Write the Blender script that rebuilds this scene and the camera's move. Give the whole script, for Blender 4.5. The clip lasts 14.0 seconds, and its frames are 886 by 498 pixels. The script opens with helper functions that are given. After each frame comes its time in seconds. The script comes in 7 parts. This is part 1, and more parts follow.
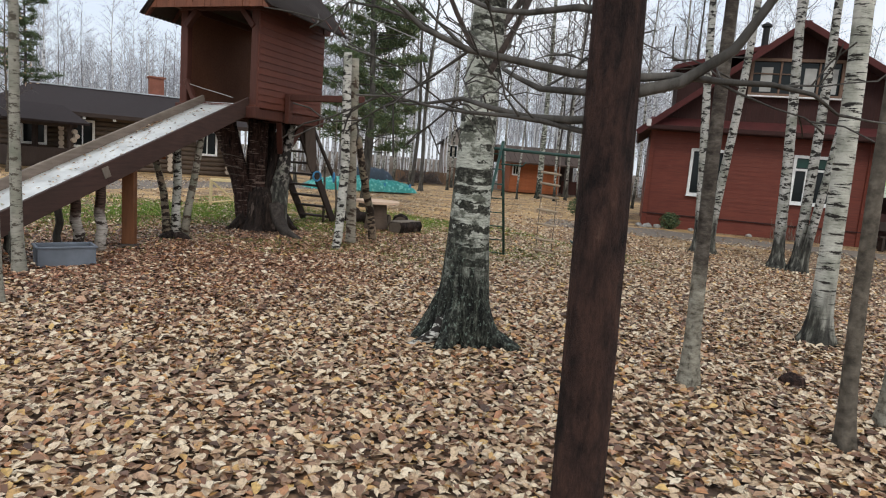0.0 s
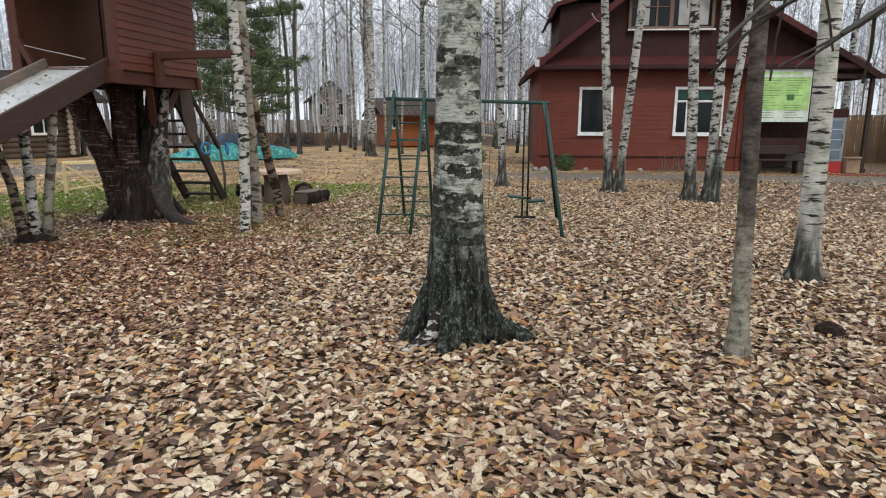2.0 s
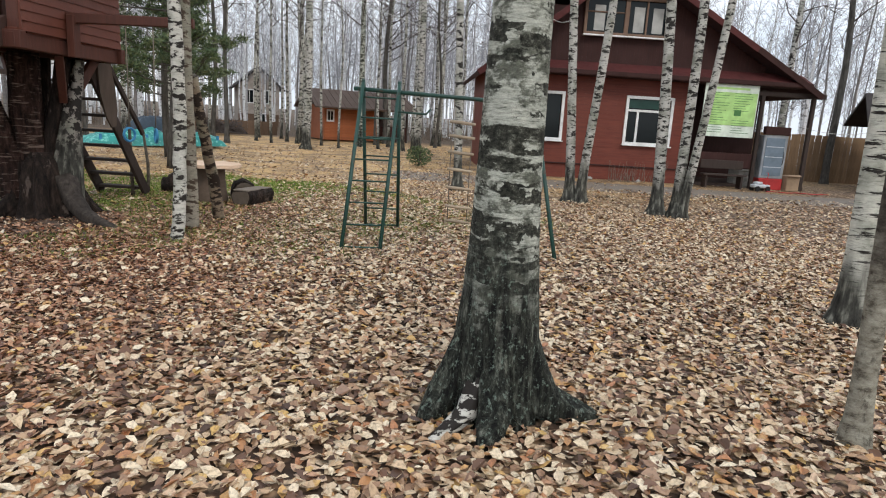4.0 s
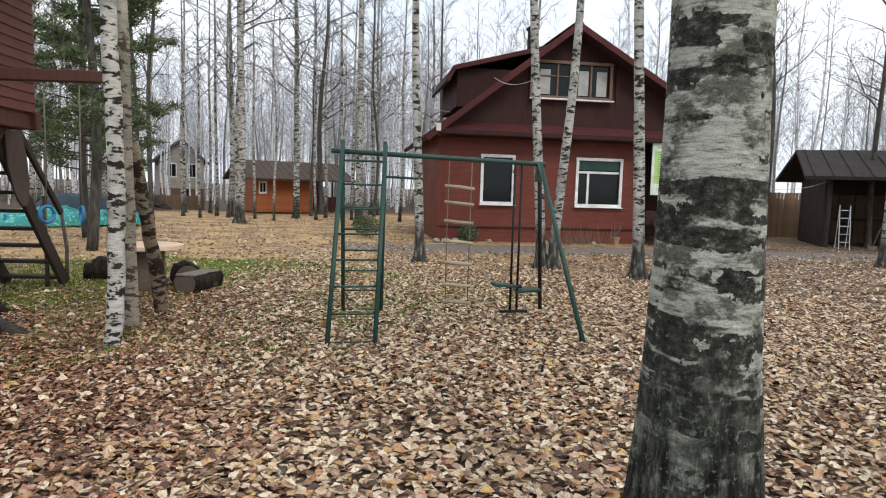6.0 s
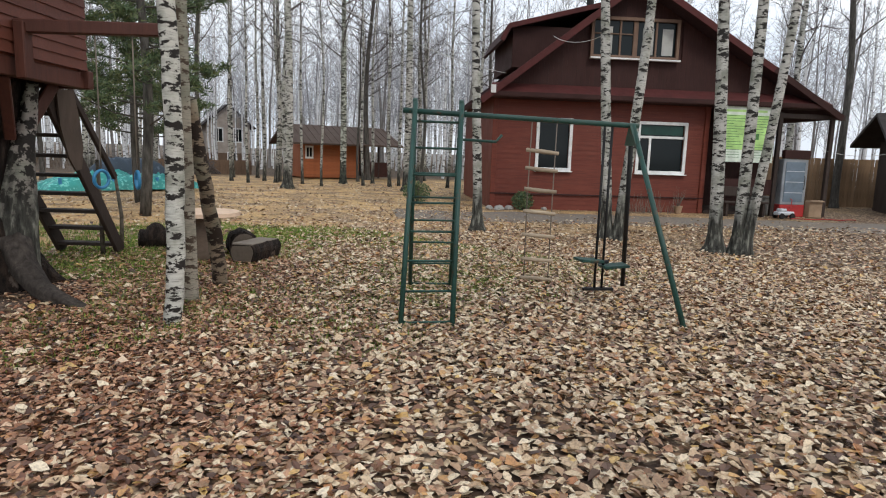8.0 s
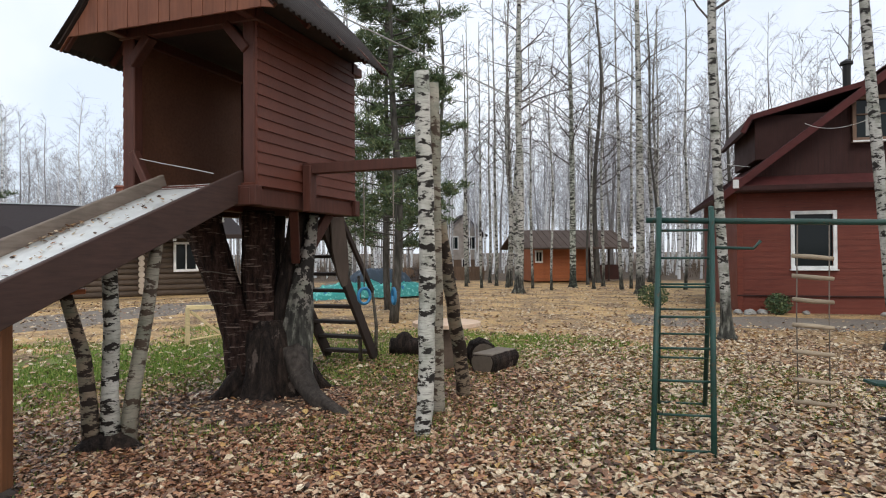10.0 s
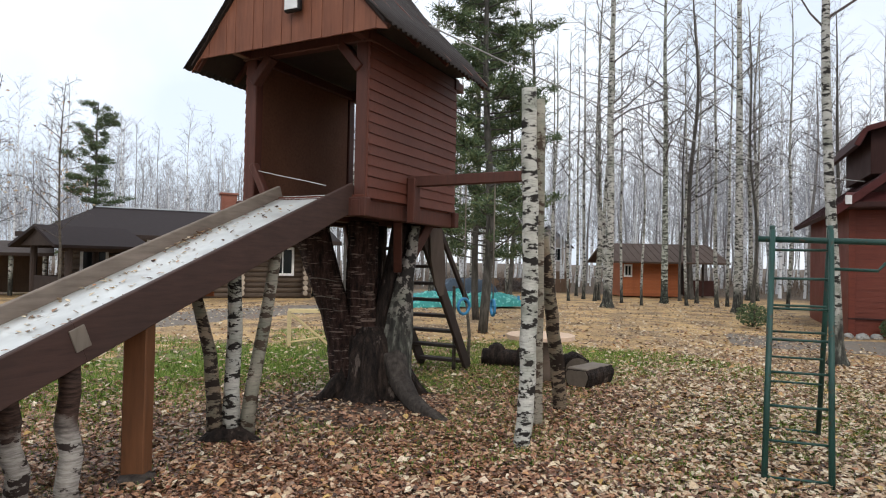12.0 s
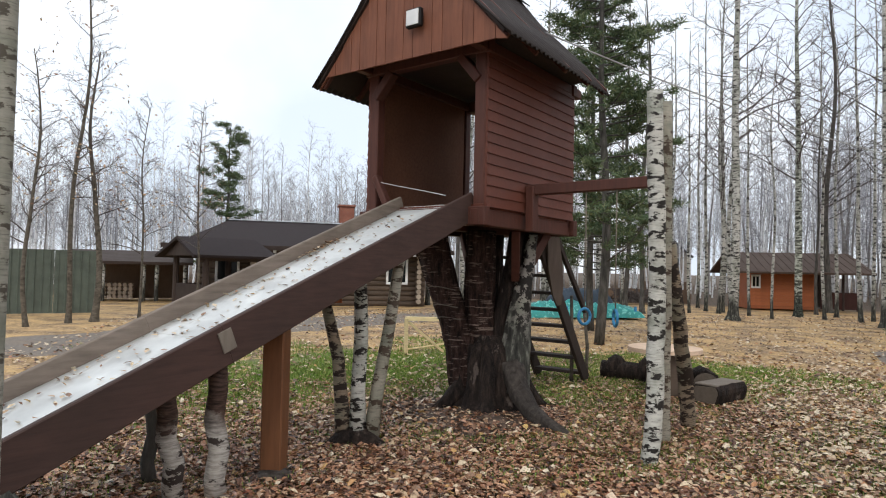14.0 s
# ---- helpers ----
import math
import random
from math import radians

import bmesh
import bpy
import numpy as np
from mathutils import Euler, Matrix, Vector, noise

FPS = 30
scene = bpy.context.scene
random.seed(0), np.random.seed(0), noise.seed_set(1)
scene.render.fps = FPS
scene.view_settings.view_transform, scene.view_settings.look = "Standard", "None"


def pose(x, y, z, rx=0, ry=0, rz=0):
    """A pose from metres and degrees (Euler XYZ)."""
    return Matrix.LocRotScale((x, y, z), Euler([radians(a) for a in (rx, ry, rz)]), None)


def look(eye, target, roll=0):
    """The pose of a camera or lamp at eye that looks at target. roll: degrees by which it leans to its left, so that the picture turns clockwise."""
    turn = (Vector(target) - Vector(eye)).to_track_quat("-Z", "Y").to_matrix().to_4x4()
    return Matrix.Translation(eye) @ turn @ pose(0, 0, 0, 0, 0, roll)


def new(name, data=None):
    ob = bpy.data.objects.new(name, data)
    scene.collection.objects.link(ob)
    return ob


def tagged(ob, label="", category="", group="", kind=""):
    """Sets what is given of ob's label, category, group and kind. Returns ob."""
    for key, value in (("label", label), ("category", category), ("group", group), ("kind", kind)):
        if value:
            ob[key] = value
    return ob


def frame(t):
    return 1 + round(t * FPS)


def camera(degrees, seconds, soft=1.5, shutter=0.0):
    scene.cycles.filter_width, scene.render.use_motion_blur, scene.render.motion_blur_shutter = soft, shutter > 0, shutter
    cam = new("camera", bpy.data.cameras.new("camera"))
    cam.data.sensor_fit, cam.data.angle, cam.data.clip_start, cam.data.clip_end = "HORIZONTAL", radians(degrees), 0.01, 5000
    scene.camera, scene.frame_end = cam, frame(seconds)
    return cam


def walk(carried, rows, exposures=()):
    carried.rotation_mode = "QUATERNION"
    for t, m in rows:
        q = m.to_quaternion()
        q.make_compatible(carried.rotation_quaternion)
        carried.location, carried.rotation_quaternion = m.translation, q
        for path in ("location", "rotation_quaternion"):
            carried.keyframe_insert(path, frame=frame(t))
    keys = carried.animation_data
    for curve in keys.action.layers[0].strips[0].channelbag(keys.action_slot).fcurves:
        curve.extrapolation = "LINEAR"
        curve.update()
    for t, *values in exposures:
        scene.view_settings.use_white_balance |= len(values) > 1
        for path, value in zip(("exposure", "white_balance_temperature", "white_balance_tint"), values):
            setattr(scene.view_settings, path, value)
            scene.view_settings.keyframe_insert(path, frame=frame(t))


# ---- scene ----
cam = camera(69.8, 14.0, 1.1)
METRES, EYE, TILT, LEAN, TURN = 6.098, 1.66, 0.0, 0.0, -27.8
ROWS = [
    (0.0, 0.0, 0.0, 0.0, 0.64, -7.99, -4.53),
    (0.5, -0.0506, 0.045, -0.0066, 1.91, -7.17, -1.59),
    (1.0, -0.0855, 0.0949, -0.0091, -3.67, -8.75, -1.53),
    (1.5, -0.1236, 0.1381, -0.0031, -11.19, -10.41, -3.63),
    (2.0, -0.1312, 0.2031, -0.0059, -11.43, -11.51, -0.14),
    (2.5, -0.141, 0.2589, -0.0017, -12.94, -12.77, -0.85),
    (5.0, -0.2189, 0.5646, -0.0129, -20.95, -9.93, -2.84),
    (5.5, -0.2274, 0.6314, -0.0164, -19.86, -6.39, 1.43),
    (6.0, -0.2423, 0.6861, -0.0189, -24.63, -5.32, -1.66),
    (6.5, -0.2683, 0.7285, -0.0219, -28.46, -6.53, -1.69),
    (7.0, -0.2699, 0.7642, -0.025, -24.44, -9.29, -2.64),
    (9.5, -0.2602, 0.8233, -0.0105, -13.64, -2.18, 0.47),
    (10.0, -0.2793, 0.8201, -0.0042, -0.83, 0.37, 0.35),
    (10.5, -0.2933, 0.8158, 0.0005, 5.75, 1.47, -0.0),
    (11.0, -0.3043, 0.8074, 0.0013, 6.7, 2.65, -1.63),
    (11.5, -0.3071, 0.8007, -0.0001, 6.69, 1.41, -0.46),
    (12.0, -0.3105, 0.7979, 0.0002, 6.57, 1.18, -1.15),
    (12.5, -0.3137, 0.8017, -0.001, 8.08, 0.79, -0.98),
    (13.0, -0.3133, 0.8039, -0.0007, 8.34, 1.33, -0.61),
    (13.5, -0.3176, 0.8012, -0.0003, 10.04, 1.92, -1.0),
    (14.0, -0.3275, 0.7943, -0.0019, 16.38, 1.85, -1.27),
]
walk(cam, [(t, pose(0, 0, EYE, TILT, LEAN, TURN) @ pose(METRES * x, METRES * y, METRES * z, 90 + pitch, roll, yaw)) for t, x, y, z, yaw, pitch, roll in ROWS],
     [(0.0, -0.14), (0.5, -0.04), (2.5, -0.02), (5.0, 0.14), (7.0, 0.04), (9.5, -0.1), (10.5, 0.02), (14.0, 0.03)])

# ---- world and light: overcast late-autumn day ----
world = bpy.data.worlds.new("overcast_sky")
scene.world = world
world.use_nodes = True
wn, wl = world.node_tree.nodes, world.node_tree.links
wn.clear()
sky = wn.new("ShaderNodeTexSky")
sky.sky_type, sky.sun_disc = "NISHITA", False
sky.sun_elevation, sky.sun_rotation = radians(34), radians(150)
sky.air_density, sky.dust_density = 1.0, 4.0
sky_scaled = wn.new("ShaderNodeMix")
sky_scaled.data_type, sky_scaled.blend_type = "RGBA", "MULTIPLY"
sky_scaled.inputs["Factor"].default_value = 1.0
wl.new(sky.outputs[0], sky_scaled.inputs[6])
sky_scaled.inputs[7].default_value = (0.1, 0.1, 0.1, 1)
cloud = wn.new("ShaderNodeMix")
cloud.data_type = "RGBA"
cloud.inputs["Factor"].default_value = 0.8
wl.new(sky_scaled.outputs[2], cloud.inputs[6])
cloud_noise = wn.new("ShaderNodeTexNoise")
cloud_noise.inputs["Scale"].default_value, cloud_noise.inputs["Detail"].default_value = 2.2, 5
cloud_ramp = wn.new("ShaderNodeValToRGB")
cloud_ramp.color_ramp.elements[0].position, cloud_ramp.color_ramp.elements[1].position = 0.38, 0.62
cloud_ramp.color_ramp.elements[0].color = (0.74, 0.82, 0.93, 1)
cloud_ramp.color_ramp.elements[1].color = (1.0, 1.02, 1.05, 1)
wl.new(cloud_noise.outputs[0], cloud_ramp.inputs[0])
wl.new(cloud_ramp.outputs[0], cloud.inputs[7])
background = wn.new("ShaderNodeBackground")
background.inputs["Strength"].default_value = 1.32
wl.new(cloud.outputs[2], background.inputs[0])
wl.new(background.outputs[0], wn.new("ShaderNodeOutputWorld").inputs[0])
sun_data = bpy.data.lights.new("sun", "SUN")
sun_data.energy, sun_data.angle, sun_data.color = 1.1, radians(18), (1.0, 0.95, 0.88)
sun = new("sun", sun_data)
sun.matrix_world = look((-14, -24, 26), (0, 0, 0))


# ---- materials ----
class Nodes:
    """A small builder of procedural node materials."""

    def __init__(self, name, rough=0.7, metal=0.0, spec=0.5):
        self.m = bpy.data.materials.new(name)
        self.m.use_nodes = True
        self.n, self.l = self.m.node_tree.nodes, self.m.node_tree.links
        self.b = self.n["Principled BSDF"]
        self.b.inputs["Roughness"].default_value = rough
        self.b.inputs["Metallic"].default_value = metal
        self.b.inputs["Specular IOR Level"].default_value = spec
        self.tc = self.n.new("ShaderNodeTexCoord")

    def coord(self, scale=(1, 1, 1), space="Object"):
        mp = self.n.new("ShaderNodeMapping")
        mp.inputs["Scale"].default_value = scale
        self.l.new(self.tc.outputs[space], mp.inputs[0])
        return mp.outputs[0]

    def noise(self, scale, detail=4, stretch=(1, 1, 1), rough=0.6, space="Object"):
        t = self.n.new("ShaderNodeTexNoise")
        t.inputs["Scale"].default_value, t.inputs["Detail"].default_value = scale, detail
        t.inputs["Roughness"].default_value = rough
        self.l.new(self.coord(stretch, space), t.inputs["Vector"])
        return t.outputs["Fac"]

    def ramp(self, fac, *stops):
        r = self.n.new("ShaderNodeValToRGB")
        e = r.color_ramp.elements
        while len(e) < len(stops):
            e.new(0.5)
        for k, (p, c) in zip(e, stops):
            k.position = p
            k.color = (*c, 1) if len(c) == 3 else c
        self.l.new(fac, r.inputs[0])
        return r.outputs[0]

    def mix(self, fac, a, b, how="MIX"):
        x = self.n.new("ShaderNodeMix")
        x.data_type, x.blend_type = "RGBA", how
        for sock, v in ((x.inputs["Factor"], fac), (x.inputs[6], a), (x.inputs[7], b)):
            if isinstance(v, (int, float)):
                sock.default_value = v
            elif isinstance(v, tuple):
                sock.default_value = (*v, 1)
            else:
                self.l.new(v, sock)
        return x.outputs[2]

    def math(self, how, a, b=0.5):
        x = self.n.new("ShaderNodeMath")
        x.operation = how
        for sock, v in zip(x.inputs, (a, b)):
            if isinstance(v, (int, float)):
                sock.default_value = v
            else:
                self.l.new(v, sock)
        return x.outputs[0]

    def color(self, c):
        self.l.new(c, self.b.inputs["Base Color"])
        return self

    def bump(self, h, strength=0.4, distance=0.02):
        x = self.n.new("ShaderNodeBump")
        x.inputs["Strength"].default_value, x.inputs["Distance"].default_value = strength, distance
        self.l.new(h, x.inputs["Height"])
        self.l.new(x.outputs[0], self.b.inputs["Normal"])
        return self

    def random(self, which="Object"):
        if which == "Object":
            return self.n.new("ShaderNodeObjectInfo").outputs["Random"]
        return self.n.new("ShaderNodeNewGeometry").outputs["Random Per Island"]

    def rough(self, fac, lo, hi):
        x = self.n.new("ShaderNodeMapRange")
        x.inputs["To Min"].default_value, x.inputs["To Max"].default_value = lo, hi
        self.l.new(fac, x.inputs["Value"])
        self.l.new(x.outputs[0], self.b.inputs["Roughness"])
        return self


def shade(c, k):
    return tuple(min(1.0, v * k) for v in c)


def wood(name, c, grain=(30, 30, 3), rough=0.7, worn=None, spread=0.35):
    """Painted or stained wood: grain, blotches, differences from board to board."""
    k = Nodes(name, rough, 0, 0.35)
    g = k.noise(1.0, 5, grain)
    base = k.ramp(g, (0.25, shade(c, 0.62)), (0.5, c), (0.8, shade(c, 1.3)))
    blot = k.noise(1.7, 4)
    base = k.mix(k.ramp(blot, (0.4, (0, 0, 0)), (0.75, (0.55, 0.55, 0.55))), base, worn or shade(c, 0.55))
    base = k.mix(spread, base, k.ramp(k.random(), (0, shade(c, 0.55)), (1, shade(c, 1.45))))
    k.color(base).bump(g, 0.35, 0.006).rough(blot, rough - 0.12, min(1, rough + 0.15))
    return k.m


def painted(name, c, rough=0.45, metal=0.0, chip_or_glint=(0.12, 0.07, 0.04), patch_at=0.72, scale=6):
    k = Nodes(name, rough, metal, 0.4)
    n1 = k.noise(scale, 6)
    base = k.mix(k.ramp(n1, (patch_at, (0, 0, 0)), (patch_at + 0.06, (1, 1, 1))), k.ramp(k.noise(2.5, 3), (0.3, shade(c, 0.75)), (0.7, shade(c, 1.15))), chip_or_glint)
    k.color(base).bump(n1, 0.15, 0.003).rough(n1, rough - 0.08, rough + 0.2)
    return k.m


def make_birch(name, white, band, dark_base, cut=0.545, bands=(5.5, 5.5, 14)):
    """Birch bark: pale paper, dark cross bands, black cracked foot."""
    k = Nodes(name, 0.75, 0, 0.25)
    fine = k.noise(1.0, 5, (9, 9, 85))
    wide = k.noise(1.0, 6, bands, 0.68)
    blot = k.noise(2.6, 5)
    paper = k.ramp(fine, (0.32, shade(white, 0.42)), (0.45, shade(white, 0.85)), (0.7, white))
    paper = k.mix(k.ramp(blot, (0.45, (0, 0, 0)), (0.62, (0.72, 0.72, 0.72))), paper, (0.15, 0.165, 0.125))
    bark = k.mix(k.ramp(wide, (cut, (0, 0, 0)), (cut + 0.025, (1, 1, 1))), paper, band)
    sep = k.n.new("ShaderNodeSeparateXYZ")
    k.l.new(k.tc.outputs["Object"], sep.inputs[0])
    height = k.math("ADD", sep.outputs[2], k.math("MULTIPLY", k.noise(3.0, 5, (1.4, 1.4, 0.35)), 1.5))
    foot = k.math("MULTIPLY", k.noise(1.0, 6, (17, 17, 3.5)), 1.0)
    footc = k.ramp(foot, (0.35, (0.012, 0.011, 0.01)), (0.52, (0.05, 0.05, 0.042)), (0.68, (0.2, 0.2, 0.17)))
    mask = k.n.new("ShaderNodeMapRange")
    mask.inputs["From Min"].default_value, mask.inputs["From Max"].default_value = dark_base, dark_base + 0.55
    k.l.new(height, mask.inputs["Value"])
    base = k.mix(mask.outputs[0], footc, bark)
    rel = k.mix(mask.outputs[0], foot, k.math("MULTIPLY", wide, 0.5))
    k.color(base).bump(rel, 0.7, 0.03)
    return k.m


BIRCH = make_birch("birch_bark", (0.52, 0.51, 0.475), (0.022, 0.02, 0.018), 1.3, 0.525)


def make_old_birch():
    """Rough old birch: pale paper rings between dark ragged bands, cracked black foot with lichen."""
    k = Nodes("old_birch_bark", 0.85, 0, 0.2)
    warp = k.noise(7.0, 5)
    ring = k.n.new("ShaderNodeTexNoise")
    ring.inputs["Scale"].default_value, ring.inputs["Detail"].default_value = 1.0, 3
    k.l.new(k.mix(0.14, k.coord((1.7, 1.7, 13)), k.mix(1.0, warp, (12.0, 12.0, 12.0), "MULTIPLY"), "ADD"), ring.inputs["Vector"])
    crack = k.noise(1.0, 7, (26, 26, 34), 0.72)
    lines = k.noise(1.0, 7, (13, 13, 80), 0.7)
    blot = k.noise(5.0, 6, (1, 1, 1.6), 0.7)
    paper = k.ramp(lines, (0.34, (0.12, 0.13, 0.108)), (0.45, (0.37, 0.39, 0.34)), (0.61, (0.58, 0.60, 0.535)))
    paper = k.mix(k.ramp(blot, (0.49, (0, 0, 0)), (0.56, (0.9, 0.9, 0.9))), paper, k.ramp(crack, (0.35, (0.02, 0.024, 0.018)), (0.6, (0.13, 0.14, 0.11)), (0.75, (0.32, 0.32, 0.27))))
    dark = k.ramp(crack, (0.38, (0.01, 0.011, 0.009)), (0.54, (0.05, 0.052, 0.042)), (0.68, (0.24, 0.245, 0.21)))
    bark = k.mix(k.ramp(ring.outputs["Fac"], (0.525, (0, 0, 0)), (0.55, (1, 1, 1))), paper, dark)
    sep = k.n.new("ShaderNodeSeparateXYZ")
    k.l.new(k.tc.outputs["Object"], sep.inputs[0])
    height = k.math("ADD", sep.outputs[2], k.math("MULTIPLY", k.noise(3.0, 6, (2.4, 2.4, 0.5)), 1.6))
    fiss = k.noise(1.0, 8, (24, 24, 6), 0.75)
    lich = k.noise(38.0, 5, (1, 1, 0.8), 0.7)
    foot = k.ramp(fiss, (0.42, (0.006, 0.006, 0.006)), (0.53, (0.032, 0.036, 0.029)), (0.61, (0.11, 0.118, 0.098)), (0.73, (0.34, 0.35, 0.30)))
    foot = k.mix(k.ramp(lich, (0.555, (0, 0, 0)), (0.64, (0.65, 0.65, 0.65))), foot, (0.25, 0.32, 0.27))
    mask = k.n.new("ShaderNodeMapRange")
    mask.inputs["From Min"].default_value, mask.inputs["From Max"].default_value = 1.4, 1.95
    k.l.new(height, mask.inputs["Value"])
    k.color(k.mix(mask.outputs[0], foot, bark)).bump(k.mix(mask.outputs[0], fiss, k.math("MULTIPLY", crack, 0.6)), 1.0, 0.035)
    return k.m


BIRCH_OLD = make_old_birch()
BIRCH_DASH = make_birch("smooth_birch_bark", (0.62, 0.62, 0.55), (0.02, 0.018, 0.016), 0.95, 0.56, (3.2, 3.2, 26))
BIRCH_POST = make_birch("knotty_birch_bark", (0.58, 0.57, 0.52), (0.02, 0.017, 0.015), -0.3, 0.515)
STEM_BIRCH = make_birch("stump_stem_bark", (0.28, 0.25, 0.225), (0.016, 0.013, 0.011), 1.55, 0.455, (9, 9, 9))
BIRCH_CLEAN = make_birch("young_birch_bark", (0.34, 0.33, 0.28), (0.08, 0.07, 0.055), -0.5)


BIRCH_TAN = make_birch("tan_birch_bark", (0.36, 0.33, 0.27), (0.07, 0.05, 0.036), -0.5, 0.53)
BIRCH_BROWN = make_birch("brown_birch_bark", (0.27, 0.21, 0.15), (0.026, 0.018, 0.014), -0.5, 0.50)


def make_peeling():
    """Grey-white birch bark turning dark wet brown towards the top of a short pole."""
    k = Nodes("peeling_birch_bark", 0.75, 0, 0.25)
    n1, band, blot = k.noise(1.0, 5, (9, 9, 60)), k.noise(1.0, 6, (5.5, 5.5, 12), 0.68), k.noise(3.0, 5)
    paper = k.mix(k.ramp(band, (0.53, (0, 0, 0)), (0.56, (1, 1, 1))), k.ramp(n1, (0.34, (0.2, 0.18, 0.16)), (0.6, (0.46, 0.43, 0.39))), (0.04, 0.03, 0.026))
    brown = k.ramp(n1, (0.34, (0.02, 0.012, 0.009)), (0.6, (0.085, 0.05, 0.038)))
    sep = k.n.new("ShaderNodeSeparateXYZ")
    k.l.new(k.tc.outputs["Object"], sep.inputs[0])
    up = k.ramp(k.math("ADD", sep.outputs[2], k.math("MULTIPLY", blot, 0.5)), (0.78, (0, 0, 0)), (0.92, (1, 1, 1)))
    k.color(k.mix(up, paper, brown)).bump(band, 0.5, 0.015)
    return k.m


BIRCH_BARE = make_peeling()


def make_bark(name, c, scale=(16, 16, 3)):
    k = Nodes(name, 0.85, 0, 0.2)
    n1, n2 = k.noise(1.0, 7, scale), k.noise(3.0, 4)
    k.color(k.mix(k.ramp(n2, (0.5, (0, 0, 0)), (0.7, (0.6, 0.6, 0.6))), k.ramp(n1, (0.3, shade(c, 0.35)), (0.52, c), (0.75, shade(c, 1.7))), shade(c, 0.5)))
    k.bump(n1, 0.8, 0.02)
    return k.m




def make_pine_bark():
    """Flaking brown bark: plates, dark cracks and reddish peeled spots."""
    k = Nodes("pine_bark", 0.85, 0, 0.2)
    n1, n2, n3 = k.noise(1.0, 8, (16, 16, 5), 0.75), k.noise(1.0, 6, (9, 9, 6), 0.7), k.noise(1.0, 5, (45, 45, 20), 0.7)
    c = k.ramp(n1, (0.36, (0.008, 0.006, 0.006)), (0.48, (0.036, 0.021, 0.018)), (0.62, (0.075, 0.04, 0.031)), (0.75, (0.14, 0.085, 0.068)))
    c = k.mix(k.ramp(n2, (0.55, (0, 0, 0)), (0.65, (0.75, 0.75, 0.75))), c, (0.075, 0.04, 0.031))
    k.color(k.mix(k.ramp(n3, (0.5, (0, 0, 0)), (0.72, (0.7, 0.7, 0.7))), c, (0.014, 0.011, 0.01))).bump(n1, 1.0, 0.03)
    return k.m


PINE_BARK = make_pine_bark()
GREY_BARK = make_bark("grey_bark", (0.115, 0.10, 0.08), (12, 12, 14))
ROOT_BARK = make_bark("bare_root", (0.055, 0.046, 0.04), (18, 18, 8))
DARK_BARK = make_bark("dark_bark", (0.085, 0.08, 0.072))


def make_stump():
    """Wet dark bark, cracked lengthwise, with pale peeled streaks; darkened further for treehouse shade."""
    k = Nodes("stump_bark", 0.85, 0, 0.2)
    n1, n2 = k.noise(1.0, 8, (15, 15, 3.0), 0.75), k.noise(1.0, 6, (6, 6, 2.2), 0.7)
    c = k.ramp(n1, (0.36, (0.005, 0.004, 0.004)), (0.52, (0.024, 0.017, 0.014)), (0.68, (0.065, 0.045, 0.035)))
    k.color(k.mix(k.ramp(n2, (0.62, (0, 0, 0)), (0.66, (0.7, 0.7, 0.7))), c, (0.16, 0.125, 0.105))).bump(n1, 1.0, 0.04)
    return k.m


STUMP_BARK = make_stump()


def make_scarred():
    """Dark reddish-brown old bark with torn pale cross scars."""
    k = Nodes("scarred_stem_bark", 0.85, 0, 0.2)
    n1, tear, where = k.noise(1.0, 8, (18, 18, 5), 0.75), k.noise(1.0, 5, (4, 4, 42), 0.6), k.noise(1.0, 4, (3.5, 3.5, 5))
    c = k.ramp(n1, (0.36, (0.006, 0.004, 0.004)), (0.5, (0.034, 0.018, 0.014)), (0.68, (0.095, 0.054, 0.042)))
    scar = k.math("MULTIPLY", k.ramp(tear, (0.56, (0, 0, 0)), (0.6, (1, 1, 1))), k.ramp(where, (0.44, (0, 0, 0)), (0.54, (1, 1, 1))))
    k.color(k.mix(k.math("MULTIPLY", scar, 0.8), c, (0.27, 0.2, 0.165))).bump(k.math("ADD", n1, k.math("MULTIPLY", tear, 0.4)), 1.0, 0.045)
    return k.m


STEM_SCARRED = make_scarred()


def make_young_bark():
    """Thin bark: pale lichen-grey low down, dark grey-brown higher up, with cross marks."""
    k = Nodes("young_tree_bark", 0.85, 0, 0.2)
    n1, n2, n3 = k.noise(1.0, 6, (10, 10, 20), 0.7), k.noise(2.2, 4), k.noise(1.0, 5, (22, 22, 12), 0.7)
    sep = k.n.new("ShaderNodeSeparateXYZ")
    k.l.new(k.tc.outputs["Object"], sep.inputs[0])
    up = k.ramp(k.math("ADD", k.math("MULTIPLY", sep.outputs[2], 0.5), k.math("MULTIPLY", n2, 0.9)), (0.85, (0, 0, 0)), (1.15, (1, 1, 1)))
    pale = k.ramp(n1, (0.36, (0.075, 0.065, 0.05)), (0.48, (0.22, 0.205, 0.165)), (0.68, (0.36, 0.35, 0.29)))
    dark = k.ramp(n1, (0.34, (0.022, 0.018, 0.015)), (0.52, (0.075, 0.064, 0.053)), (0.72, (0.15, 0.135, 0.115)))
    k.color(k.mix(k.ramp(n3, (0.56, (0, 0, 0)), (0.66, (0.7, 0.7, 0.7))), k.mix(up, pale, dark), (0.05, 0.042, 0.034))).bump(n1, 0.8, 0.015)
    return k.m


YOUNG_BARK = make_young_bark()
TWIG = make_bark("twig_bark", (0.105, 0.09, 0.085))
# Twigs of the far wood: distance haze put into a paler, bluer colour.
HAZED_TWIG = make_bark("hazed_far_twig", (0.36, 0.365, 0.40))


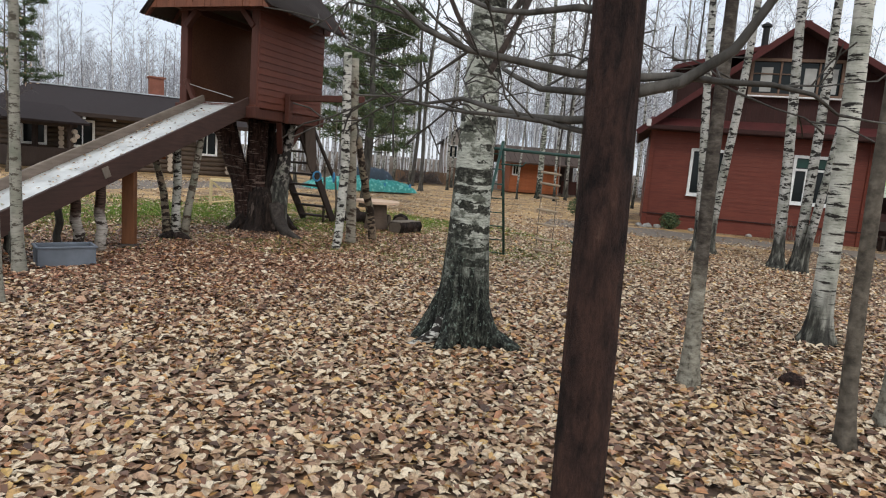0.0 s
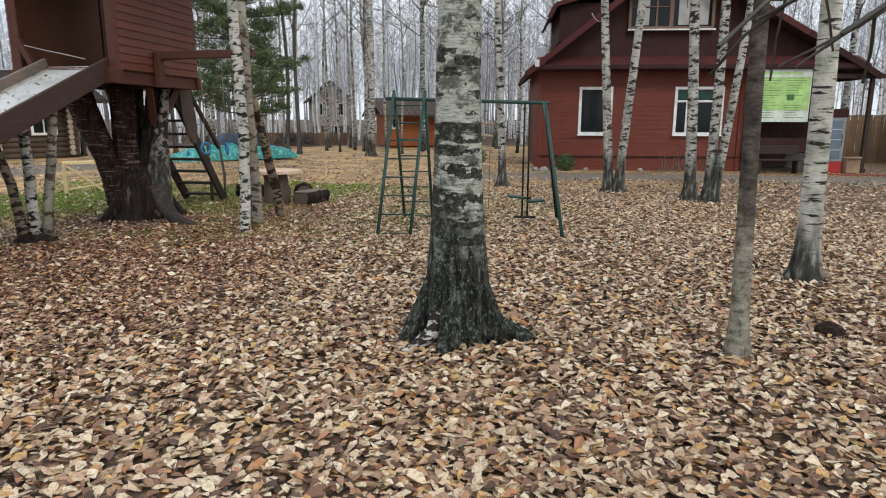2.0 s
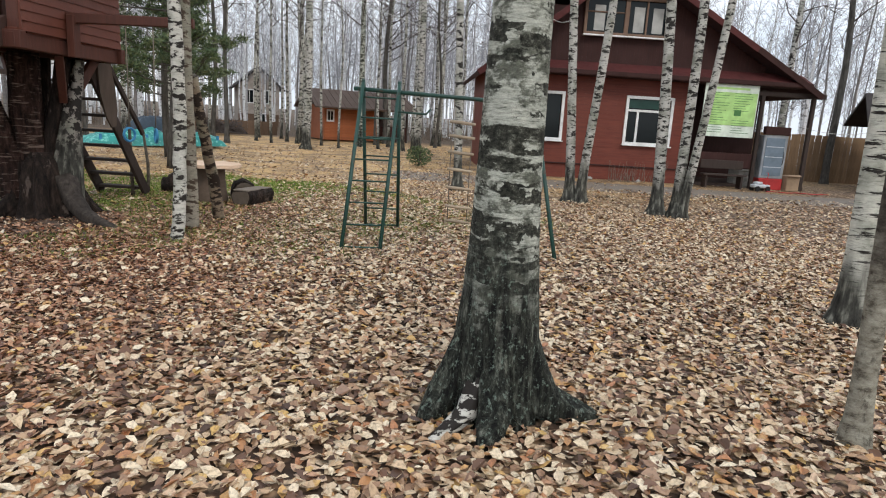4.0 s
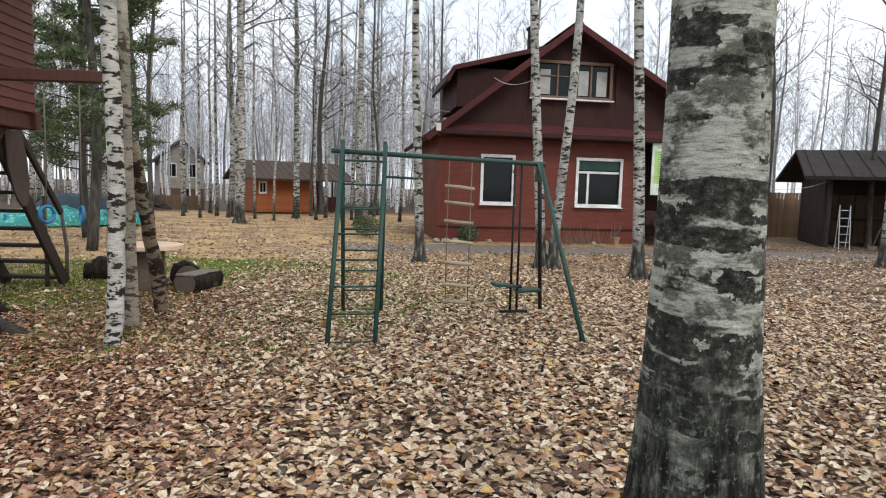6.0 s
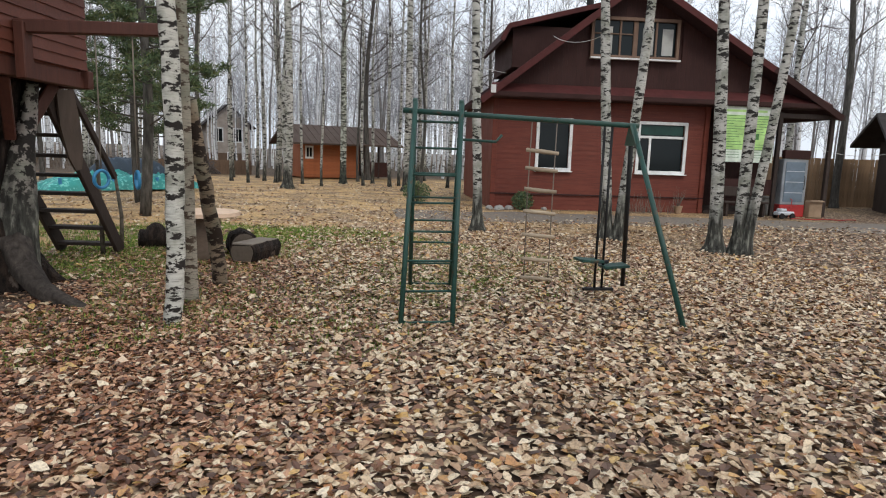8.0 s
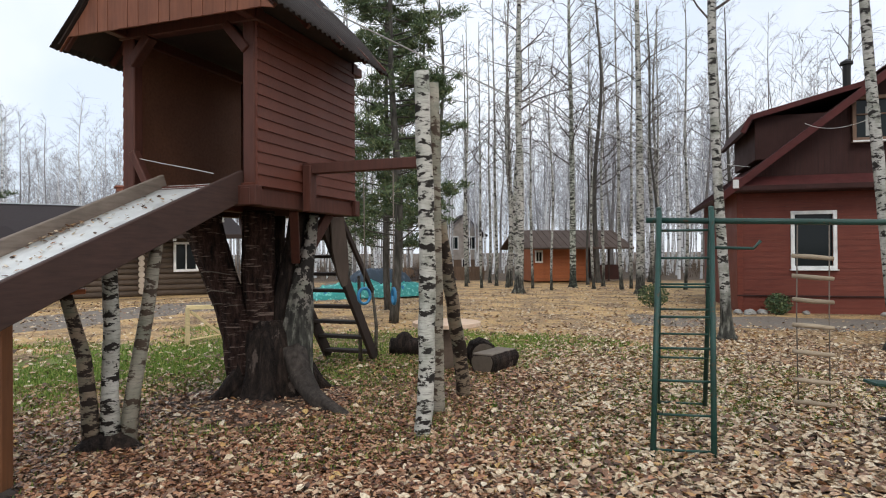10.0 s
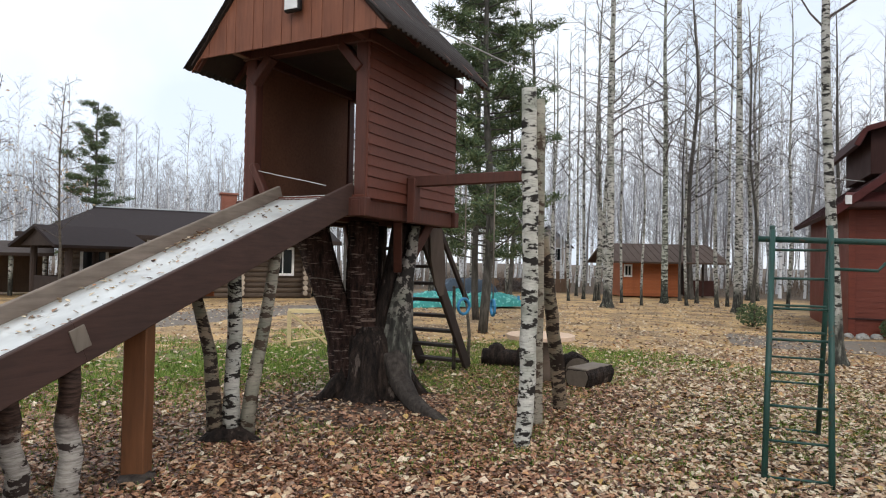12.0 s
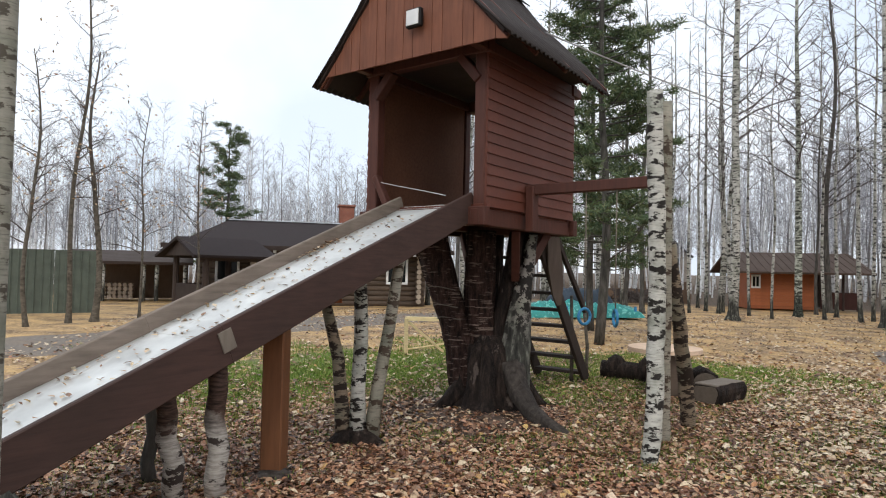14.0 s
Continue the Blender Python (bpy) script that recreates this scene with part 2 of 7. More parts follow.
def hazed_bark():
    k = Nodes("hazed_far_trunk", 0.85, 0, 0.2)
    # Trunk tones lifted and cooled so the colour carries the distance haze.
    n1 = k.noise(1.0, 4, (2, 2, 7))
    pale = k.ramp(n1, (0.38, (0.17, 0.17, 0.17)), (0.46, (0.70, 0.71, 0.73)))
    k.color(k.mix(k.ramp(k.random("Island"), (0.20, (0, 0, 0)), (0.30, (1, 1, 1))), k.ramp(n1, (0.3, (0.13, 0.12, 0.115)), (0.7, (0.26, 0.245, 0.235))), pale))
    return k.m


HAZED_BARK = hazed_bark()
BRUSH = make_bark("brush_stems", (0.17, 0.125, 0.09))

HOUSE_RED = wood("red_painted_siding", (0.152, 0.034, 0.019), (2, 30, 30), 0.55, (0.115, 0.021, 0.013), 0.1)
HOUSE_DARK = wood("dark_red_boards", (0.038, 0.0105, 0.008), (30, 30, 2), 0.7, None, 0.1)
HOUSE_TRIM = painted("maroon_metal_trim", (0.078, 0.016, 0.015), 0.72, 0.0, (0.1, 0.02, 0.02))
ROOF_DARK = painted("dark_maroon_roofing", (0.042, 0.018, 0.02), 0.85, 0.0, (0.03, 0.02, 0.02))
TH_WOOD = wood("treehouse_brown_stain", (0.108, 0.031, 0.018), (3, 28, 28), 0.6, (0.045, 0.015, 0.01), 0.25)
TH_POST = wood("treehouse_post_stain", (0.078, 0.025, 0.016), (28, 28, 3), 0.6, (0.05, 0.02, 0.015), 0.15)
TH_GABLE = wood("gable_board_stain", (0.19, 0.07, 0.037), (28, 28, 3), 0.6, (0.10, 0.035, 0.022), 0.2)
TH_ROOF = painted("brown_bitumen_roofing", (0.034, 0.028, 0.027), 0.85, 0.0, (0.03, 0.028, 0.024))
SLIDE_BOARD = wood("dark_slide_board", (0.06, 0.032, 0.026), (28, 3, 28), 0.65, (0.03, 0.02, 0.016), 0.1)
SLIDE_GREY = wood("weathered_slide_board", (0.21, 0.17, 0.14), (28, 3, 28), 0.8, (0.06, 0.05, 0.04), 0.1)
ORANGE_WOOD = wood("orange_stained_wood", (0.33, 0.105, 0.04), (4, 30, 30), 0.6)
POST_WOOD = wood("fresh_brown_post", (0.2, 0.082, 0.034), (28, 28, 3), 0.6)
GREY_WOOD = wood("weathered_grey_wood", (0.17, 0.145, 0.12), (22, 22, 4), 0.85)
PALE_WOOD = wood("pale_planed_wood", (0.62, 0.46, 0.34), (6, 30, 30), 0.7, (0.3, 0.2, 0.13))
YELLOW_WOOD = wood("yellow_planed_wood", (0.72, 0.58, 0.33), (6, 30, 30), 0.7)
WORN_PLY = wood("worn_brown_plywood", (0.085, 0.062, 0.048), (14, 14, 4), 0.85)
DARK_LOG = wood("dark_wet_log", (0.03, 0.021, 0.017), (4, 30, 30), 0.75)
LOG_WOOD = wood("log_wall_wood", (0.12, 0.088, 0.066), (3, 22, 22), 0.8)
BENCH_END = wood("old_sawn_end", (0.10, 0.08, 0.062), (20, 20, 20), 0.85)
CABIN_ROOF = wood("brown_cabin_roof", (0.10, 0.072, 0.06), (28, 4, 28), 0.9)
LODGE_ROOF = wood("brown_shingle_roof", (0.021, 0.015, 0.016), (5, 22, 22), 0.95, (0.034, 0.025, 0.025), 0.1)
RUNG_WOOD = wood("pale_bare_rung", (0.36, 0.29, 0.21), (6, 30, 30), 0.8)
LOG_END = wood("log_end_grain", (0.42, 0.35, 0.28), (20, 20, 20), 0.8)
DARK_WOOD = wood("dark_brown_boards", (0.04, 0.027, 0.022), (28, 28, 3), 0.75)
TAN_FENCE = wood("tan_fence_boards", (0.24, 0.155, 0.09), (28, 28, 3), 0.85)
FENCE_WOOD = wood("brown_fence_boards", (0.16, 0.105, 0.07), (28, 28, 3), 0.8)
GREEN_PAINT = painted("green_metal_paint", (0.016, 0.06, 0.048), 0.4, 0.0, (0.06, 0.045, 0.028), 0.6, 14)
BLACK_STEEL = painted("black_steel", (0.015, 0.015, 0.016), 0.5, 0.3, (0.05, 0.03, 0.02))
WHITE_PAINT = painted("white_window_paint", (0.78, 0.79, 0.78), 0.4, 0.0, (0.6, 0.58, 0.54), 0.75)
GALVANISED = painted("worn_galvanised_sheet", (0.68, 0.70, 0.69), 0.42, 0.35, (0.55, 0.55, 0.52), 0.66, 3.5)
BRICK_RED = painted("chimney_brick", (0.28, 0.11, 0.075), 0.85, 0.0, (0.2, 0.15, 0.12), 0.6, 20)
ROPE = painted("dirty_white_rope", (0.55, 0.55, 0.52), 0.9)
GREY_PLASTIC = painted("grey_plastic_tub", (0.14, 0.165, 0.2), 0.45)
BLUE_PLASTIC = painted("blue_plastic", (0.04, 0.22, 0.42), 0.4)
RED_PAINT = painted("bright_red_paint", (0.42, 0.03, 0.03), 0.4)
CABINET_GREY = painted("grey_cabinet_enamel", (0.3, 0.32, 0.34), 0.4)
CABINET_GLASS = painted("blue_grey_glass_door", (0.17, 0.22, 0.27), 0.15)
PALE_STEEL = painted("pale_grey_enamel", (0.55, 0.58, 0.62), 0.35)
SIGN_WHITE = painted("printed_banner_white", (0.70, 0.78, 0.68), 0.5, 0, (0.62, 0.7, 0.6), 0.8)
SIGN_GREEN = painted("printed_banner_green", (0.43, 0.68, 0.24), 0.5, 0, (0.36, 0.6, 0.2), 0.8)
ATTIC_FRAME = wood("brown_attic_frame", (0.19, 0.12, 0.085), (20, 20, 4), 0.75)
SIGN_INK = painted("banner_dark_green_ink", (0.07, 0.2, 0.06), 0.6)
# The pale patches are highlights of the creases put into the colour.
TARP = painted("turquoise_tarpaulin", (0.025, 0.27, 0.25), 0.35, 0, (0.16, 0.52, 0.47), 0.54, 7)
TARP_DARK = painted("dark_blue_tarpaulin", (0.03, 0.05, 0.075), 0.55, 0, (0.09, 0.12, 0.16), 0.6, 5)
PALE_BLOCK = painted("pale_block_wall", (0.42, 0.37, 0.33), 0.85, 0, (0.3, 0.25, 0.2), 0.6, 4)
CARDBOARD = painted("brown_cardboard", (0.33, 0.23, 0.15), 0.85)
STONE = painted("pale_stone", (0.33, 0.32, 0.3), 0.85, 0, (0.2, 0.2, 0.18), 0.55, 9)
FENCE_GREEN = painted("green_metal_sheet", (0.085, 0.105, 0.085), 0.55, 0.0, (0.06, 0.07, 0.06))
LAMP_GLASS = painted("white_lamp_face", (0.78, 0.8, 0.8), 0.25)
CURTAIN = painted("pale_curtain", (0.42, 0.42, 0.40), 0.9)
PALE_CABLE = painted("pale_grey_cable", (0.34, 0.34, 0.33), 0.6)
CABLE = painted("grey_cable", (0.12, 0.12, 0.12), 0.6)
SOIL = painted("dark_damp_soil", (0.075, 0.05, 0.036), 0.9, 0, (0.15, 0.1, 0.07), 0.5, 7)
# Lining tone lowered: the dimness inside the treehouse is in the colour.
INNER_WOOD = wood("inner_plank_wood", (0.15, 0.065, 0.035), (3, 28, 28), 0.8, (0.08, 0.03, 0.018), 0.2)


def make_glass():
    k = Nodes("dark_window_glass", 0.08, 0, 0.22)
    k.b.inputs["Base Color"].default_value = (0.012, 0.016, 0.017, 1)
    k.bump(k.noise(1.3, 2), 0.06, 0.02)
    return k.m


GLASS = make_glass()
GREEN_GLASS = painted("green_glass_blind", (0.012, 0.055, 0.042), 0.25)


def make_leaf(name, tones):
    k = Nodes(name, 0.42, 0, 0.5)
    r = k.random("Island")
    c = k.ramp(r, *tones)
    spots = k.noise(60, 4)
    k.color(k.mix(k.ramp(spots, (0.45, (0, 0, 0)), (0.7, (0.6, 0.6, 0.6))), c, (0.115, 0.068, 0.044)))
    k.bump(spots, 0.2, 0.003)
    return k.m


LEAF = make_leaf("fallen_leaf", ((0.0, (0.05, 0.026, 0.017)), (0.14, (0.18, 0.088, 0.05)), (0.28, (0.365, 0.225, 0.135)), (0.44, (0.54, 0.39, 0.245)), (0.60, (0.67, 0.535, 0.36)), (0.80, (0.77, 0.67, 0.50)), (0.90, (0.43, 0.19, 0.09)), (1.0, (0.62, 0.42, 0.15))))
RED_LEAF = make_leaf("russet_leaf", ((0.0, (0.03, 0.014, 0.009)), (0.22, (0.11, 0.045, 0.026)), (0.44, (0.26, 0.115, 0.06)), (0.64, (0.41, 0.205, 0.11)), (0.84, (0.52, 0.305, 0.18)), (0.94, (0.66, 0.47, 0.32)), (1.0, (0.30, 0.085, 0.04))))


def make_ground():
    """Leaf litter over soil, wearing into yellowed turf further off."""
    k = Nodes("leaf_litter_ground", 0.75, 0, 0.3)
    vor = k.n.new("ShaderNodeTexVoronoi")
    vor.inputs["Scale"].default_value = 15
    k.l.new(k.coord(), vor.inputs["Vector"])
    sep = k.n.new("ShaderNodeSeparateXYZ")
    k.l.new(vor.outputs["Color"], sep.inputs[0])
    leaf = k.ramp(sep.outputs[0], (0.0, (0.035, 0.022, 0.014)), (0.3, (0.19, 0.115, 0.068)), (0.6, (0.45, 0.30, 0.18)), (1.0, (0.72, 0.55, 0.37)))
    leaf = k.mix(k.ramp(vor.outputs["Distance"], (0.25, (0, 0, 0)), (0.6, (0.9, 0.9, 0.9))), leaf, (0.05, 0.032, 0.024))
    turf = k.ramp(k.noise(22, 5), (0.3, (0.25, 0.165, 0.068)), (0.5, (0.54, 0.36, 0.168)), (0.7, (0.71, 0.48, 0.245)))
    green = k.ramp(k.noise(30, 5), (0.3, (0.06, 0.095, 0.018)), (0.7, (0.16, 0.23, 0.045)))
    pos = k.n.new("ShaderNodeSeparateXYZ")
    k.l.new(k.tc.outputs["Object"], pos.inputs[0])
    far = k.n.new("ShaderNodeMapRange")
    far.inputs["From Min"].default_value, far.inputs["From Max"].default_value = 11.0, 19.0
    k.l.new(k.math("ADD", pos.outputs[1], k.math("MULTIPLY", k.noise(0.35, 4), 6.0)), far.inputs["Value"])
    base = k.mix(far.outputs[0], leaf, k.mix(k.ramp(k.noise(0.9, 5), (0.42, (0, 0, 0)), (0.6, (0.8, 0.8, 0.8))), turf, leaf))
    gx = k.math("ABSOLUTE", k.math("SUBTRACT", pos.outputs[0], 1.2), 0)
    gy = k.math("ABSOLUTE", k.math("SUBTRACT", pos.outputs[1], 16.0), 0)
    gd = k.math("ADD", k.math("ADD", k.math("MULTIPLY", gx, 0.2), k.math("MULTIPLY", gy, 0.25)), k.math("MULTIPLY", k.noise(0.6, 5), 0.9))
    base = k.mix(k.ramp(gd, (0.95, (0.85, 0.85, 0.85)), (1.5, (0, 0, 0))), base, green)
    wx, wy = k.math("SUBTRACT", pos.outputs[0], 3.0), k.math("SUBTRACT", pos.outputs[1], 6.0)
    away = k.math("SQRT", k.math("ADD", k.math("MULTIPLY", wx, wx), k.math("MULTIPLY", wy, wy)), 0)
    woods_edge = k.ramp(k.math("MULTIPLY", k.math("ADD", away, k.math("MULTIPLY", k.noise(0.25, 4), 6.0)), 0.01), (0.38, (0, 0, 0)), (0.42, (1, 1, 1)))
    base = k.mix(woods_edge, base, k.ramp(k.noise(9, 5), (0.35, (0.045, 0.032, 0.022)), (0.65, (0.15, 0.105, 0.068))))
    k.color(base).bump(vor.outputs["Distance"], 0.6, 0.03)
    return k.m


GROUND = make_ground()


def make_dirt():
    k = Nodes("grey_dirt_track", 0.85, 0, 0.3)
    n1 = k.noise(14, 6)
    k.color(k.mix(k.ramp(k.noise(1.3, 4), (0.4, (0, 0, 0)), (0.65, (0.6, 0.6, 0.6))), k.ramp(n1, (0.3, (0.12, 0.105, 0.09)), (0.7, (0.26, 0.23, 0.20))), (0.22, 0.17, 0.125)))
    k.bump(n1, 0.5, 0.02)
    return k.m


DIRT = make_dirt()


def make_grass():
    k = Nodes("autumn_grass", 0.7, 0, 0.3)
    k.color(k.ramp(k.random("Island"), (0, (0.07, 0.14, 0.02)), (0.5, (0.15, 0.25, 0.04)), (0.85, (0.25, 0.32, 0.07)), (1, (0.42, 0.36, 0.15))))
    return k.m


GRASS = make_grass()


def make_needles():
    k = Nodes("pine_needles", 0.6, 0, 0.3)
    k.color(k.ramp(k.random("Island"), (0, (0.04, 0.07, 0.034)), (0.6, (0.09, 0.135, 0.062)), (1, (0.17, 0.19, 0.085))))
    return k.m


NEEDLES = make_needles()
BUSH = make_needles()


# ---- geometry helpers: a shape is (list of points, list of faces) ----
def join(*shapes):
    v, f = [], []
    for sv, sf in shapes:
        o = len(v)
        v.extend(sv)
        f.extend(tuple(i + o for i in face) for face in sf)
    return v, f


def moved(shape, m):
    return [tuple(m @ Vector(p)) for p in shape[0]], shape[1]


def box(cx, cy, cz, sx, sy, sz, bev=0.006, m=None):
    """A box with chamfered edges, from its centre and sizes."""
    bm = bmesh.new()
    bmesh.ops.create_cube(bm, size=1, matrix=Matrix.Diagonal((sx, sy, sz, 1)))
    if bev:
        bmesh.ops.bevel(bm, geom=list(bm.edges), offset=min(bev, 0.3 * min(sx, sy, sz)), segments=1, affect="EDGES")
    t = Matrix.Translation((cx, cy, cz)) @ (m or Matrix())
    bm.verts.index_update()
    out = [tuple(t @ v.co) for v in bm.verts], [tuple(v.index for v in f.verts) for f in bm.faces]
    bm.free()
    return out


def beam(a, b, w, h, bev=0.006, up=(0, 0, 1)):
    """A squared timber from a to b, w wide and h high."""
    a, b = Vector(a), Vector(b)
    d = b - a
    y = d.normalized()
    x = y.cross(Vector(up))
    x = x.normalized() if x.length > 1e-4 else Vector((1, 0, 0))
    z = x.cross(y)
    m = Matrix((x, y, z)).transposed().to_4x4()
    c = (a + b) / 2
    return box(c.x, c.y, c.z, w, d.length, h, bev, m)


def tube(pts, radii, sides=8, caps=True, lobes=None):
    """A tapered tube along a line of points."""
    pts = [Vector(p) for p in pts]
    v, f = [], []
    x = None
    for i, p in enumerate(pts):
        d = (pts[min(i + 1, len(pts) - 1)] - pts[max(i - 1, 0)]).normalized()
        if x is None:
            x = d.cross(Vector((0, 1, 0.01)))
            if x.length < 0.05:
                x = d.cross(Vector((1, 0, 0)))
        x = (x - d * x.dot(d)).normalized()
        y = d.cross(x)
        for s in range(sides):
            a = 2 * math.pi * s / sides
            r = radii[i] * (lobes(a, i) if lobes else 1)
            v.append(tuple(p + (x * math.cos(a) + y * math.sin(a)) * r))
    for i in range(len(pts) - 1):
        for s in range(sides):
            t = (s + 1) % sides
            f.append((i * sides + s, i * sides + t, (i + 1) * sides + t, (i + 1) * sides + s))
    if caps:
        f.append(tuple(range(sides - 1, -1, -1)))
        f.append(tuple(range((len(pts) - 1) * sides, len(pts) * sides)))
    return v, f


def mesh_of(name, shape, mat, smooth=False):
    me = bpy.data.meshes.new(name)
    me.from_pydata(shape[0], [], shape[1])
    if smooth:
        me.polygons.foreach_set("use_smooth", [True] * len(me.polygons))
    me.materials.append(mat)
    me.update()
    return me


def part(name, shape, mat, parent=None, label="", smooth=False):
    """One mesh object, under a thing or a part."""
    ob = new(name, shape if isinstance(shape, bpy.types.Mesh) else mesh_of(name, shape, mat, smooth))
    ob.parent = parent
    if label:
        ob["label"] = label
    return ob


def thing(name, label, category, m=None, group="", kind=""):
    ob = new(name)
    ob.empty_display_size = 0.1
    if m is not None:
        ob.matrix_basis = m
    return tagged(ob, label, category, group, kind)


def solid(name, shape, mat, label, category, m=None, group="", kind="", smooth=False):
    ob = part(name, shape, mat, None, "", smooth)
    if m is not None:
        ob.matrix_basis = m
    return tagged(ob, label, category, group, kind)


def smoothstep(a, b, x):
    t = max(0.0, min(1.0, (x - a) / (b - a)))
    return t * t * (3 - 2 * t)


def gz(x, y):
    """Height of the ground."""
    return -0.17 * smoothstep(6, 15, x) * (1 - 0.6 * smoothstep(20, 34, y)) + 0.018 * noise.noise((x * 0.5, y * 0.5, 0)) + 0.01 * noise.noise((x * 1.9, y * 1.9, 3))


# ---- ground, one sheet to the horizon ----
def ground_sheet():
    xs = sorted({*np.round(np.arange(-12, 36, 0.5), 2), *[-3000, -800, -300, -120, -60, -35, -20, -15, 40, 50, 65, 90, 150, 400, 1000, 3000]})
    ys = sorted({*np.round(np.arange(-6, 44, 0.5), 2), *[-3000, -800, -200, -80, -30, -14, 48, 56, 70, 100, 180, 400, 1000, 3000]})
    v = [(float(x), float(y), gz(x, y) if abs(x) < 60 and abs(y) < 60 else 0.0) for y in ys for x in xs]
    w = len(xs)
    f = [(j * w + i, j * w + i + 1, (j + 1) * w + i + 1, (j + 1) * w + i) for j in range(len(ys) - 1) for i in range(w - 1)]
    return v, f


solid("ground", ground_sheet(), GROUND, "leaf-covered yard ground with patches of yellowed turf", "ground", kind="structure", smooth=True)


def strip(line, half, lift, seed):
    """A draped strip of worn earth with ragged edges along a line."""
    rnd = random.Random(seed)
    v, f = [], []
    pts = [Vector((*p, 0)) for p in line]
    fine = []
    for a, b in zip(pts, pts[1:]):
        n = max(2, int((b - a).length / 0.4))
        fine += [a.lerp(b, i / n) for i in range(n)]
    fine.append(pts[-1])
    k = 7
    for i, p in enumerate(fine):
        d = (fine[min(i + 1, len(fine) - 1)] - fine[max(i - 1, 0)]).normalized()
        s = Vector((-d.y, d.x, 0))
        wl_, wr_ = half * (1 + 0.25 * noise.noise((i * 0.3, seed, 0)) + rnd.uniform(-.05, .05)), half * (1 + 0.25 * noise.noise((i * 0.3, seed, 9)) + rnd.uniform(-.05, .05))
        for j in range(k):
            t = -1 + 2 * j / (k - 1)
            q = p + s * (t * (wl_ if t < 0 else wr_))
            v.append((q.x, q.y, gz(q.x, q.y) + (lift if 0 < j < k - 1 else -0.01)))
    for i in range(len(fine) - 1):
        for j in range(k - 1):
            f.append((i * k + j, i * k + j + 1, (i + 1) * k + j + 1, (i + 1) * k + j))
    return v, f


solid("path", strip([(13.2, 17.6), (16.4, 14.8), (19.2, 11.6), (22.4, 7.8), (25.5, 4.0), (31, -4)], 1.65, 0.014, 3), DIRT, "grey trodden dirt track along the house", "path", kind="structure", smooth=True)
solid("path_yard", strip([(-16, 14.0), (-5, 18.6), (-1.4, 22.5), (2.5, 26.0), (9, 29), (14, 40)], 1.9, 0.012, 5), DIRT, "pale dirt drive crossing the yard behind the treehouse", "path", kind="structure", smooth=True)


# ---- the red house ----
HM = pose(18.52, 16.57, -0.17, 0, 0, -43.85)
house = thing("house", "dark red timber house with gable, dormer and lean-to porch", "house", HM)
WALL_L, WALL_R, DEPTH, RIDGE, PEAK = -1.42, 5.75, 7.0, 2.98, 7.25


def lap_wall(x0, x1, z0, z1, holes, board=0.16, y=0.0, thick=0.2):
    """Lapped boards over a thick wall, broken at the openings."""
    out = []
    n = int(round((z1 - z0) / board))
    for i in range(n):
        a, b = z0 + (z1 - z0) * i / n, z0 + (z1 - z0) * (i + 1) / n
        cuts = [(x0, x1)]
        for hx0, hx1, hz0, hz1 in holes:
            if b > hz0 and a < hz1:
                cuts = [c for s, e in cuts for c in ((s, min(e, hx0)), (max(s, hx1), e)) if c[1] - c[0] > 0.02]
        for s, e in cuts:
            v = [(s, y - 0.02, a), (e, y - 0.02, a), (e, y - 0.009, b), (s, y - 0.009, b), (s, y + thick, a), (e, y + thick, a), (e, y + thick, b), (s, y + thick, b)]
            out.append((v, [(0, 1, 2, 3), (5, 4, 7, 6), (4, 0, 3, 7), (1, 5, 6, 2), (4, 5, 1, 0), (3, 2, 6, 7)]))
    return out


W1, W2 = (0.1, 1.09, 1.37, 2.86), (3.45, 4.95, 1.37, 2.86)
for piece in lap_wall(WALL_L, WALL_R, 0, 3.75, [W1, W2]):
    part("siding_board", piece, HOUSE_RED, house)
part("wall", box(WALL_L + 0.1, DEPTH / 2 + 0.1, 1.87, 0.2, DEPTH - 0.2, 3.74, 0), HOUSE_RED, house)
part("wall", box(WALL_R - 0.1, DEPTH / 2 + 0.1, 1.87, 0.2, DEPTH - 0.2, 3.74, 0), HOUSE_RED, house)
part("wall", box((WALL_L + WALL_R) / 2, DEPTH + 0.1, 1.87, WALL_R - WALL_L, 0.2, 3.74, 0), HOUSE_RED, house)
part("plinth", box((WALL_L + WALL_R) / 2, -0.06, 0.5, WALL_R - WALL_L + 0.05, 0.04, 0.05), HOUSE_DARK, house)
for cx in (WALL_L + 0.06, WALL_R - 0.06):
    part("corner_board", box(cx, -0.05, 1.87, 0.16, 0.05, 3.74), HOUSE_RED, house)


def gable():
    """Upper front wall of upright boards, under the roof slopes, with the attic window left open."""
    x = WALL_L - 0.1
    while x < 8.0:
        w = 0.15
        c = x + w / 2
        top = PEAK - 0.12 - (abs(c - RIDGE) * (0.777 if c < RIDGE else 0.58))
        lo = 3.55
        segs = [(lo, top)]
        if 1.62 < c < 4.58:
            segs = [(lo, 4.9), (6.12, top)]
        for a, b in segs:
            if b > a + 0.05:
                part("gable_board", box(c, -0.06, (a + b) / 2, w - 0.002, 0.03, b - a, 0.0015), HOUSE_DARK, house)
        x += w


gable()
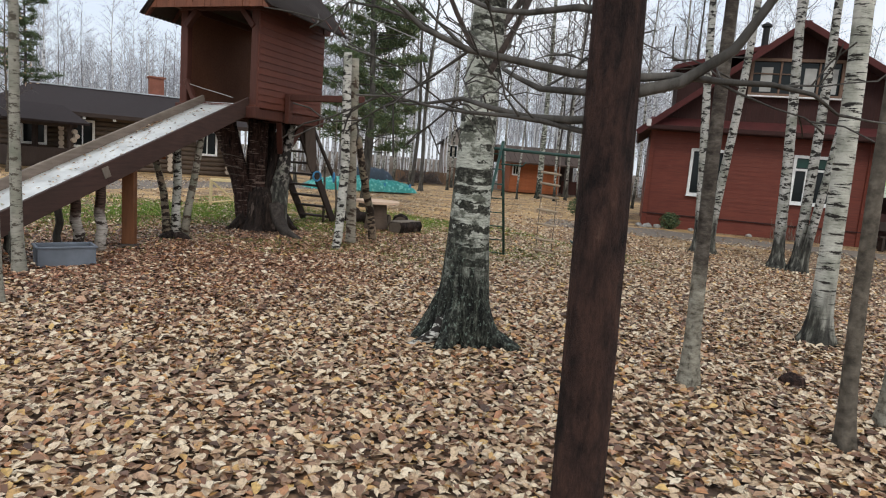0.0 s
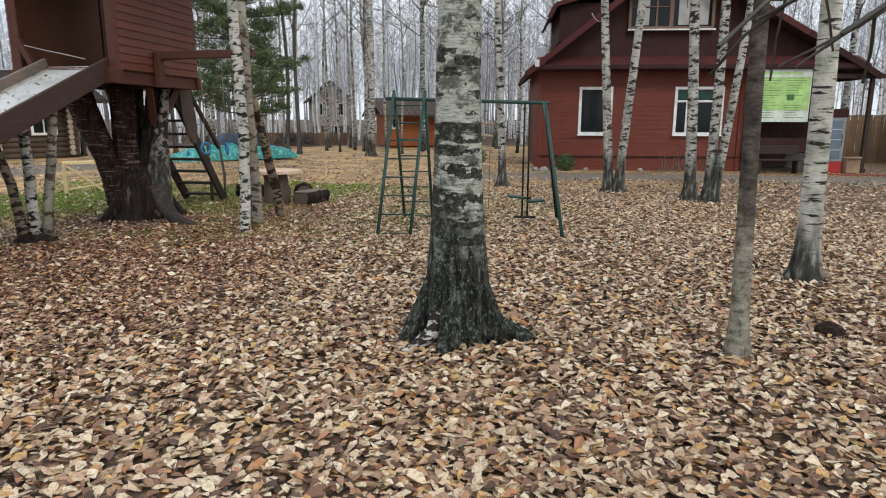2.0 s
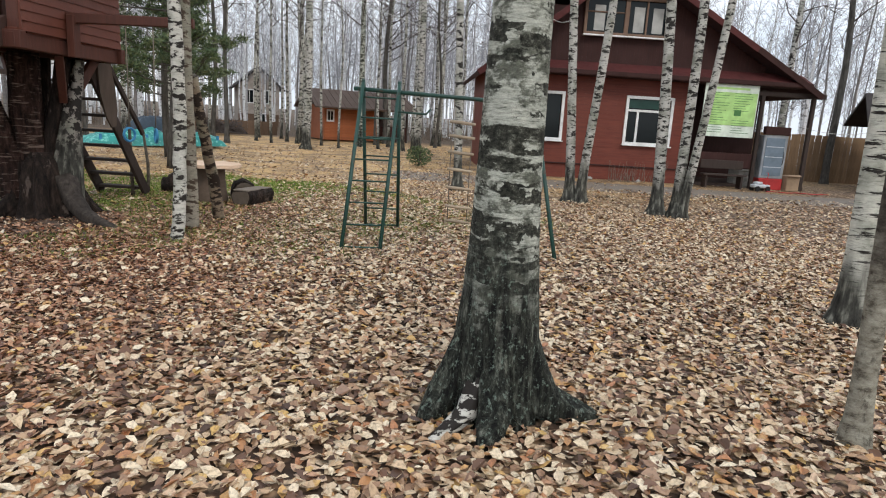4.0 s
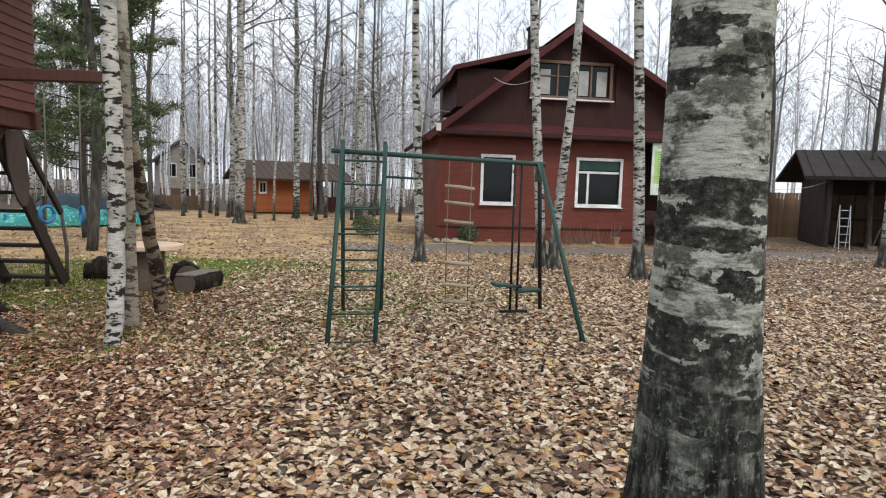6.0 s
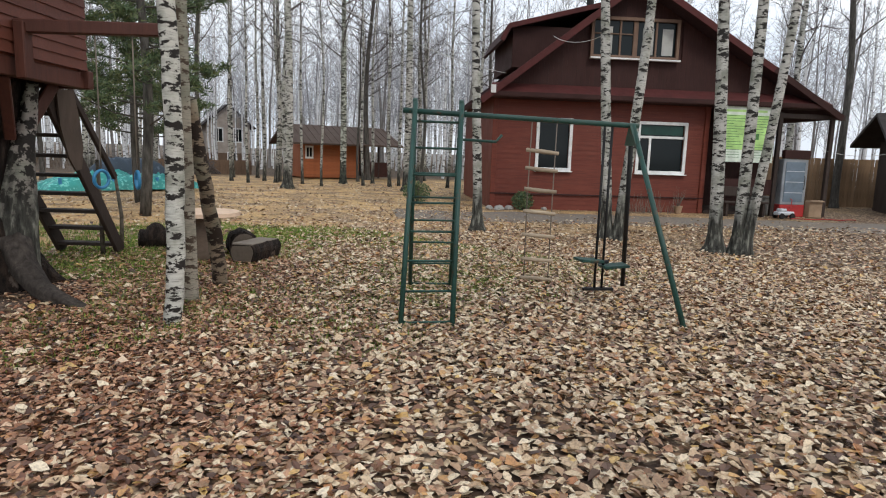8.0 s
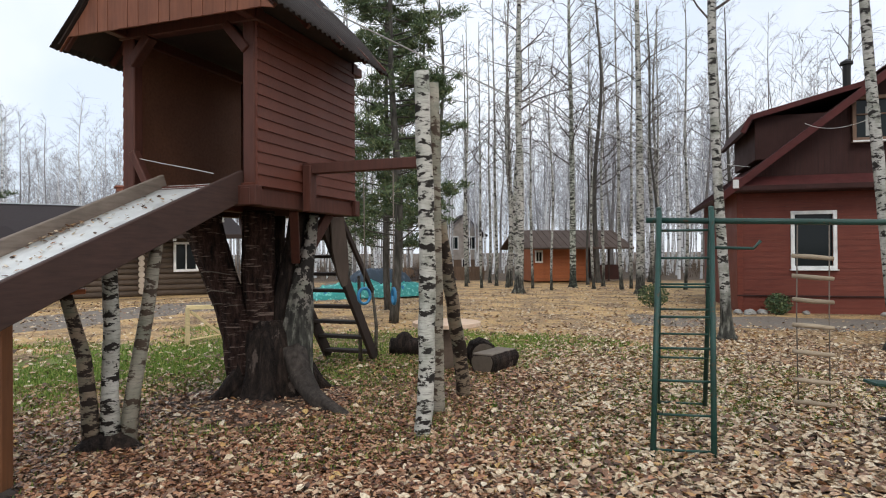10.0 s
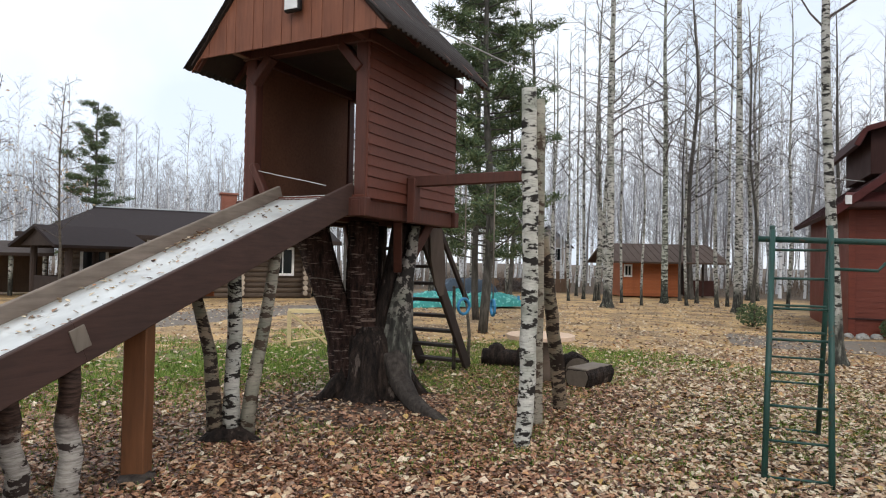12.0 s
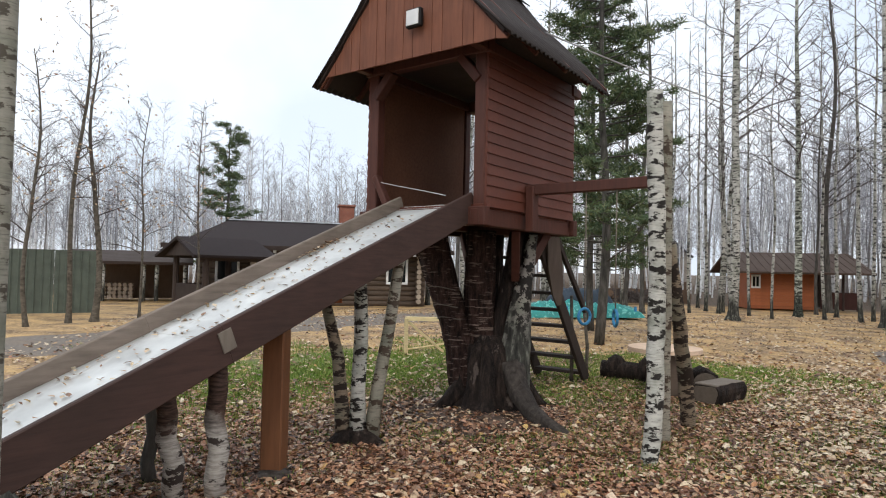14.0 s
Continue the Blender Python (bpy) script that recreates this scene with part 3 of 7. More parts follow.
part("gable_backing", ([(WALL_L, -0.02, 3.5), (8.0, -0.02, 3.5), (8.0, -0.02, 4.2), (RIDGE, -0.02, PEAK - 0.15), (WALL_L, -0.02, 3.78), (WALL_L, 0.15, 3.5), (8.0, 0.15, 3.5), (8.0, 0.15, 4.2), (RIDGE, 0.15, PEAK - 0.15), (WALL_L, 0.15, 3.78)], [(0, 1, 2, 3, 4), (9, 8, 7, 6, 5), (0, 5, 6, 1), (1, 6, 7, 2), (2, 7, 8, 3), (3, 8, 9, 4), (4, 9, 5, 0)]), HOUSE_DARK, house)


def slab(a, b, c, d, t):
    """A sloping slab from four corner points, t thick, downwards."""
    v = [Vector(p) for p in (a, b, c, d)]
    n = (v[1] - v[0]).cross(v[3] - v[0]).normalized()
    if n.z < 0:
        n = -n
    w = [p - n * t for p in v]
    f = [(0, 1, 2, 3), (7, 6, 5, 4), (0, 4, 5, 1), (1, 5, 6, 2), (2, 6, 7, 3), (3, 7, 4, 0)]
    return [tuple(p) for p in v + w], f


def ribbed(a, b, c, d, t, n):
    """A sheet-metal slope with standing ribs running from the edge ab to the edge dc."""
    a, b, c, d = (Vector(p) for p in (a, b, c, d))
    up = (b - a).cross(d - a).normalized()
    if up.z < 0:
        up = -up
    w = 0.02 / (b - a).length
    stops = [(0.0, 0.0)]
    for i in range(n):
        k = (i + 0.5) / n
        stops += [(k - w, 0.0), (k - w * 0.7, 0.03), (k + w * 0.7, 0.03), (k + w, 0.0)]
    stops.append((1.0, 0.0))
    v, f = [], []
    for k, h in stops:
        v += [tuple(a.lerp(b, k) + up * h), tuple(d.lerp(c, k) + up * h), tuple(a.lerp(b, k) - up * t), tuple(d.lerp(c, k) - up * t)]
    for i in range(len(stops) - 1):
        o = i * 4
        f += [(o, o + 1, o + 5, o + 4), (o + 2, o + 6, o + 7, o + 3), (o, o + 4, o + 6, o + 2), (o + 1, o + 3, o + 7, o + 5)]
    e = len(v) - 4
    f += [(0, 2, 3, 1), (e, e + 1, e + 3, e + 2)]
    return v, f


F0 = -0.75
roof = part("roof", ribbed((RIDGE, F0, PEAK), (RIDGE, 7.6, PEAK), (-1.95, 7.6, 3.42), (-1.95, F0, 3.42), 0.12, 16), ROOF_DARK, house, "dark maroon sheet-metal roof")
part("roof", ribbed((RIDGE, F0, PEAK), (RIDGE, 7.6, PEAK), (7.4, 7.6, 4.72), (7.4, F0, 4.72), 0.12, 16), ROOF_DARK, house)
part("porch_roof", ribbed((7.38, F0, 4.74), (7.38, 7.6, 4.74), (9.86, 7.6, 3.30), (9.86, F0, 3.30), 0.1, 16), ROOF_DARK, house, "lower roof slope over the porch")
part("rake_board", beam((RIDGE, F0 - 0.02, PEAK - 0.06), (-1.95, F0 - 0.02, 3.36), 0.04, 0.2), HOUSE_TRIM, house)
part("rake_board", beam((RIDGE, F0 - 0.02, PEAK - 0.06), (7.4, F0 - 0.02, 4.66), 0.04, 0.2), HOUSE_TRIM, house)
part("rake_board", beam((7.4, F0 - 0.02, 4.68), (9.86, F0 - 0.02, 3.24), 0.04, 0.2), HOUSE_DARK, house)
part("ridge_cap", beam((RIDGE, F0, PEAK + 0.02), (RIDGE, 7.6, PEAK + 0.02), 0.3, 0.04), HOUSE_TRIM, house)
part("rake_end", box(-1.58, F0 - 0.06, 3.72, 0.15, 0.06, 0.24), WHITE_PAINT, house, "white painted rake end")
# pent roof across the front, under the gable
part("pent_roof", slab((-1.5, -0.05, 4.0), (9.4, -0.05, 4.0), (9.5, -0.72, 3.66), (-1.7, -0.72, 3.66), 0.05), HOUSE_TRIM, house, "narrow maroon pent roof across the front")
part("pent_fascia", box(3.9, -0.73, 3.6, 11.2, 0.03, 0.14), HOUSE_DARK, house)
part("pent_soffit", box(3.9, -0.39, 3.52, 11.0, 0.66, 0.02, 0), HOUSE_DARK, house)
# dormer on the left slope
part("dormer_wall", box(0.72, 3.0, 5.33, 2.8, 3.6, 1.36, 0.01), HOUSE_DARK, house, "dark boarded dormer")
part("dormer_roof", slab((-0.86, 0.9, 5.97), (-0.86, 5.2, 5.97), (3.0, 5.2, 7.0), (3.0, 0.9, 7.0), 0.12), ROOF_DARK, house)
part("dormer_eave", slab((-1.08, 0.9, 5.5), (-1.08, 5.2, 5.5), (-0.85, 5.2, 5.98), (-0.85, 0.9, 5.98), 0.1), ROOF_DARK, house, "steep lower slope of the dormer roof")
part("dormer_fascia", beam((-0.87, 0.88, 5.92), (2.9, 0.88, 6.92), 0.04, 0.16), HOUSE_TRIM, house)
part("dormer_fascia", beam((-1.1, 0.88, 5.46), (-0.86, 0.88, 5.93), 0.04, 0.14), HOUSE_TRIM, house)
part("flue", tube([(2.3, 2.6, 6.2), (2.3, 2.6, 7.75)], [0.12, 0.12], 10), BLACK_STEEL, house, "dark metal flue pipe")
part("flue_cap", tube([(2.3, 2.6, 7.77), (2.3, 2.6, 7.85), (2.3, 2.6, 7.95)], [0.19, 0.19, 0.03], 10), BLACK_STEEL, house)


def house_window(x0, x1, z0, z1, frame_mat, bars, y=-0.04, wide=0.1, blind=False):
    w = part("window", join(box((x0 + x1) / 2, y, z1 + wide / 2, x1 - x0 + 2 * wide, 0.07, wide), box((x0 + x1) / 2, y, z0 - wide / 2, x1 - x0 + 2 * wide, 0.07, wide), box(x0 - wide / 2, y, (z0 + z1) / 2, wide, 0.07, z1 - z0), box(x1 + wide / 2, y, (z0 + z1) / 2, wide, 0.07, z1 - z0)), frame_mat, house, "window casing")
    part("sill", box((x0 + x1) / 2, y - 0.06, z0 - wide - 0.015, x1 - x0 + 2 * wide + 0.06, 0.14, 0.03), frame_mat, w)
    for bx0, bx1, bz0, bz1 in bars:
        part("glazing_bar", box((bx0 + bx1) / 2, y + 0.06, (bz0 + bz1) / 2, bx1 - bx0, 0.05, bz1 - bz0), frame_mat, w)
    part("pane", box((x0 + x1) / 2, y + 0.09, (z0 + z1) / 2, x1 - x0, 0.012, z1 - z0, 0), GLASS, w)
    if blind:
        part("blind", box((x0 + x1) / 2, y + 0.07, z1 - 0.17, x1 - x0 - 0.04, 0.01, 0.3, 0), GREEN_GLASS, w, "green sun blind")
    return w


house_window(*W1, WHITE_PAINT, [])
house_window(*W2, WHITE_PAINT, [(3.45, 4.95, 2.42, 2.5), (3.78, 3.86, 1.37, 2.42)], blind=True)
aw = house_window(1.66, 4.36, 4.98, 6.05, ATTIC_FRAME, [(2.5, 2.56, 4.98, 6.05), (2.95, 3.1, 4.98, 6.05), (3.68, 3.74, 4.98, 6.05), (1.66, 2.95, 5.62, 5.66)], y=-0.16, wide=0.1)
part("sill_board", box(3.01, -0.24, 4.86, 2.95, 0.16, 0.05), WHITE_PAINT, aw, "white sill board")
for cx in (2.1, 3.45, 4.1):
    part("curtain", box(cx, -0.082, 5.45, 0.36, 0.01, 0.82, 0), CURTAIN, aw, "pale curtain behind the glass")
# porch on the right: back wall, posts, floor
# Shade of the recessed porch is put into this wall's colour.
part("porch_wall", box(7.6, 2.6, 1.9, 3.6, 0.15, 3.6, 0), HOUSE_DARK, house, "porch wall coloured dark for the shaded recess")
part("porch_floor", box(7.95, 1.2, 0.06, 4.3, 2.6, 0.12, 0.01), DARK_WOOD, house)
for px in (7.95, 9.75):
    part("porch_post", box(px, -0.45, 1.7, 0.13, 0.13, 3.4, 0.01), DARK_WOOD, house)
part("porch_beam", box(8.0, -0.45, 3.28, 4.3, 0.14, 0.16, 0.01), DARK_WOOD, house)
part("porch_rail", box(6.85, -0.42, 0.95, 2.1, 0.06, 0.5, 0.01), HOUSE_DARK, house, "boarded porch parapet")

# sign on the porch front
sign = thing("sign", "white and green printed notice banner hung on the porch", "sign", HM @ pose(6.77, -0.6, 2.63) @ Matrix.Diagonal((0.94, 1, 1, 1)))
part("board", box(0, 0, 0, 1.99, 0.03, 1.77, 0.004), SIGN_WHITE, sign)
part("panel", box(0.03, -0.018, 0.06, 1.86, 0.006, 1.1, 0), SIGN_GREEN, sign, "yellow-green printed panel")
part("heading", box(-0.1, -0.019, 0.74, 1.5, 0.004, 0.07, 0), SIGN_GREEN, sign, "green heading line")
rows = random.Random(5)
for i in range(17):
    zz = 0.58 - i * 0.082
    ln = rows.uniform(0.5, 0.75) if i % 3 else rows.uniform(0.25, 0.6)
    part("text_bar", box(-0.78 + ln / 2, -0.023, zz, ln, 0.004, 0.015, 0), SIGN_INK, sign)
    if i not in (8, 9, 10):
        ln = rows.uniform(0.4, 0.7)
        part("text_bar", box(0.12 + ln / 2, -0.023, zz, ln, 0.004, 0.015, 0), SIGN_INK, sign)
part("picture", box(0.3, -0.023, -0.06, 0.26, 0.004, 0.2, 0), SIGN_INK, sign)

# things along the house front
vend = thing("vending_cabinet", "grey glass-fronted upright cabinet with red base", "cabinet", HM @ pose(8.62, -0.35, 0.0))
part("body", box(0, 0.1, 1.15, 0.85, 0.55, 1.5, 0.02), CABINET_GREY, vend)
part("base", box(0, 0.1, 0.2, 0.87, 0.57, 0.4, 0.02), RED_PAINT, vend, "bright red base")
part("glass_door", box(-0.02, -0.19, 1.15, 0.66, 0.02, 1.3, 0.004), CABINET_GLASS, vend, "blue-grey glass door")
for sz in (0.8, 1.15, 1.5):
    part("shelf_edge", box(-0.02, -0.206, sz, 0.62, 0.008, 0.025, 0), PALE_STEEL, vend)
part("handle", tube([(0.3, -0.22, 0.9), (0.3, -0.25, 0.95), (0.3, -0.25, 1.3), (0.3, -0.22, 1.35)], [0.012] * 4, 6), BLACK_STEEL, vend)
part("header", box(0, -0.12, 2.05, 0.9, 0.2, 0.28, 0.02), HOUSE_DARK, vend)
carton = thing("cardboard_box", "brown cardboard carton beside the red cabinet", "box", HM @ pose(9.35, -0.45, 0.0, 0, 0, 8))
part("body", box(0, 0, 0.27, 0.5, 0.42, 0.54, 0.01), CARDBOARD, carton)
part("flap", box(0, -0.25, 0.55, 0.48, 0.12, 0.008, 0, pose(0, 0, 0, 25)), CARDBOARD, carton)
bench = thing("bench", "dark wooden bench under the notice banner", "bench", HM @ pose(6.75, -0.85, 0.0))
part("seat", box(0, 0, 0.46, 1.5, 0.38, 0.06, 0.01), DARK_WOOD, bench)
part("backrest", box(0, 0.2, 0.8, 1.5, 0.05, 0.3, 0.01), DARK_WOOD, bench)
for bx in (-0.62, 0.62):
    part("leg", box(bx, 0.02, 0.22, 0.08, 0.34, 0.43, 0.01), DARK_WOOD, bench)
toy = thing("toy_car", "small pale plastic ride-on toy car", "toy", HM @ pose(7.9, -1.25, 0.0, 0, 0, 10))
part("body", join(box(0, 0, 0.17, 0.62, 0.26, 0.12, 0.03), box(-0.1, 0, 0.27, 0.26, 0.22, 0.1, 0.03)), PALE_STEEL, toy)
for wx in (-0.2, 0.2):
    for wy in (-0.14, 0.14):
        part("wheel", tube([(wx, wy - 0.03, 0.09), (wx, wy + 0.03, 0.09)], [0.09, 0.09], 12), BLACK_STEEL, toy)
part("steering_handle", tube([(0.2, 0, 0.2), (0.26, 0, 0.6), (0.26, 0.09, 0.63)], [0.012] * 3, 6), RED_PAINT, toy)


def pebble(r, seed):
    bm = bmesh.new()
    bmesh.ops.create_icosphere(bm, subdivisions=2, radius=r)
    for v in bm.verts:
        v.co *= 1 + 0.3 * noise.noise(v.co / r * 1.1 + Vector((seed, 0, 0)))
        v.co.z *= 0.7
    bm.verts.index_update()
    out = [tuple(v.co) for v in bm.verts], [tuple(v.index for v in f.verts) for f in bm.faces]
    bm.free()
    return out


for i, (sx, sy, r) in enumerate(((-1.5, -0.5, 0.13), (-1.2, -0.62, 0.16), (-0.85, -0.5, 0.15), (-1.32, -0.9, 0.1), (0.3, -0.4, 0.1), (2.2, -0.5, 0.1), (3.9, -0.6, 0.09))):
    solid("stone", pebble(r, i * 3.1), STONE, "pale rounded stone by the house wall", "stone", HM @ pose(sx, sy, 0.05), "stones by the house", smooth=True)


def leaf_cards(n, spread, size, rnd, centre=(0, 0, 0), droop=0.0):
    """Many small folded leaves filling a rounded volume."""
    v, f = [], []
    for _ in range(n):
        while True:
            p = Vector((rnd.uniform(-1, 1), rnd.uniform(-1, 1), rnd.uniform(-1, 1)))
            if p.length < 1:
                break
        p = Vector((p.x * spread[0], p.y * spread[1], p.z * spread[2])) + Vector(centre)
        m = Euler((rnd.uniform(0, 6.28), rnd.uniform(0, 6.28), rnd.uniform(0, 6.28))).to_matrix()
        s = size * rnd.uniform(0.6, 1.3)
        o = len(v)
        v += [tuple(p + m @ Vector(q) * s) for q in ((0, -1, 0), (0.45, 0, 0.15), (0, 1, 0), (-0.45, 0, 0.15))]
        f += [(o, o + 1, o + 2), (o, o + 2, o + 3)]
    return v, f


def bush(x, y, z, r, h, seed, label, mat=BUSH):
    rnd = random.Random(seed)
    b = thing("bush", label, "bush", pose(x, y, z))
    part("stems", join(*[tube([(0, 0, 0), (rnd.uniform(-r, r) * .6, rnd.uniform(-r, r) * .6, h * rnd.uniform(.6, 1))], [0.012, 0.004], 5) for _ in range(14)]), TWIG, b)
    part("foliage", leaf_cards(900, (r, r, h / 2), 0.05, rnd, (0, 0, h / 2)), mat, b)


hw = HM @ Vector((-0.45, -0.55, 0.0))
bush(hw.x, hw.y, -0.17, 0.36, 0.62, 3, "small dark green bush by the red wall")
bush(16.3, 19.7, -0.12, 0.5, 0.75, 4, "round green shrub beside the stout birch")
pot = thing("plant_pot", "pale flower pot with dry stems by the red wall", "plant pot", HM @ pose(4.75, -0.45, 0))
part("pot", tube([(0, 0, 0.0), (0, 0, 0.02), (0, 0, 0.24), (0, 0, 0.26)], [0.08, 0.1, 0.14, 0.14], 12), CARDBOARD, pot)
rp = random.Random(8)
part("dry_stems", join(*[tube([(0, 0, 0.2), (rp.uniform(-.2, .2), rp.uniform(-.2, .2), rp.uniform(.5, .9))], [0.008, 0.003], 4) for _ in range(16)]), GREY_WOOD, pot)
dry = thing("dry_flower_bed", "withered stems standing along the red wall", "plants", HM @ pose(3.9, -0.5, 0))
part("stems", join(*[tube([(x0, rp.uniform(-.15, .15), 0), (x0 + rp.uniform(-.15, .15), rp.uniform(-.2, .2), rp.uniform(.2, .75))], [0.008, 0.003], 4) for x0 in [rp.uniform(-1.0, 0.7) for _ in range(60)]]), GREY_WOOD, dry)

# ---- dark shed and fence to the right of the house ----
SM = pose(27.85, 7.5, -0.17, 0, 0, -70) @ Matrix.Diagonal((1, 1, 1.24, 1))
shed = thing("shed", "dark open-fronted shed with bitumen roof", "shed", SM)
part("back_wall", box(3.5, 4.0, 1.1, 7.0, 0.12, 2.2, 0), DARK_WOOD, shed)
part("side_wall", box(0.06, 2.1, 1.1, 0.12, 3.7, 2.2, 0), DARK_WOOD, shed)
part("side_wall", box(6.9, 2.1, 1.1, 0.12, 3.7, 2.2, 0), DARK_WOOD, shed)
part("front_boarding", box(5.2, 0.1, 0.8, 3.2, 0.08, 1.6, 0.01), HOUSE_DARK, shed)
part("inner_shelf", box(1.8, 3.0, 0.8, 3.0, 0.5, 0.05, 0.01), DARK_WOOD, shed)
for px in (0.1, 2.2, 4.5, 6.8):
    part("post", box(px, 0.0, 1.1, 0.14, 0.14, 2.2, 0.01), DARK_WOOD, shed)
part("roof", ribbed((-0.7, 2.1, 3.0), (7.6, 2.1, 3.0), (7.8, -0.7, 2.1), (-0.9, -0.7, 2.1), 0.1, 14), TH_ROOF, shed, "dark shingled roof")
part("roof", ribbed((-0.7, 2.1, 3.0), (7.6, 2.1, 3.0), (7.8, 4.8, 2.1), (-0.9, 4.8, 2.1), 0.1, 14), TH_ROOF, shed)
ladder = thing("stepladder", "grey aluminium stepladder leaning by the shed", "ladder", SM @ pose(0.5, -0.55, 0) @ Matrix.Diagonal((0.85, 0.85, 0.85, 1)))
for lx in (-0.2, 0.2):
    part("rail", beam((lx, -0.25, 0), (lx, 0.05, 1.5), 0.03, 0.05), PALE_STEEL, ladder)
    part("rear_leg", beam((lx, 0.35, 0), (lx, 0.07, 1.45), 0.03, 0.03), PALE_STEEL, ladder)
for i in range(5):
    part("tread", box(0, -0.2 + 0.055 * i, 0.25 + 0.27 * i, 0.4, 0.09, 0.025), PALE_STEEL, ladder)
solid("broom", join(tube([(0, 0, 0.05), (0.5, 0.15, 1.25)], [0.014, 0.014], 6), box(0, 0, 0.06, 0.3, 0.08, 0.12)), GREY_WOOD, "broom leaning at the shed front", "broom", SM @ pose(1.5, -0.3, 0))


def board_fence(label, a, b, h, mat, width=0.14, gap=0.012):
    a, b = Vector((*a, 0)), Vector((*b, 0))
    d = b - a
    fe = thing("fence", label, "fence", pose(a.x, a.y, gz(a.x, a.y), 0, 0, math.degrees(math.atan2(d.y, d.x))))
    n = int(d.length / (width + gap))
    me = mesh_of("board", box(0, 0, h / 2, width, 0.025, h, 0.004), mat)
    rnd = random.Random(n)
    for i in range(n):
        ob = part("board", me, mat, fe)
        ob.matrix_basis = pose((i + 0.5) * (width + gap), 0, rnd.uniform(-0.03, 0.0), rnd.uniform(-.6, .6), rnd.uniform(-.5, .5), 0)
    for z in (0.35, h - 0.35):
        part("rail", box(d.length / 2, 0.04, z, d.length, 0.05, 0.09), mat, fe)
    return fe


board_fence("brown board fence between house and shed", (28.4, 14.2), (34.2, 8.6), 2.05, TAN_FENCE)
board_fence("long brown board fence behind the shed", (31.5, 8.5), (36.5, -3.0), 2.0, FENCE_WOOD, 0.2)
solid("concrete_ring", tube([(0, 0, 0), (0, 0, 0.02), (0, 0, 0.6), (0, 0, 0.62), (0, 0, 0.6)], [0.5, 0.55, 0.55, 0.45, 0.42], 18), STONE, "low grey concrete ring by the porch", "well ring", pose(24.6, 11.2, -0.17))


# ---- treehouse on the old stump ----
TM = pose(2.21, 11.64, 0, 0, 0, -48.06)
W, D, ZB, ZT = 1.67, 2.11, 2.12, 3.95
tree_house = thing("treehouse", "brown-stained plank playhouse standing on an old stump", "treehouse", TM)
for bx in (-W + 0.06, -W / 2, -0.06):
    part("floor_beam", beam((bx, -0.08, ZB + 0.09), (bx, D + 0.08, ZB + 0.09), 0.12, 0.18, 0.01), TH_POST, tree_house)
for by in (-0.02, D + 0.0):
    part("floor_beam", beam((-W - 0.06, by, ZB + 0.1), (0.06, by, ZB + 0.1), 0.11, 0.2, 0.01), TH_POST, tree_house)
n_planks = 13
me = mesh_of("floor_plank", box(0, D / 2, 0, W / n_planks - 0.006, D + 0.05, 0.03, 0.004), TH_WOOD)
for i in range(n_planks):
    part("floor_plank", me, TH_WOOD, tree_house).matrix_basis = pose(-W + (i + 0.5) * W / n_planks, 0, ZB + 0.215)
for px in (-W + 0.07, -0.07):
    for py in (0.06, D - 0.06):
        thin = py > 1 and px < -1
        part("corner_post", box(-W + 0.005 if thin else px, py, (ZB + ZT) / 2 + 0.1, 0.075 if thin else 0.14, 0.13, ZT - ZB, 0.012), TH_POST, tree_house)
# lapped boards of the long sides and the back
rows_n, bh = 15, (ZT - ZB - 0.12) / 15


def side_board(length):
    t = bh * 1.02
    v = [(0.019, 0, 0), (0.019, length, 0), (0.004, length, t), (0.004, 0, t), (-0.014, 0, 0), (-0.014, length, 0), (-0.014, length, t), (-0.014, 0, t)]
    return v, [(0, 1, 2, 3), (4, 7, 6, 5), (0, 4, 5, 1), (3, 2, 6, 7), (0, 3, 7, 4), (1, 5, 6, 2)]


me_side = mesh_of("wall_board", side_board(D - 0.02), TH_WOOD)
for i in range(rows_n):
    z = ZB + 0.2 + i * bh
    b1 = part("wall_board", me_side, TH_WOOD, tree_house)
    b1.matrix_basis = pose(0.014, 0.01, z)
    b2 = part("wall_board", me_side, TH_WOOD, tree_house)
    b2.matrix_basis = pose(-W - 0.014, D - 0.01, z, 0, 0, 180)
me_back = mesh_of("wall_board", side_board(0.62), TH_WOOD)
for i in range(rows_n):
    part("wall_board", me_back, TH_WOOD, tree_house).matrix_basis = pose(-0.13, D + 0.014, ZB + 0.2 + i * bh, 0, 0, 90)
# inner linings
part("lining", box(-W + 0.02, D / 2, (ZB + ZT) / 2 + 0.1, 0.02, D - 0.3, ZT - ZB - 0.15, 0), INNER_WOOD, tree_house)
part("lining", box(-0.02, D / 2, (ZB + ZT) / 2 + 0.1, 0.02, D - 0.3, ZT - ZB - 0.15, 0), TH_WOOD, tree_house)
part("knee_brace", beam((-W + 0.13, 0.0, ZB + 0.62), (-W + 0.36, 0.0, ZB + 0.2), 0.08, 0.1, 0.01, (0, 1, 0)), TH_POST, tree_house)
# head beams and knee braces
AZ = 5.40
OVS, EZS = {1: 0.50, -1: 0.55}, {1: 3.92, -1: 3.80}
part("head_beam", beam((-W - 0.05, 0.03, ZT + 0.08), (0.05, 0.03, ZT + 0.08), 0.12, 0.15, 0.01), TH_POST, tree_house)
part("head_beam", beam((-W - 0.05, D - 0.03, ZT + 0.08), (0.05, D - 0.03, ZT + 0.08), 0.12, 0.15, 0.01), TH_POST, tree_house)
for px in (-W + 0.02, -0.02):
    part("top_plate", beam((px, -0.30, ZT + 0.08), (px, D + 0.2, ZT + 0.08), 0.1, 0.12, 0.01), TH_POST, tree_house)
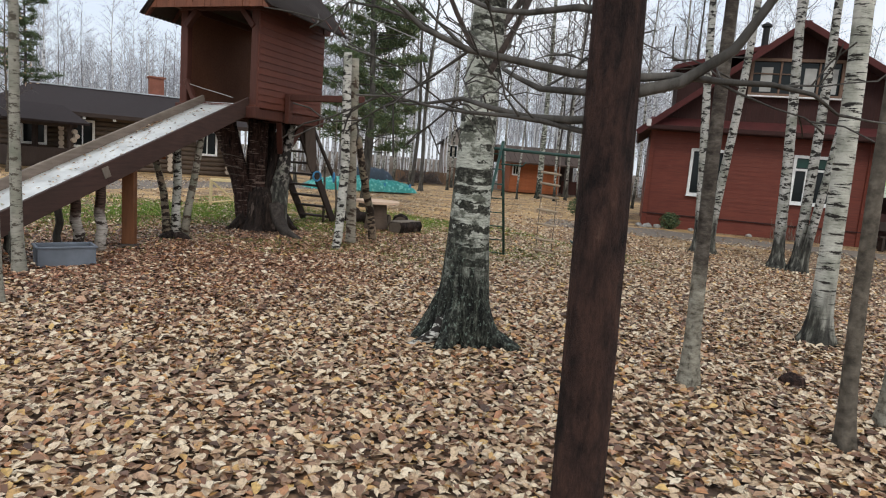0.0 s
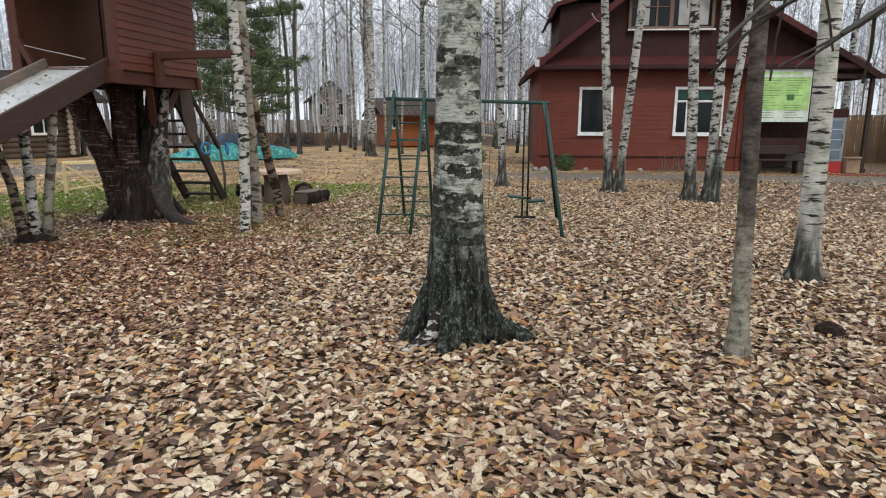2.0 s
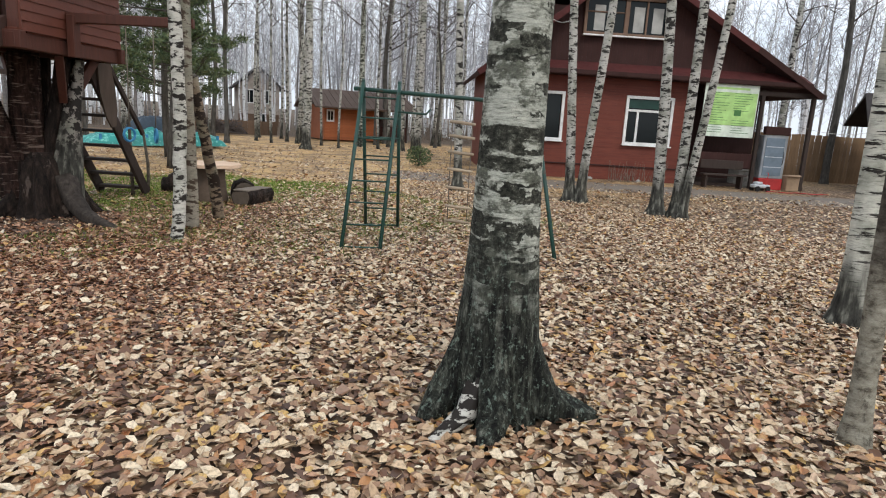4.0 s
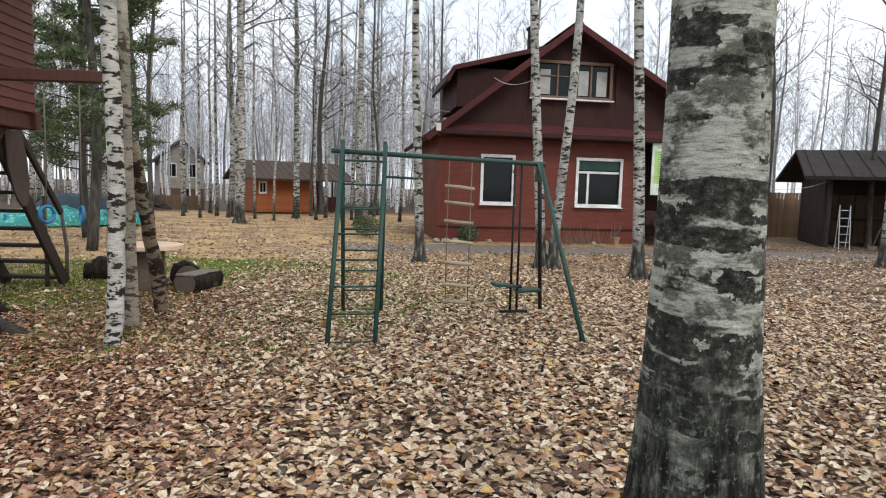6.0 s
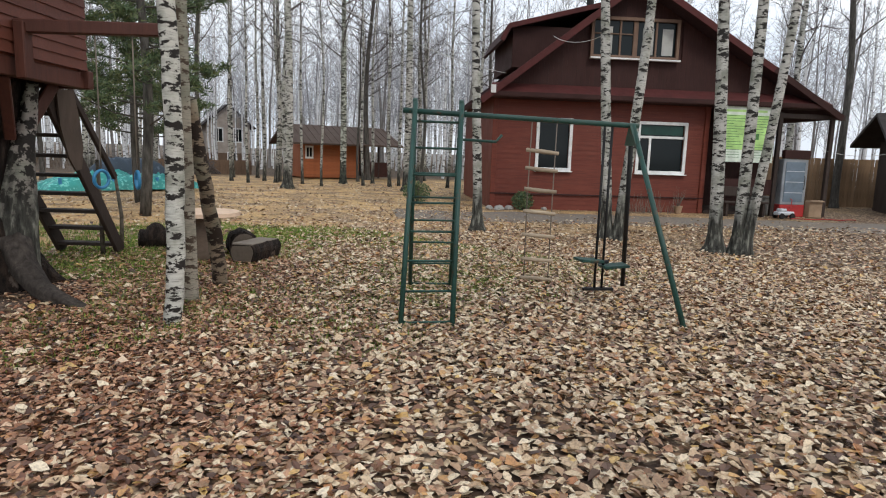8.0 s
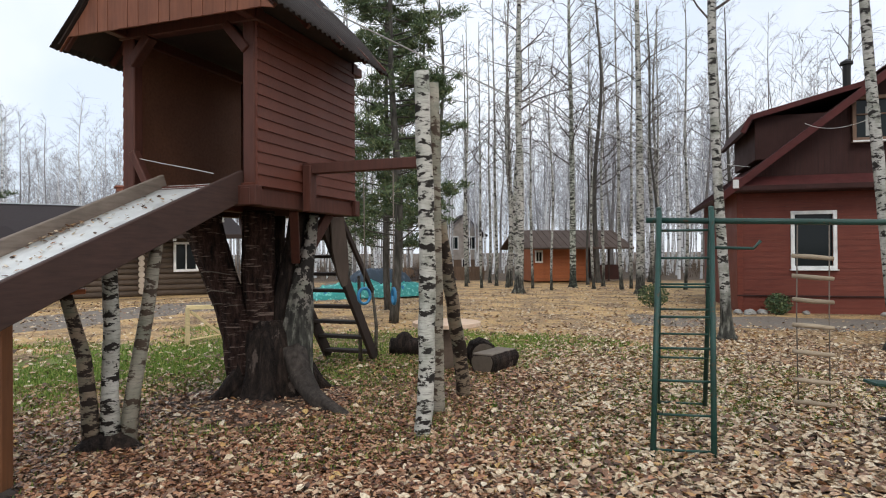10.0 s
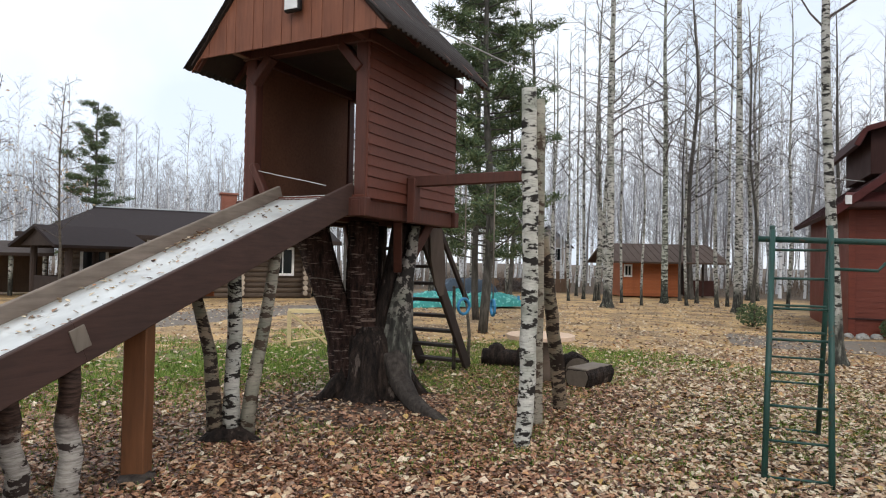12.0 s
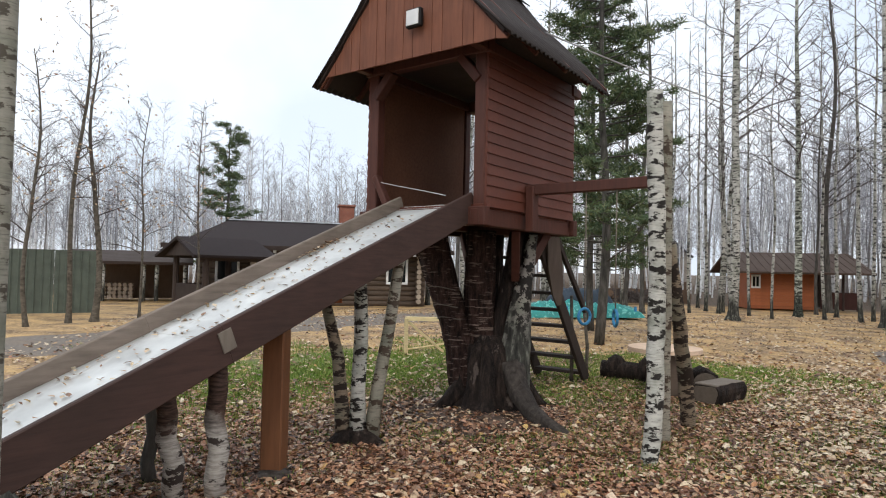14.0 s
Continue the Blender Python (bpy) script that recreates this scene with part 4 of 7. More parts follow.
for px, sx in ((-W + 0.12, 1), (-0.12, -1)):
    part("knee_brace", beam((px - 0.03 * sx, 0.03, ZT - 0.27), (px + 0.22 * sx, 0.03, ZT + 0.02), 0.1, 0.13, 0.01, (0, 1, 0)), TH_POST, tree_house)
# gable boards on the front, under the overhang
n_gb = 20
for i in range(n_gb):
    xa, xb = -W - OVS[-1] + 0.04 + (W + OVS[1] + OVS[-1] - 0.08) * i / n_gb, -W - OVS[-1] + 0.04 + (W + OVS[1] + OVS[-1] - 0.08) * (i + 1) / n_gb - 0.003
    tops = []
    for x in (xa, xb):
        sd = 1 if x > -W / 2 else -1
        tops.append(AZ - 0.05 - abs(x + W / 2) * (AZ - EZS[sd]) / (W / 2 + OVS[sd]))
    za, zb = min(ZT - 0.02, tops[0] - 0.012), min(ZT - 0.02, tops[1] - 0.012)
    front, rear = -0.356 + 0.004 * (i % 3), -0.33
    v = [(xa, front, za), (xb, front, zb), (xb, front, tops[1]), (xa, front, tops[0]), (xa, rear, za), (xb, rear, zb), (xb, rear, tops[1]), (xa, rear, tops[0])]
    part("gable_board", (v, [(0, 1, 2, 3), (7, 6, 5, 4), (0, 4, 5, 1), (3, 2, 6, 7), (0, 3, 7, 4), (1, 5, 6, 2)]), TH_GABLE, tree_house)
part("back_gable", ([(-W, D, ZT), (0, D, ZT), (-W / 2, D, AZ - 0.3), (-W, D - 0.04, ZT), (0, D - 0.04, ZT), (-W / 2, D - 0.04, AZ - 0.3)], [(0, 1, 2), (5, 4, 3), (0, 3, 4, 1), (1, 4, 5, 2), (2, 5, 3, 0)]), TH_WOOD, tree_house)


def corrugated(side, y0, y1):
    """A wavy roofing sheet on one slope; the waves run down the slope."""
    n = int((y1 - y0) / 0.025)
    v, f = [], []
    ridge, eave = Vector((-W / 2, 0, AZ)), Vector((OVS[1] if side > 0 else -W - OVS[-1], 0, EZS[side]))
    up = Vector((side * (AZ - EZS[side]), 0, W / 2 + OVS[side])).normalized()
    for t in (0.0, 0.012):
        for i in range(n + 1):
            y = y0 + (y1 - y0) * i / n
            wv = 0.016 * math.cos(2 * math.pi * y / 0.1)
            for k in range(5):
                p = ridge.lerp(eave, k / 4) + up * (wv + t + 0.02 * math.sin(k * 2.1 + y))
                v.append((p.x, y, p.z))
    o = (n + 1) * 5
    for i in range(n):
        for k in range(4):
            a = i * 5 + k
            f.append((a, a + 1, a + 6, a + 5))
            f.append((o + a, o + a + 5, o + a + 6, o + a + 1))
        for k in (0, 4):
            f.append((i * 5 + k, o + i * 5 + k, o + (i + 1) * 5 + k, (i + 1) * 5 + k))
    for i in (0, n):
        for k in range(4):
            a = i * 5 + k
            f.append((a, o + a, o + a + 1, a + 1))
    return v, f


for side in (1, -1):
    rf = part("roof_sheet", corrugated(side, -0.42, 2.16), TH_ROOF, tree_house, "dark brown corrugated roofing", True)
    ex, EZ = (OVS[1] - 0.05 if side > 0 else -W - OVS[-1] + 0.05), EZS[side] + 0.05
    for ry in (-0.3, 0.3, 1.0, 1.6, 2.08):
        part("rafter", beam((-W / 2, ry, AZ - 0.07), (ex, ry, EZ - 0.02), 0.05, 0.09), TH_POST, tree_house)
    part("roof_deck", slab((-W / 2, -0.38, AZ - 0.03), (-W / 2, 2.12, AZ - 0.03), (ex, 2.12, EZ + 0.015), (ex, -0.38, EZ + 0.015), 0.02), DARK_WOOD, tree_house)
# Closes sky gaps; dark boards also stand for shade under the roof.
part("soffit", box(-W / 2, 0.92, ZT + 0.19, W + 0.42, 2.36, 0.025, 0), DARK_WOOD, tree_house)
part("ridge_cap", join(*[beam((-W / 2 + s * 0.06, -0.43, AZ + 0.02), (-W / 2 + s * 0.06, 2.17, AZ + 0.02), 0.17, 0.015, 0.002, (s * 0.6, 0, 0.8)) for s in (1, -1)]), TH_ROOF, tree_house)
flood = part("floodlight", box(-W / 2 + 0.18, -0.42, 4.32, 0.2, 0.06, 0.2, 0.01), BLACK_STEEL, tree_house, "square floodlight on the gable")
part("lens", box(-W / 2 + 0.18, -0.455, 4.32, 0.165, 0.012, 0.165, 0.003), LAMP_GLASS, flood, "white lamp face")
part("rope", tube([(-W + 0.14, 0.0, ZB + 0.56), (-W + 0.5, -0.01, ZB + 0.48), (-W + 0.9, -0.01, ZB + 0.4), (-0.5, 0, ZB + 0.34)], [0.0045] * 4, 6), ROPE, tree_house, "white rope across the entrance")
# arm towards the birch posts, with its bracket
ARM0, ARM1 = TM.inverted() @ Vector((2.94, 12.13, 2.55)), TM.inverted() @ Vector((4.05, 11.2, 2.62))
part("arm", beam((ARM0.x - 0.1, ARM0.y, 2.58), (ARM1.x, ARM1.y, 2.62), 0.1, 0.12, 0.01), TH_POST, tree_house)
part("arm_bracket", box(ARM0.x - 0.03, ARM0.y, 2.36, 0.1, 0.14, 0.52, 0.01), TH_POST, tree_house)
for (ax, ay, az), (bx, by, bz) in (((-0.1, 0.85, ZB), (-0.3, 1.2, 1.55)), ((-0.2, 1.8, ZB), (-0.45, 1.35, 1.3)), ((-1.5, 1.8, ZB), (-0.95, 1.35, 1.25))):
    part("strut", beam((ax, ay, az + 0.02), (bx, by, bz), 0.1, 0.12, 0.01), TH_POST, tree_house)

# stump of several grown-together stems, with roots
SC = Vector((2.6, 12.82, 0))
stump = thing("tree_stump", "old many-stemmed stump carrying the treehouse", "tree stump", pose(SC.x, SC.y, 0))


def stump_base():
    zs = (-0.12, 0.0, 0.05, 0.12, 0.22, 0.36, 0.52, 0.7, 0.86)
    rs = (0.66, 0.55, 0.49, 0.45, 0.42, 0.39, 0.36, 0.31, 0.2)
    pts = [(0.04, -0.01, z) for z in zs]

    def lob(a, i):
        k = max(0, 1 - i / 5)
        fold = 0.07 * math.sin(6 * a + 0.7) + 0.05 * math.sin(11 * a + i * 0.12) + 0.03 * math.sin(23 * a + i * 0.2)
        return 1 + fold * (1 + 0.7 * k) + 0.08 * noise.noise((math.cos(a) * 3, math.sin(a) * 3, i * 0.4))
    return tube(pts, rs, 72, True, lob)


part("base", stump_base(), STUMP_BARK, stump, "", True)


def knotty(seed):
    return lambda a, i: 1 + 0.17 * noise.noise((math.cos(a) * 2, math.sin(a) * 2, i * 0.5 + seed)) + 0.05 * math.sin(7 * a + seed)


def gnarled(seed):
    """Lengthwise folds and knots of an old stem."""
    return lambda a, i: 1 + 0.15 * noise.noise((math.cos(a) * 2, math.sin(a) * 2, i * 0.35 + seed)) + 0.06 * math.sin(5 * a + seed + i * 0.1) + 0.04 * math.sin(13 * a - i * 0.15) + 0.05 * noise.noise((math.cos(a) * 6, math.sin(a) * 6, i * 0.9 + seed))


def stem_line(ctrl):
    """Finer points and radii along a stem, from (across, back, up, radius) controls."""
    pts, rad = [], []
    for p, q in zip(ctrl, ctrl[1:]):
        for k in range(4):
            u, d, z, r = (p[m] + (q[m] - p[m]) * k / 4 for m in range(4))
            pts.append((0.968 * u + 0.251 * d, -0.251 * u + 0.968 * d, z))
            rad.append(r)
    u, d, z, r = ctrl[-1]
    return pts + [(0.968 * u + 0.251 * d, -0.251 * u + 0.968 * d, z)], rad + [r]


for nm, ctrl, mt, lb in (("stem", [(-0.2, 0.0, 0.25, 0.25), (-0.3, 0.02, 0.7, 0.2), (-0.43, 0.04, 1.1, 0.18), (-0.57, 0.05, 1.5, 0.185), (-0.68, 0.04, 1.85, 0.2), (-0.78, 0.0, 2.13, 0.27)], STEM_SCARRED, "scarred leaning stem"),
                         ("stem", [(-0.08, 0.05, 0.3, 0.25), (-0.09, 0.05, 0.8, 0.205), (-0.1, 0.03, 1.3, 0.19), (-0.1, 0.0, 1.75, 0.18), (-0.1, 0.0, 2.14, 0.19)], STEM_SCARRED, "scarred upright stem"),
                         ("stem", [(0.08, 0.02, 0.4, 0.2), (0.15, 0.0, 0.9, 0.115), (0.21, 0.0, 1.35, 0.095), (0.3, 0.05, 1.75, 0.09), (0.36, 0.1, 2.12, 0.1)], STUMP_BARK, ""),
                         ("stem", [(0.28, -0.12, 0.2, 0.23), (0.33, -0.12, 0.6, 0.185), (0.37, -0.08, 1.0, 0.15), (0.42, -0.02, 1.4, 0.115), (0.49, 0.05, 1.75, 0.085), (0.54, 0.1, 2.12, 0.075)], STEM_BIRCH, "birch-barked stem"),
                         ("stem", [(0.02, 0.35, 0.6, 0.2), (0.05, 0.5, 1.3, 0.12), (0.1, 0.65, 2.12, 0.11)], STUMP_BARK, ""),
                         ("root", [(0.3, -0.22, 0.5, 0.15), (0.37, -0.45, 0.26, 0.12), (0.47, -0.75, 0.13, 0.1), (0.58, -1.05, 0.07, 0.085), (0.78, -1.4, 0.0, 0.06), (0.88, -1.6, -0.07, 0.03)], ROOT_BARK, "bare grey root"),
                         ("root", [(-0.3, -0.12, 0.22, 0.13), (-0.46, -0.22, 0.06, 0.09), (-0.66, -0.3, -0.06, 0.04)], STUMP_BARK, ""),
                         ("root", [(0.42, 0.05, 0.24, 0.14), (0.6, 0.02, 0.06, 0.09), (0.8, -0.02, -0.06, 0.04)], STUMP_BARK, "")):
    pts, rad = stem_line(ctrl)
    part(nm, tube(pts, rad, 28, True, gnarled(len(nm) + ctrl[0][0] * 10)), mt, stump, lb, True)
for z, u in ((1.05, -0.42), (1.2, -0.47), (1.42, -0.54)):
    part("wire", tube([(0.968 * (u + 0.2 * math.cos(a)), -0.251 * u + 0.05 + 0.2 * math.sin(a), z + 0.02 * math.sin(2 * a)) for a in np.linspace(0, 2 * math.pi, 20)], [0.006] * 20, 5), GREY_WOOD, stump, "wire wound round the stem")


def mound(x, y, rx, ry, h, seed):
    v, f = [], []
    nr, na = 8, 40
    for i in range(nr + 1):
        for j in range(na):
            a = 2 * math.pi * j / na
            r = i / nr * (1 + 0.45 * noise.noise((math.cos(a) * 1.4, math.sin(a) * 1.4, seed)))
            px, py = x + rx * r * math.cos(a), y + ry * r * math.sin(a)
            z = gz(px, py) + (h * (1 - (i / nr) ** 2) + 0.03 * noise.noise((px * 3, py * 3, seed)) if i < nr else -0.02)
            v.append((px, py, z))
    for i in range(nr):
        for j in range(na):
            k = (j + 1) % na
            f.append((i * na + j, i * na + k, (i + 1) * na + k, (i + 1) * na + j))
    f.append(tuple(range(na - 1, -1, -1)))
    return v, f


solid("earth_mound", mound(2.5, 12.35, 1.6, 1.6, 0.022, 4), SOIL, "bare trodden earth round the stump", "earth", kind="structure", smooth=True)

# stair at the back of the treehouse
stair = thing("stair", "steep dark plank stair up to the treehouse", "stairs", TM)
for sx in (-1.2, -0.4):
    part("stringer", beam((sx, 3.55, 0.02), (sx, 1.97, 2.1), 0.055, 0.19, 0.008), DARK_WOOD, stair)
for i in range(8):
    t = (0.12 + 0.245 * i) / 2.1
    part("tread", box(-0.8, 3.55 - 1.58 * t, 0.02 + 2.08 * t, 0.78, 0.2, 0.045, 0.008), DARK_LOG if i % 3 else DARK_WOOD, stair)
part("handrail", beam((-0.37, 3.42, 1.06), (-0.37, 2.42, 2.14), 0.05, 0.08), DARK_WOOD, stair)
part("rail_post", tube([(-0.52, 3.3, 0.0), (-0.51, 3.28, 0.6), (-0.5, 3.22, 1.3)], [0.032, 0.028, 0.025], 8, True), GREY_BARK, stair, "thin round post", True)
panel_yz = ((2.1, 2.12), (2.45, 2.13), (2.56, 1.75), (2.6, 1.45), (2.55, 1.2), (2.42, 1.18), (2.28, 1.35), (2.14, 1.7))
n_p = len(panel_yz)
part("panel", ([(x, y, z) for x in (-0.36, -0.335) for y, z in panel_yz], [tuple(range(n_p - 1, -1, -1)), tuple(range(n_p, 2 * n_p)), *[(i, (i + 1) % n_p, n_p + (i + 1) % n_p, n_p + i) for i in range(n_p)]]), WORN_PLY, stair, "weathered rounded side panel")

# slide
slide = thing("slide", "long wooden slide lined with worn sheet metal", "slide", TM)


def sl(y):
    return 2.47 + 0.413 * (y if y > -4.9 else -4.9 + (y + 4.9) * 0.5)


L0, L1 = 0.1, -5.9
for sx, mt in ((-0.17, SLIDE_BOARD), (-1.16, SLIDE_GREY)):
    part("side_board", join(beam((sx, 0.06, sl(0.06) - 0.15), (sx, -2.95, sl(-2.95) - 0.15), 0.05, 0.29, 0.008), beam((sx, -2.94, sl(-2.94) - 0.15), (sx, -4.9, sl(-4.9) - 0.15), 0.05, 0.286, 0.008), beam((sx, -4.88, sl(-4.88) - 0.15), (sx, L1, sl(L1) - 0.15), 0.05, 0.28, 0.008)), mt, slide)
part("joint_plate", beam((-0.138, -2.9, sl(-2.9) - 0.12), (-0.138, -3.0, sl(-3.0) - 0.12), 0.012, 0.15, 0.003), GREY_WOOD, slide, "pale weathered joint plate")


def sheet(y0, y1, lift):
    v, f = [], []
    n = 20
    for i in range(n + 1):
        y = y0 + (y1 - y0) * i / n
        for t in (0, 1):
            for k in range(7):
                x = -1.132 + 0.934 * k / 6
                z = sl(y) - 0.13 + lift + 0.006 * noise.noise((x * 3, y * 2, lift * 90)) - t * 0.02
                v.append((x, y, z))
    for i in range(n):
        for k in range(6):
            a, b = i * 14 + k, (i + 1) * 14 + k
            f += [(a, a + 1, b + 1, b), (a + 7, b + 7, b + 8, a + 8)]
        for k in (0, 6):
            a, b = i * 14 + k, (i + 1) * 14 + k
            f.append((a, b, b + 7, a + 7))
    for i in (0, n):
        for k in range(6):
            a = i * 14 + k
            f.append((a, a + 1, a + 8, a + 7))
    return v, f


part("metal_sheet", sheet(0.06, -2.95, 0.0), GALVANISED, slide, "", True)
part("metal_sheet", sheet(-2.93, -4.9, -0.008), GALVANISED, slide, "", True)
part("metal_sheet", sheet(-4.88, L1, -0.014), GALVANISED, slide, "", True)
for y in (-0.4, -1.2, -2.0, -2.8, -3.6, -4.4, -5.2):
    part("cross_bar", box(-0.665, y, sl(y) - 0.24, 0.94, 0.08, 0.1, 0.006), SLIDE_BOARD, slide)
inv = TM.inverted()


def slide_post(local_x, local_y, foot, r, mat, label, square=False):
    top = sl(local_y) - 0.28
    if square:
        part("support_post", beam((foot[0], foot[1], -0.02), (local_x, local_y, top), 0.168, 0.168, 0.01), mat, slide, label)
        part("post_footing", moved(pebble(0.19, 2.4), pose(foot[0] + 0.05, foot[1] - 0.04, 0.0) @ Matrix.Diagonal((1, 1, 0.6, 1))), ROOT_BARK, slide, "dark earth-stained footing stone", True)
    else:
        f, t = Vector((foot[0], foot[1], -0.05)), Vector((local_x, local_y, top))
        part("support_post", tube([f.lerp(t, k / 5) + Vector((0.02 * math.sin(k * 2 + r * 60), 0.015 * math.cos(k * 3), 0)) for k in range(6)], [r * 1.15, r, r, r * 0.95, r * 0.95, r * 0.9], 12, True, knotty(r * 100)), mat, slide, label, True)


def loc(x, y):
    p = inv @ Vector((x, y, 0))
    return p.x, p.y


slide_post(-0.42, -2.3, loc(0.22, 10.42), 0.1, POST_WOOD, "square orange-brown post", True)
slide_post(-0.27, -2.93, loc(-0.14, 9.95), 0.07, BIRCH_BARE, "half-peeled birch pole")
slide_post(-0.3, -3.3, loc(-0.4, 9.93), 0.068, BIRCH_BARE, "half-peeled birch pole")
slide_post(-1.05, -2.95, loc(-0.68, 10.35), 0.05, DARK_BARK, "thin dark pole")
slide_post(-0.22, -4.25, loc(-0.98, 8.98), 0.08, BIRCH, "birch pole")
slide_post(-0.45, -4.45, loc(-1.25, 9.0), 0.07, DARK_BARK, "dark pole")
slide_post(-1.1, -4.6, loc(-1.85, 9.3), 0.06, DARK_BARK, "dark pole")


def loose_leaves(name, label, spots, seed, mat=LEAF, parent_m=None):
    """Separate curled leaves lying at the given places (x, y, z, tilt)."""
    rnd = random.Random(seed)
    v, f = [], []
    for x, y, z, tilt in spots:
        s = rnd.uniform(0.011, 0.026)
        m = Euler((rnd.uniform(-.35, .35) + tilt, rnd.uniform(-.35, .35), rnd.uniform(0, 6.28))).to_matrix()
        o = len(v)
        for q in ((0, -1.1, 0.1), (0.75, -0.25, 0.28), (0.5, 0.6, 0.15), (0, 1.15, 0), (-0.5, 0.6, 0.15), (-0.75, -0.25, 0.28)):
            v.append(tuple(Vector((x, y, z + 0.006)) + m @ (Vector(q) * s)))
        f += [(o, o + 1, o + 2, o + 3), (o, o + 3, o + 4, o + 5)]
    return solid(name, (v, f), mat, label, "leaves", parent_m, kind="stuff")


rl = random.Random(21)
spots = []
for _ in range(420):
    y = rl.uniform(-5.6, -0.3)
    x = -1.11 + 0.9 * (rl.random() ** 1.4)
    spots.append((x, y, sl(y) - 0.128, 0.38))
for _ in range(160):
    y = rl.uniform(-5.0, -4.2) if rl.random() < 0.7 else rl.uniform(-1.5, -1.0)
    spots.append((-1.12 + abs(rl.gauss(0, 0.06)), y, sl(y) - 0.125 + rl.uniform(0, .03), 0.38))
loose_leaves("leaves_on_slide", "small brown leaves lying on the slide", spots, 22, LEAF, TM)

# clump of three young birch poles under the slide head
clump = thing("birch_clump", "three thin birch stems growing from one root", "tree", pose(0.9, 11.22, 0))
for pts, r, mt in (([(-0.1, 0, -0.05), (-0.13, 0.0, 0.4), (-0.17, 0.02, 0.8), (-0.3, 0.0, 1.32)], 0.062, BIRCH_BROWN), ([(0.03, 0, -0.05), (0.02, 0, 0.5), (0.04, 0, 1.0), (0.02, 0.03, 1.72)], 0.07, BIRCH_POST), ([(0.14, -0.02, -0.05), (0.2, 0, 0.5), (0.3, 0, 1.1), (0.42, 0.02, 1.98)], 0.06, BIRCH_TAN)):
    part("stem", tube(pts, [r * 1.3, r, r * 0.95, r * 0.8], 12, True, knotty(r * 99)), mt, clump, "", True)
part("root", tube([(-0.28, -0.05, -0.02), (-0.1, -0.02, 0.05), (0.1, -0.04, 0.04), (0.3, -0.2, -0.03)], [0.05, 0.12, 0.12, 0.05], 10), STUMP_BARK, clump, "", True)
solid("plank_shelf", box(-0.3, 0, 1.34, 0.3, 0.22, 0.04), ORANGE_WOOD, "small board nailed on the birch stem", "board", pose(0.9, 11.22, 0))

# grey tub under the slide
tub = thing("plastic_tub", "grey plastic tub lying under the slide", "tub", pose(-0.52, 9.0, 0.0, 0, 0, 12) @ Matrix.Diagonal((0.66, 0.7, 0.72, 1)))
part("tub_wall", join(box(0, -0.24, 0.18, 0.95, 0.03, 0.34, 0.01), box(0, 0.24, 0.18, 0.95, 0.03, 0.34, 0.01), box(-0.46, 0, 0.18, 0.03, 0.46, 0.34, 0.01), box(0.46, 0, 0.18, 0.03, 0.46, 0.34, 0.01), box(0, 0, 0.02, 0.92, 0.46, 0.03, 0.005)), GREY_PLASTIC, tub)
part("rim", join(box(0, -0.255, 0.345, 1.0, 0.05, 0.03), box(0, 0.255, 0.345, 1.0, 0.05, 0.03), box(-0.475, 0, 0.345, 0.05, 0.46, 0.03), box(0.475, 0, 0.345, 0.05, 0.46, 0.03)), GREY_PLASTIC, tub)

# three birch posts that hold the arm
def pole(name, pts, r0, r1, mat, label, seed, group=""):
    base = Vector(pts[0])
    rnd = random.Random(seed)
    fine = []
    for p, q in zip(pts, pts[1:]):
        for k in range(4):
            fine.append(Vector(p).lerp(Vector(q), k / 4) + Vector((rnd.uniform(-.008, .008), rnd.uniform(-.008, .008), 0)))
    pts = [*fine, Vector(pts[-1])]
    n = len(pts)
    sh = tube([tuple(Vector(p) - base) for p in pts], [r0 + (r1 - r0) * i / (n - 1) for i in range(n)], 14, True, knotty(seed))
    return solid(name, sh, mat, label, "post", Matrix.Translation(base), group, smooth=True)


pole("birch_post", [(3.36, 10.27, -0.1), (3.42, 10.30, 0.6), (3.47, 10.36, 1.3), (3.44, 10.33, 2.2), (3.40, 10.31, 3.27)], 0.078, 0.07, BIRCH_POST, "sawn-off white birch post with black bands", 3.3, "birch posts")
pole("birch_post", [(3.88, 10.98, -0.1), (3.78, 10.8, 0.8), (3.66, 10.6, 1.8), (3.57, 10.46, 3.22)], 0.095, 0.075, BIRCH_TAN, "sawn-off grey birch post", 4.4, "birch posts")
pole("birch_post", [(4.5, 11.45, -0.1), (4.3, 11.22, 0.6), (4.0, 10.9, 1.3), (3.8, 10.72, 1.95)], 0.08, 0.06, BIRCH_BROWN, "leaning brown birch post with dark bands", 5.4, "birch posts")


# ---- green play frame: ladder trestle, top bar, rope ladder, swing ----
PM = pose(5.445, 9.455, 0, 0, 0, -40.2)      # x runs along the top bar
play = thing("climbing_frame", "green steel play frame with ladders and a top bar", "climbing frame", PM)
pinv = PM.inverted()


def pl(x, y, z=0.0):
    p = pinv @ Vector((x, y, z))
    return p.x, p.y, z


TOPZ, LW, BAR = 1.93, 0.46, 2.25
fl, fr_, bl, br = pl(4.71, 8.87, -.08), pl(5.07, 8.58, -.08), pl(6.08, 10.08, -.08), pl(6.43, 9.77, -.08)
for foot, tx in ((fl, 0.0), (fr_, LW)):
    part("ladder_rail", tube([foot, (tx, 0.0, TOPZ + 0.08)], [0.024, 0.024], 10), GREEN_PAINT, play, "", True)
for foot, tx in ((bl, 0.0), (br, LW)):
    part("ladder_rail", tube([foot, (tx, 0.03, TOPZ + 0.12)], [0.024, 0.024], 10), GREEN_PAINT, play, "", True)
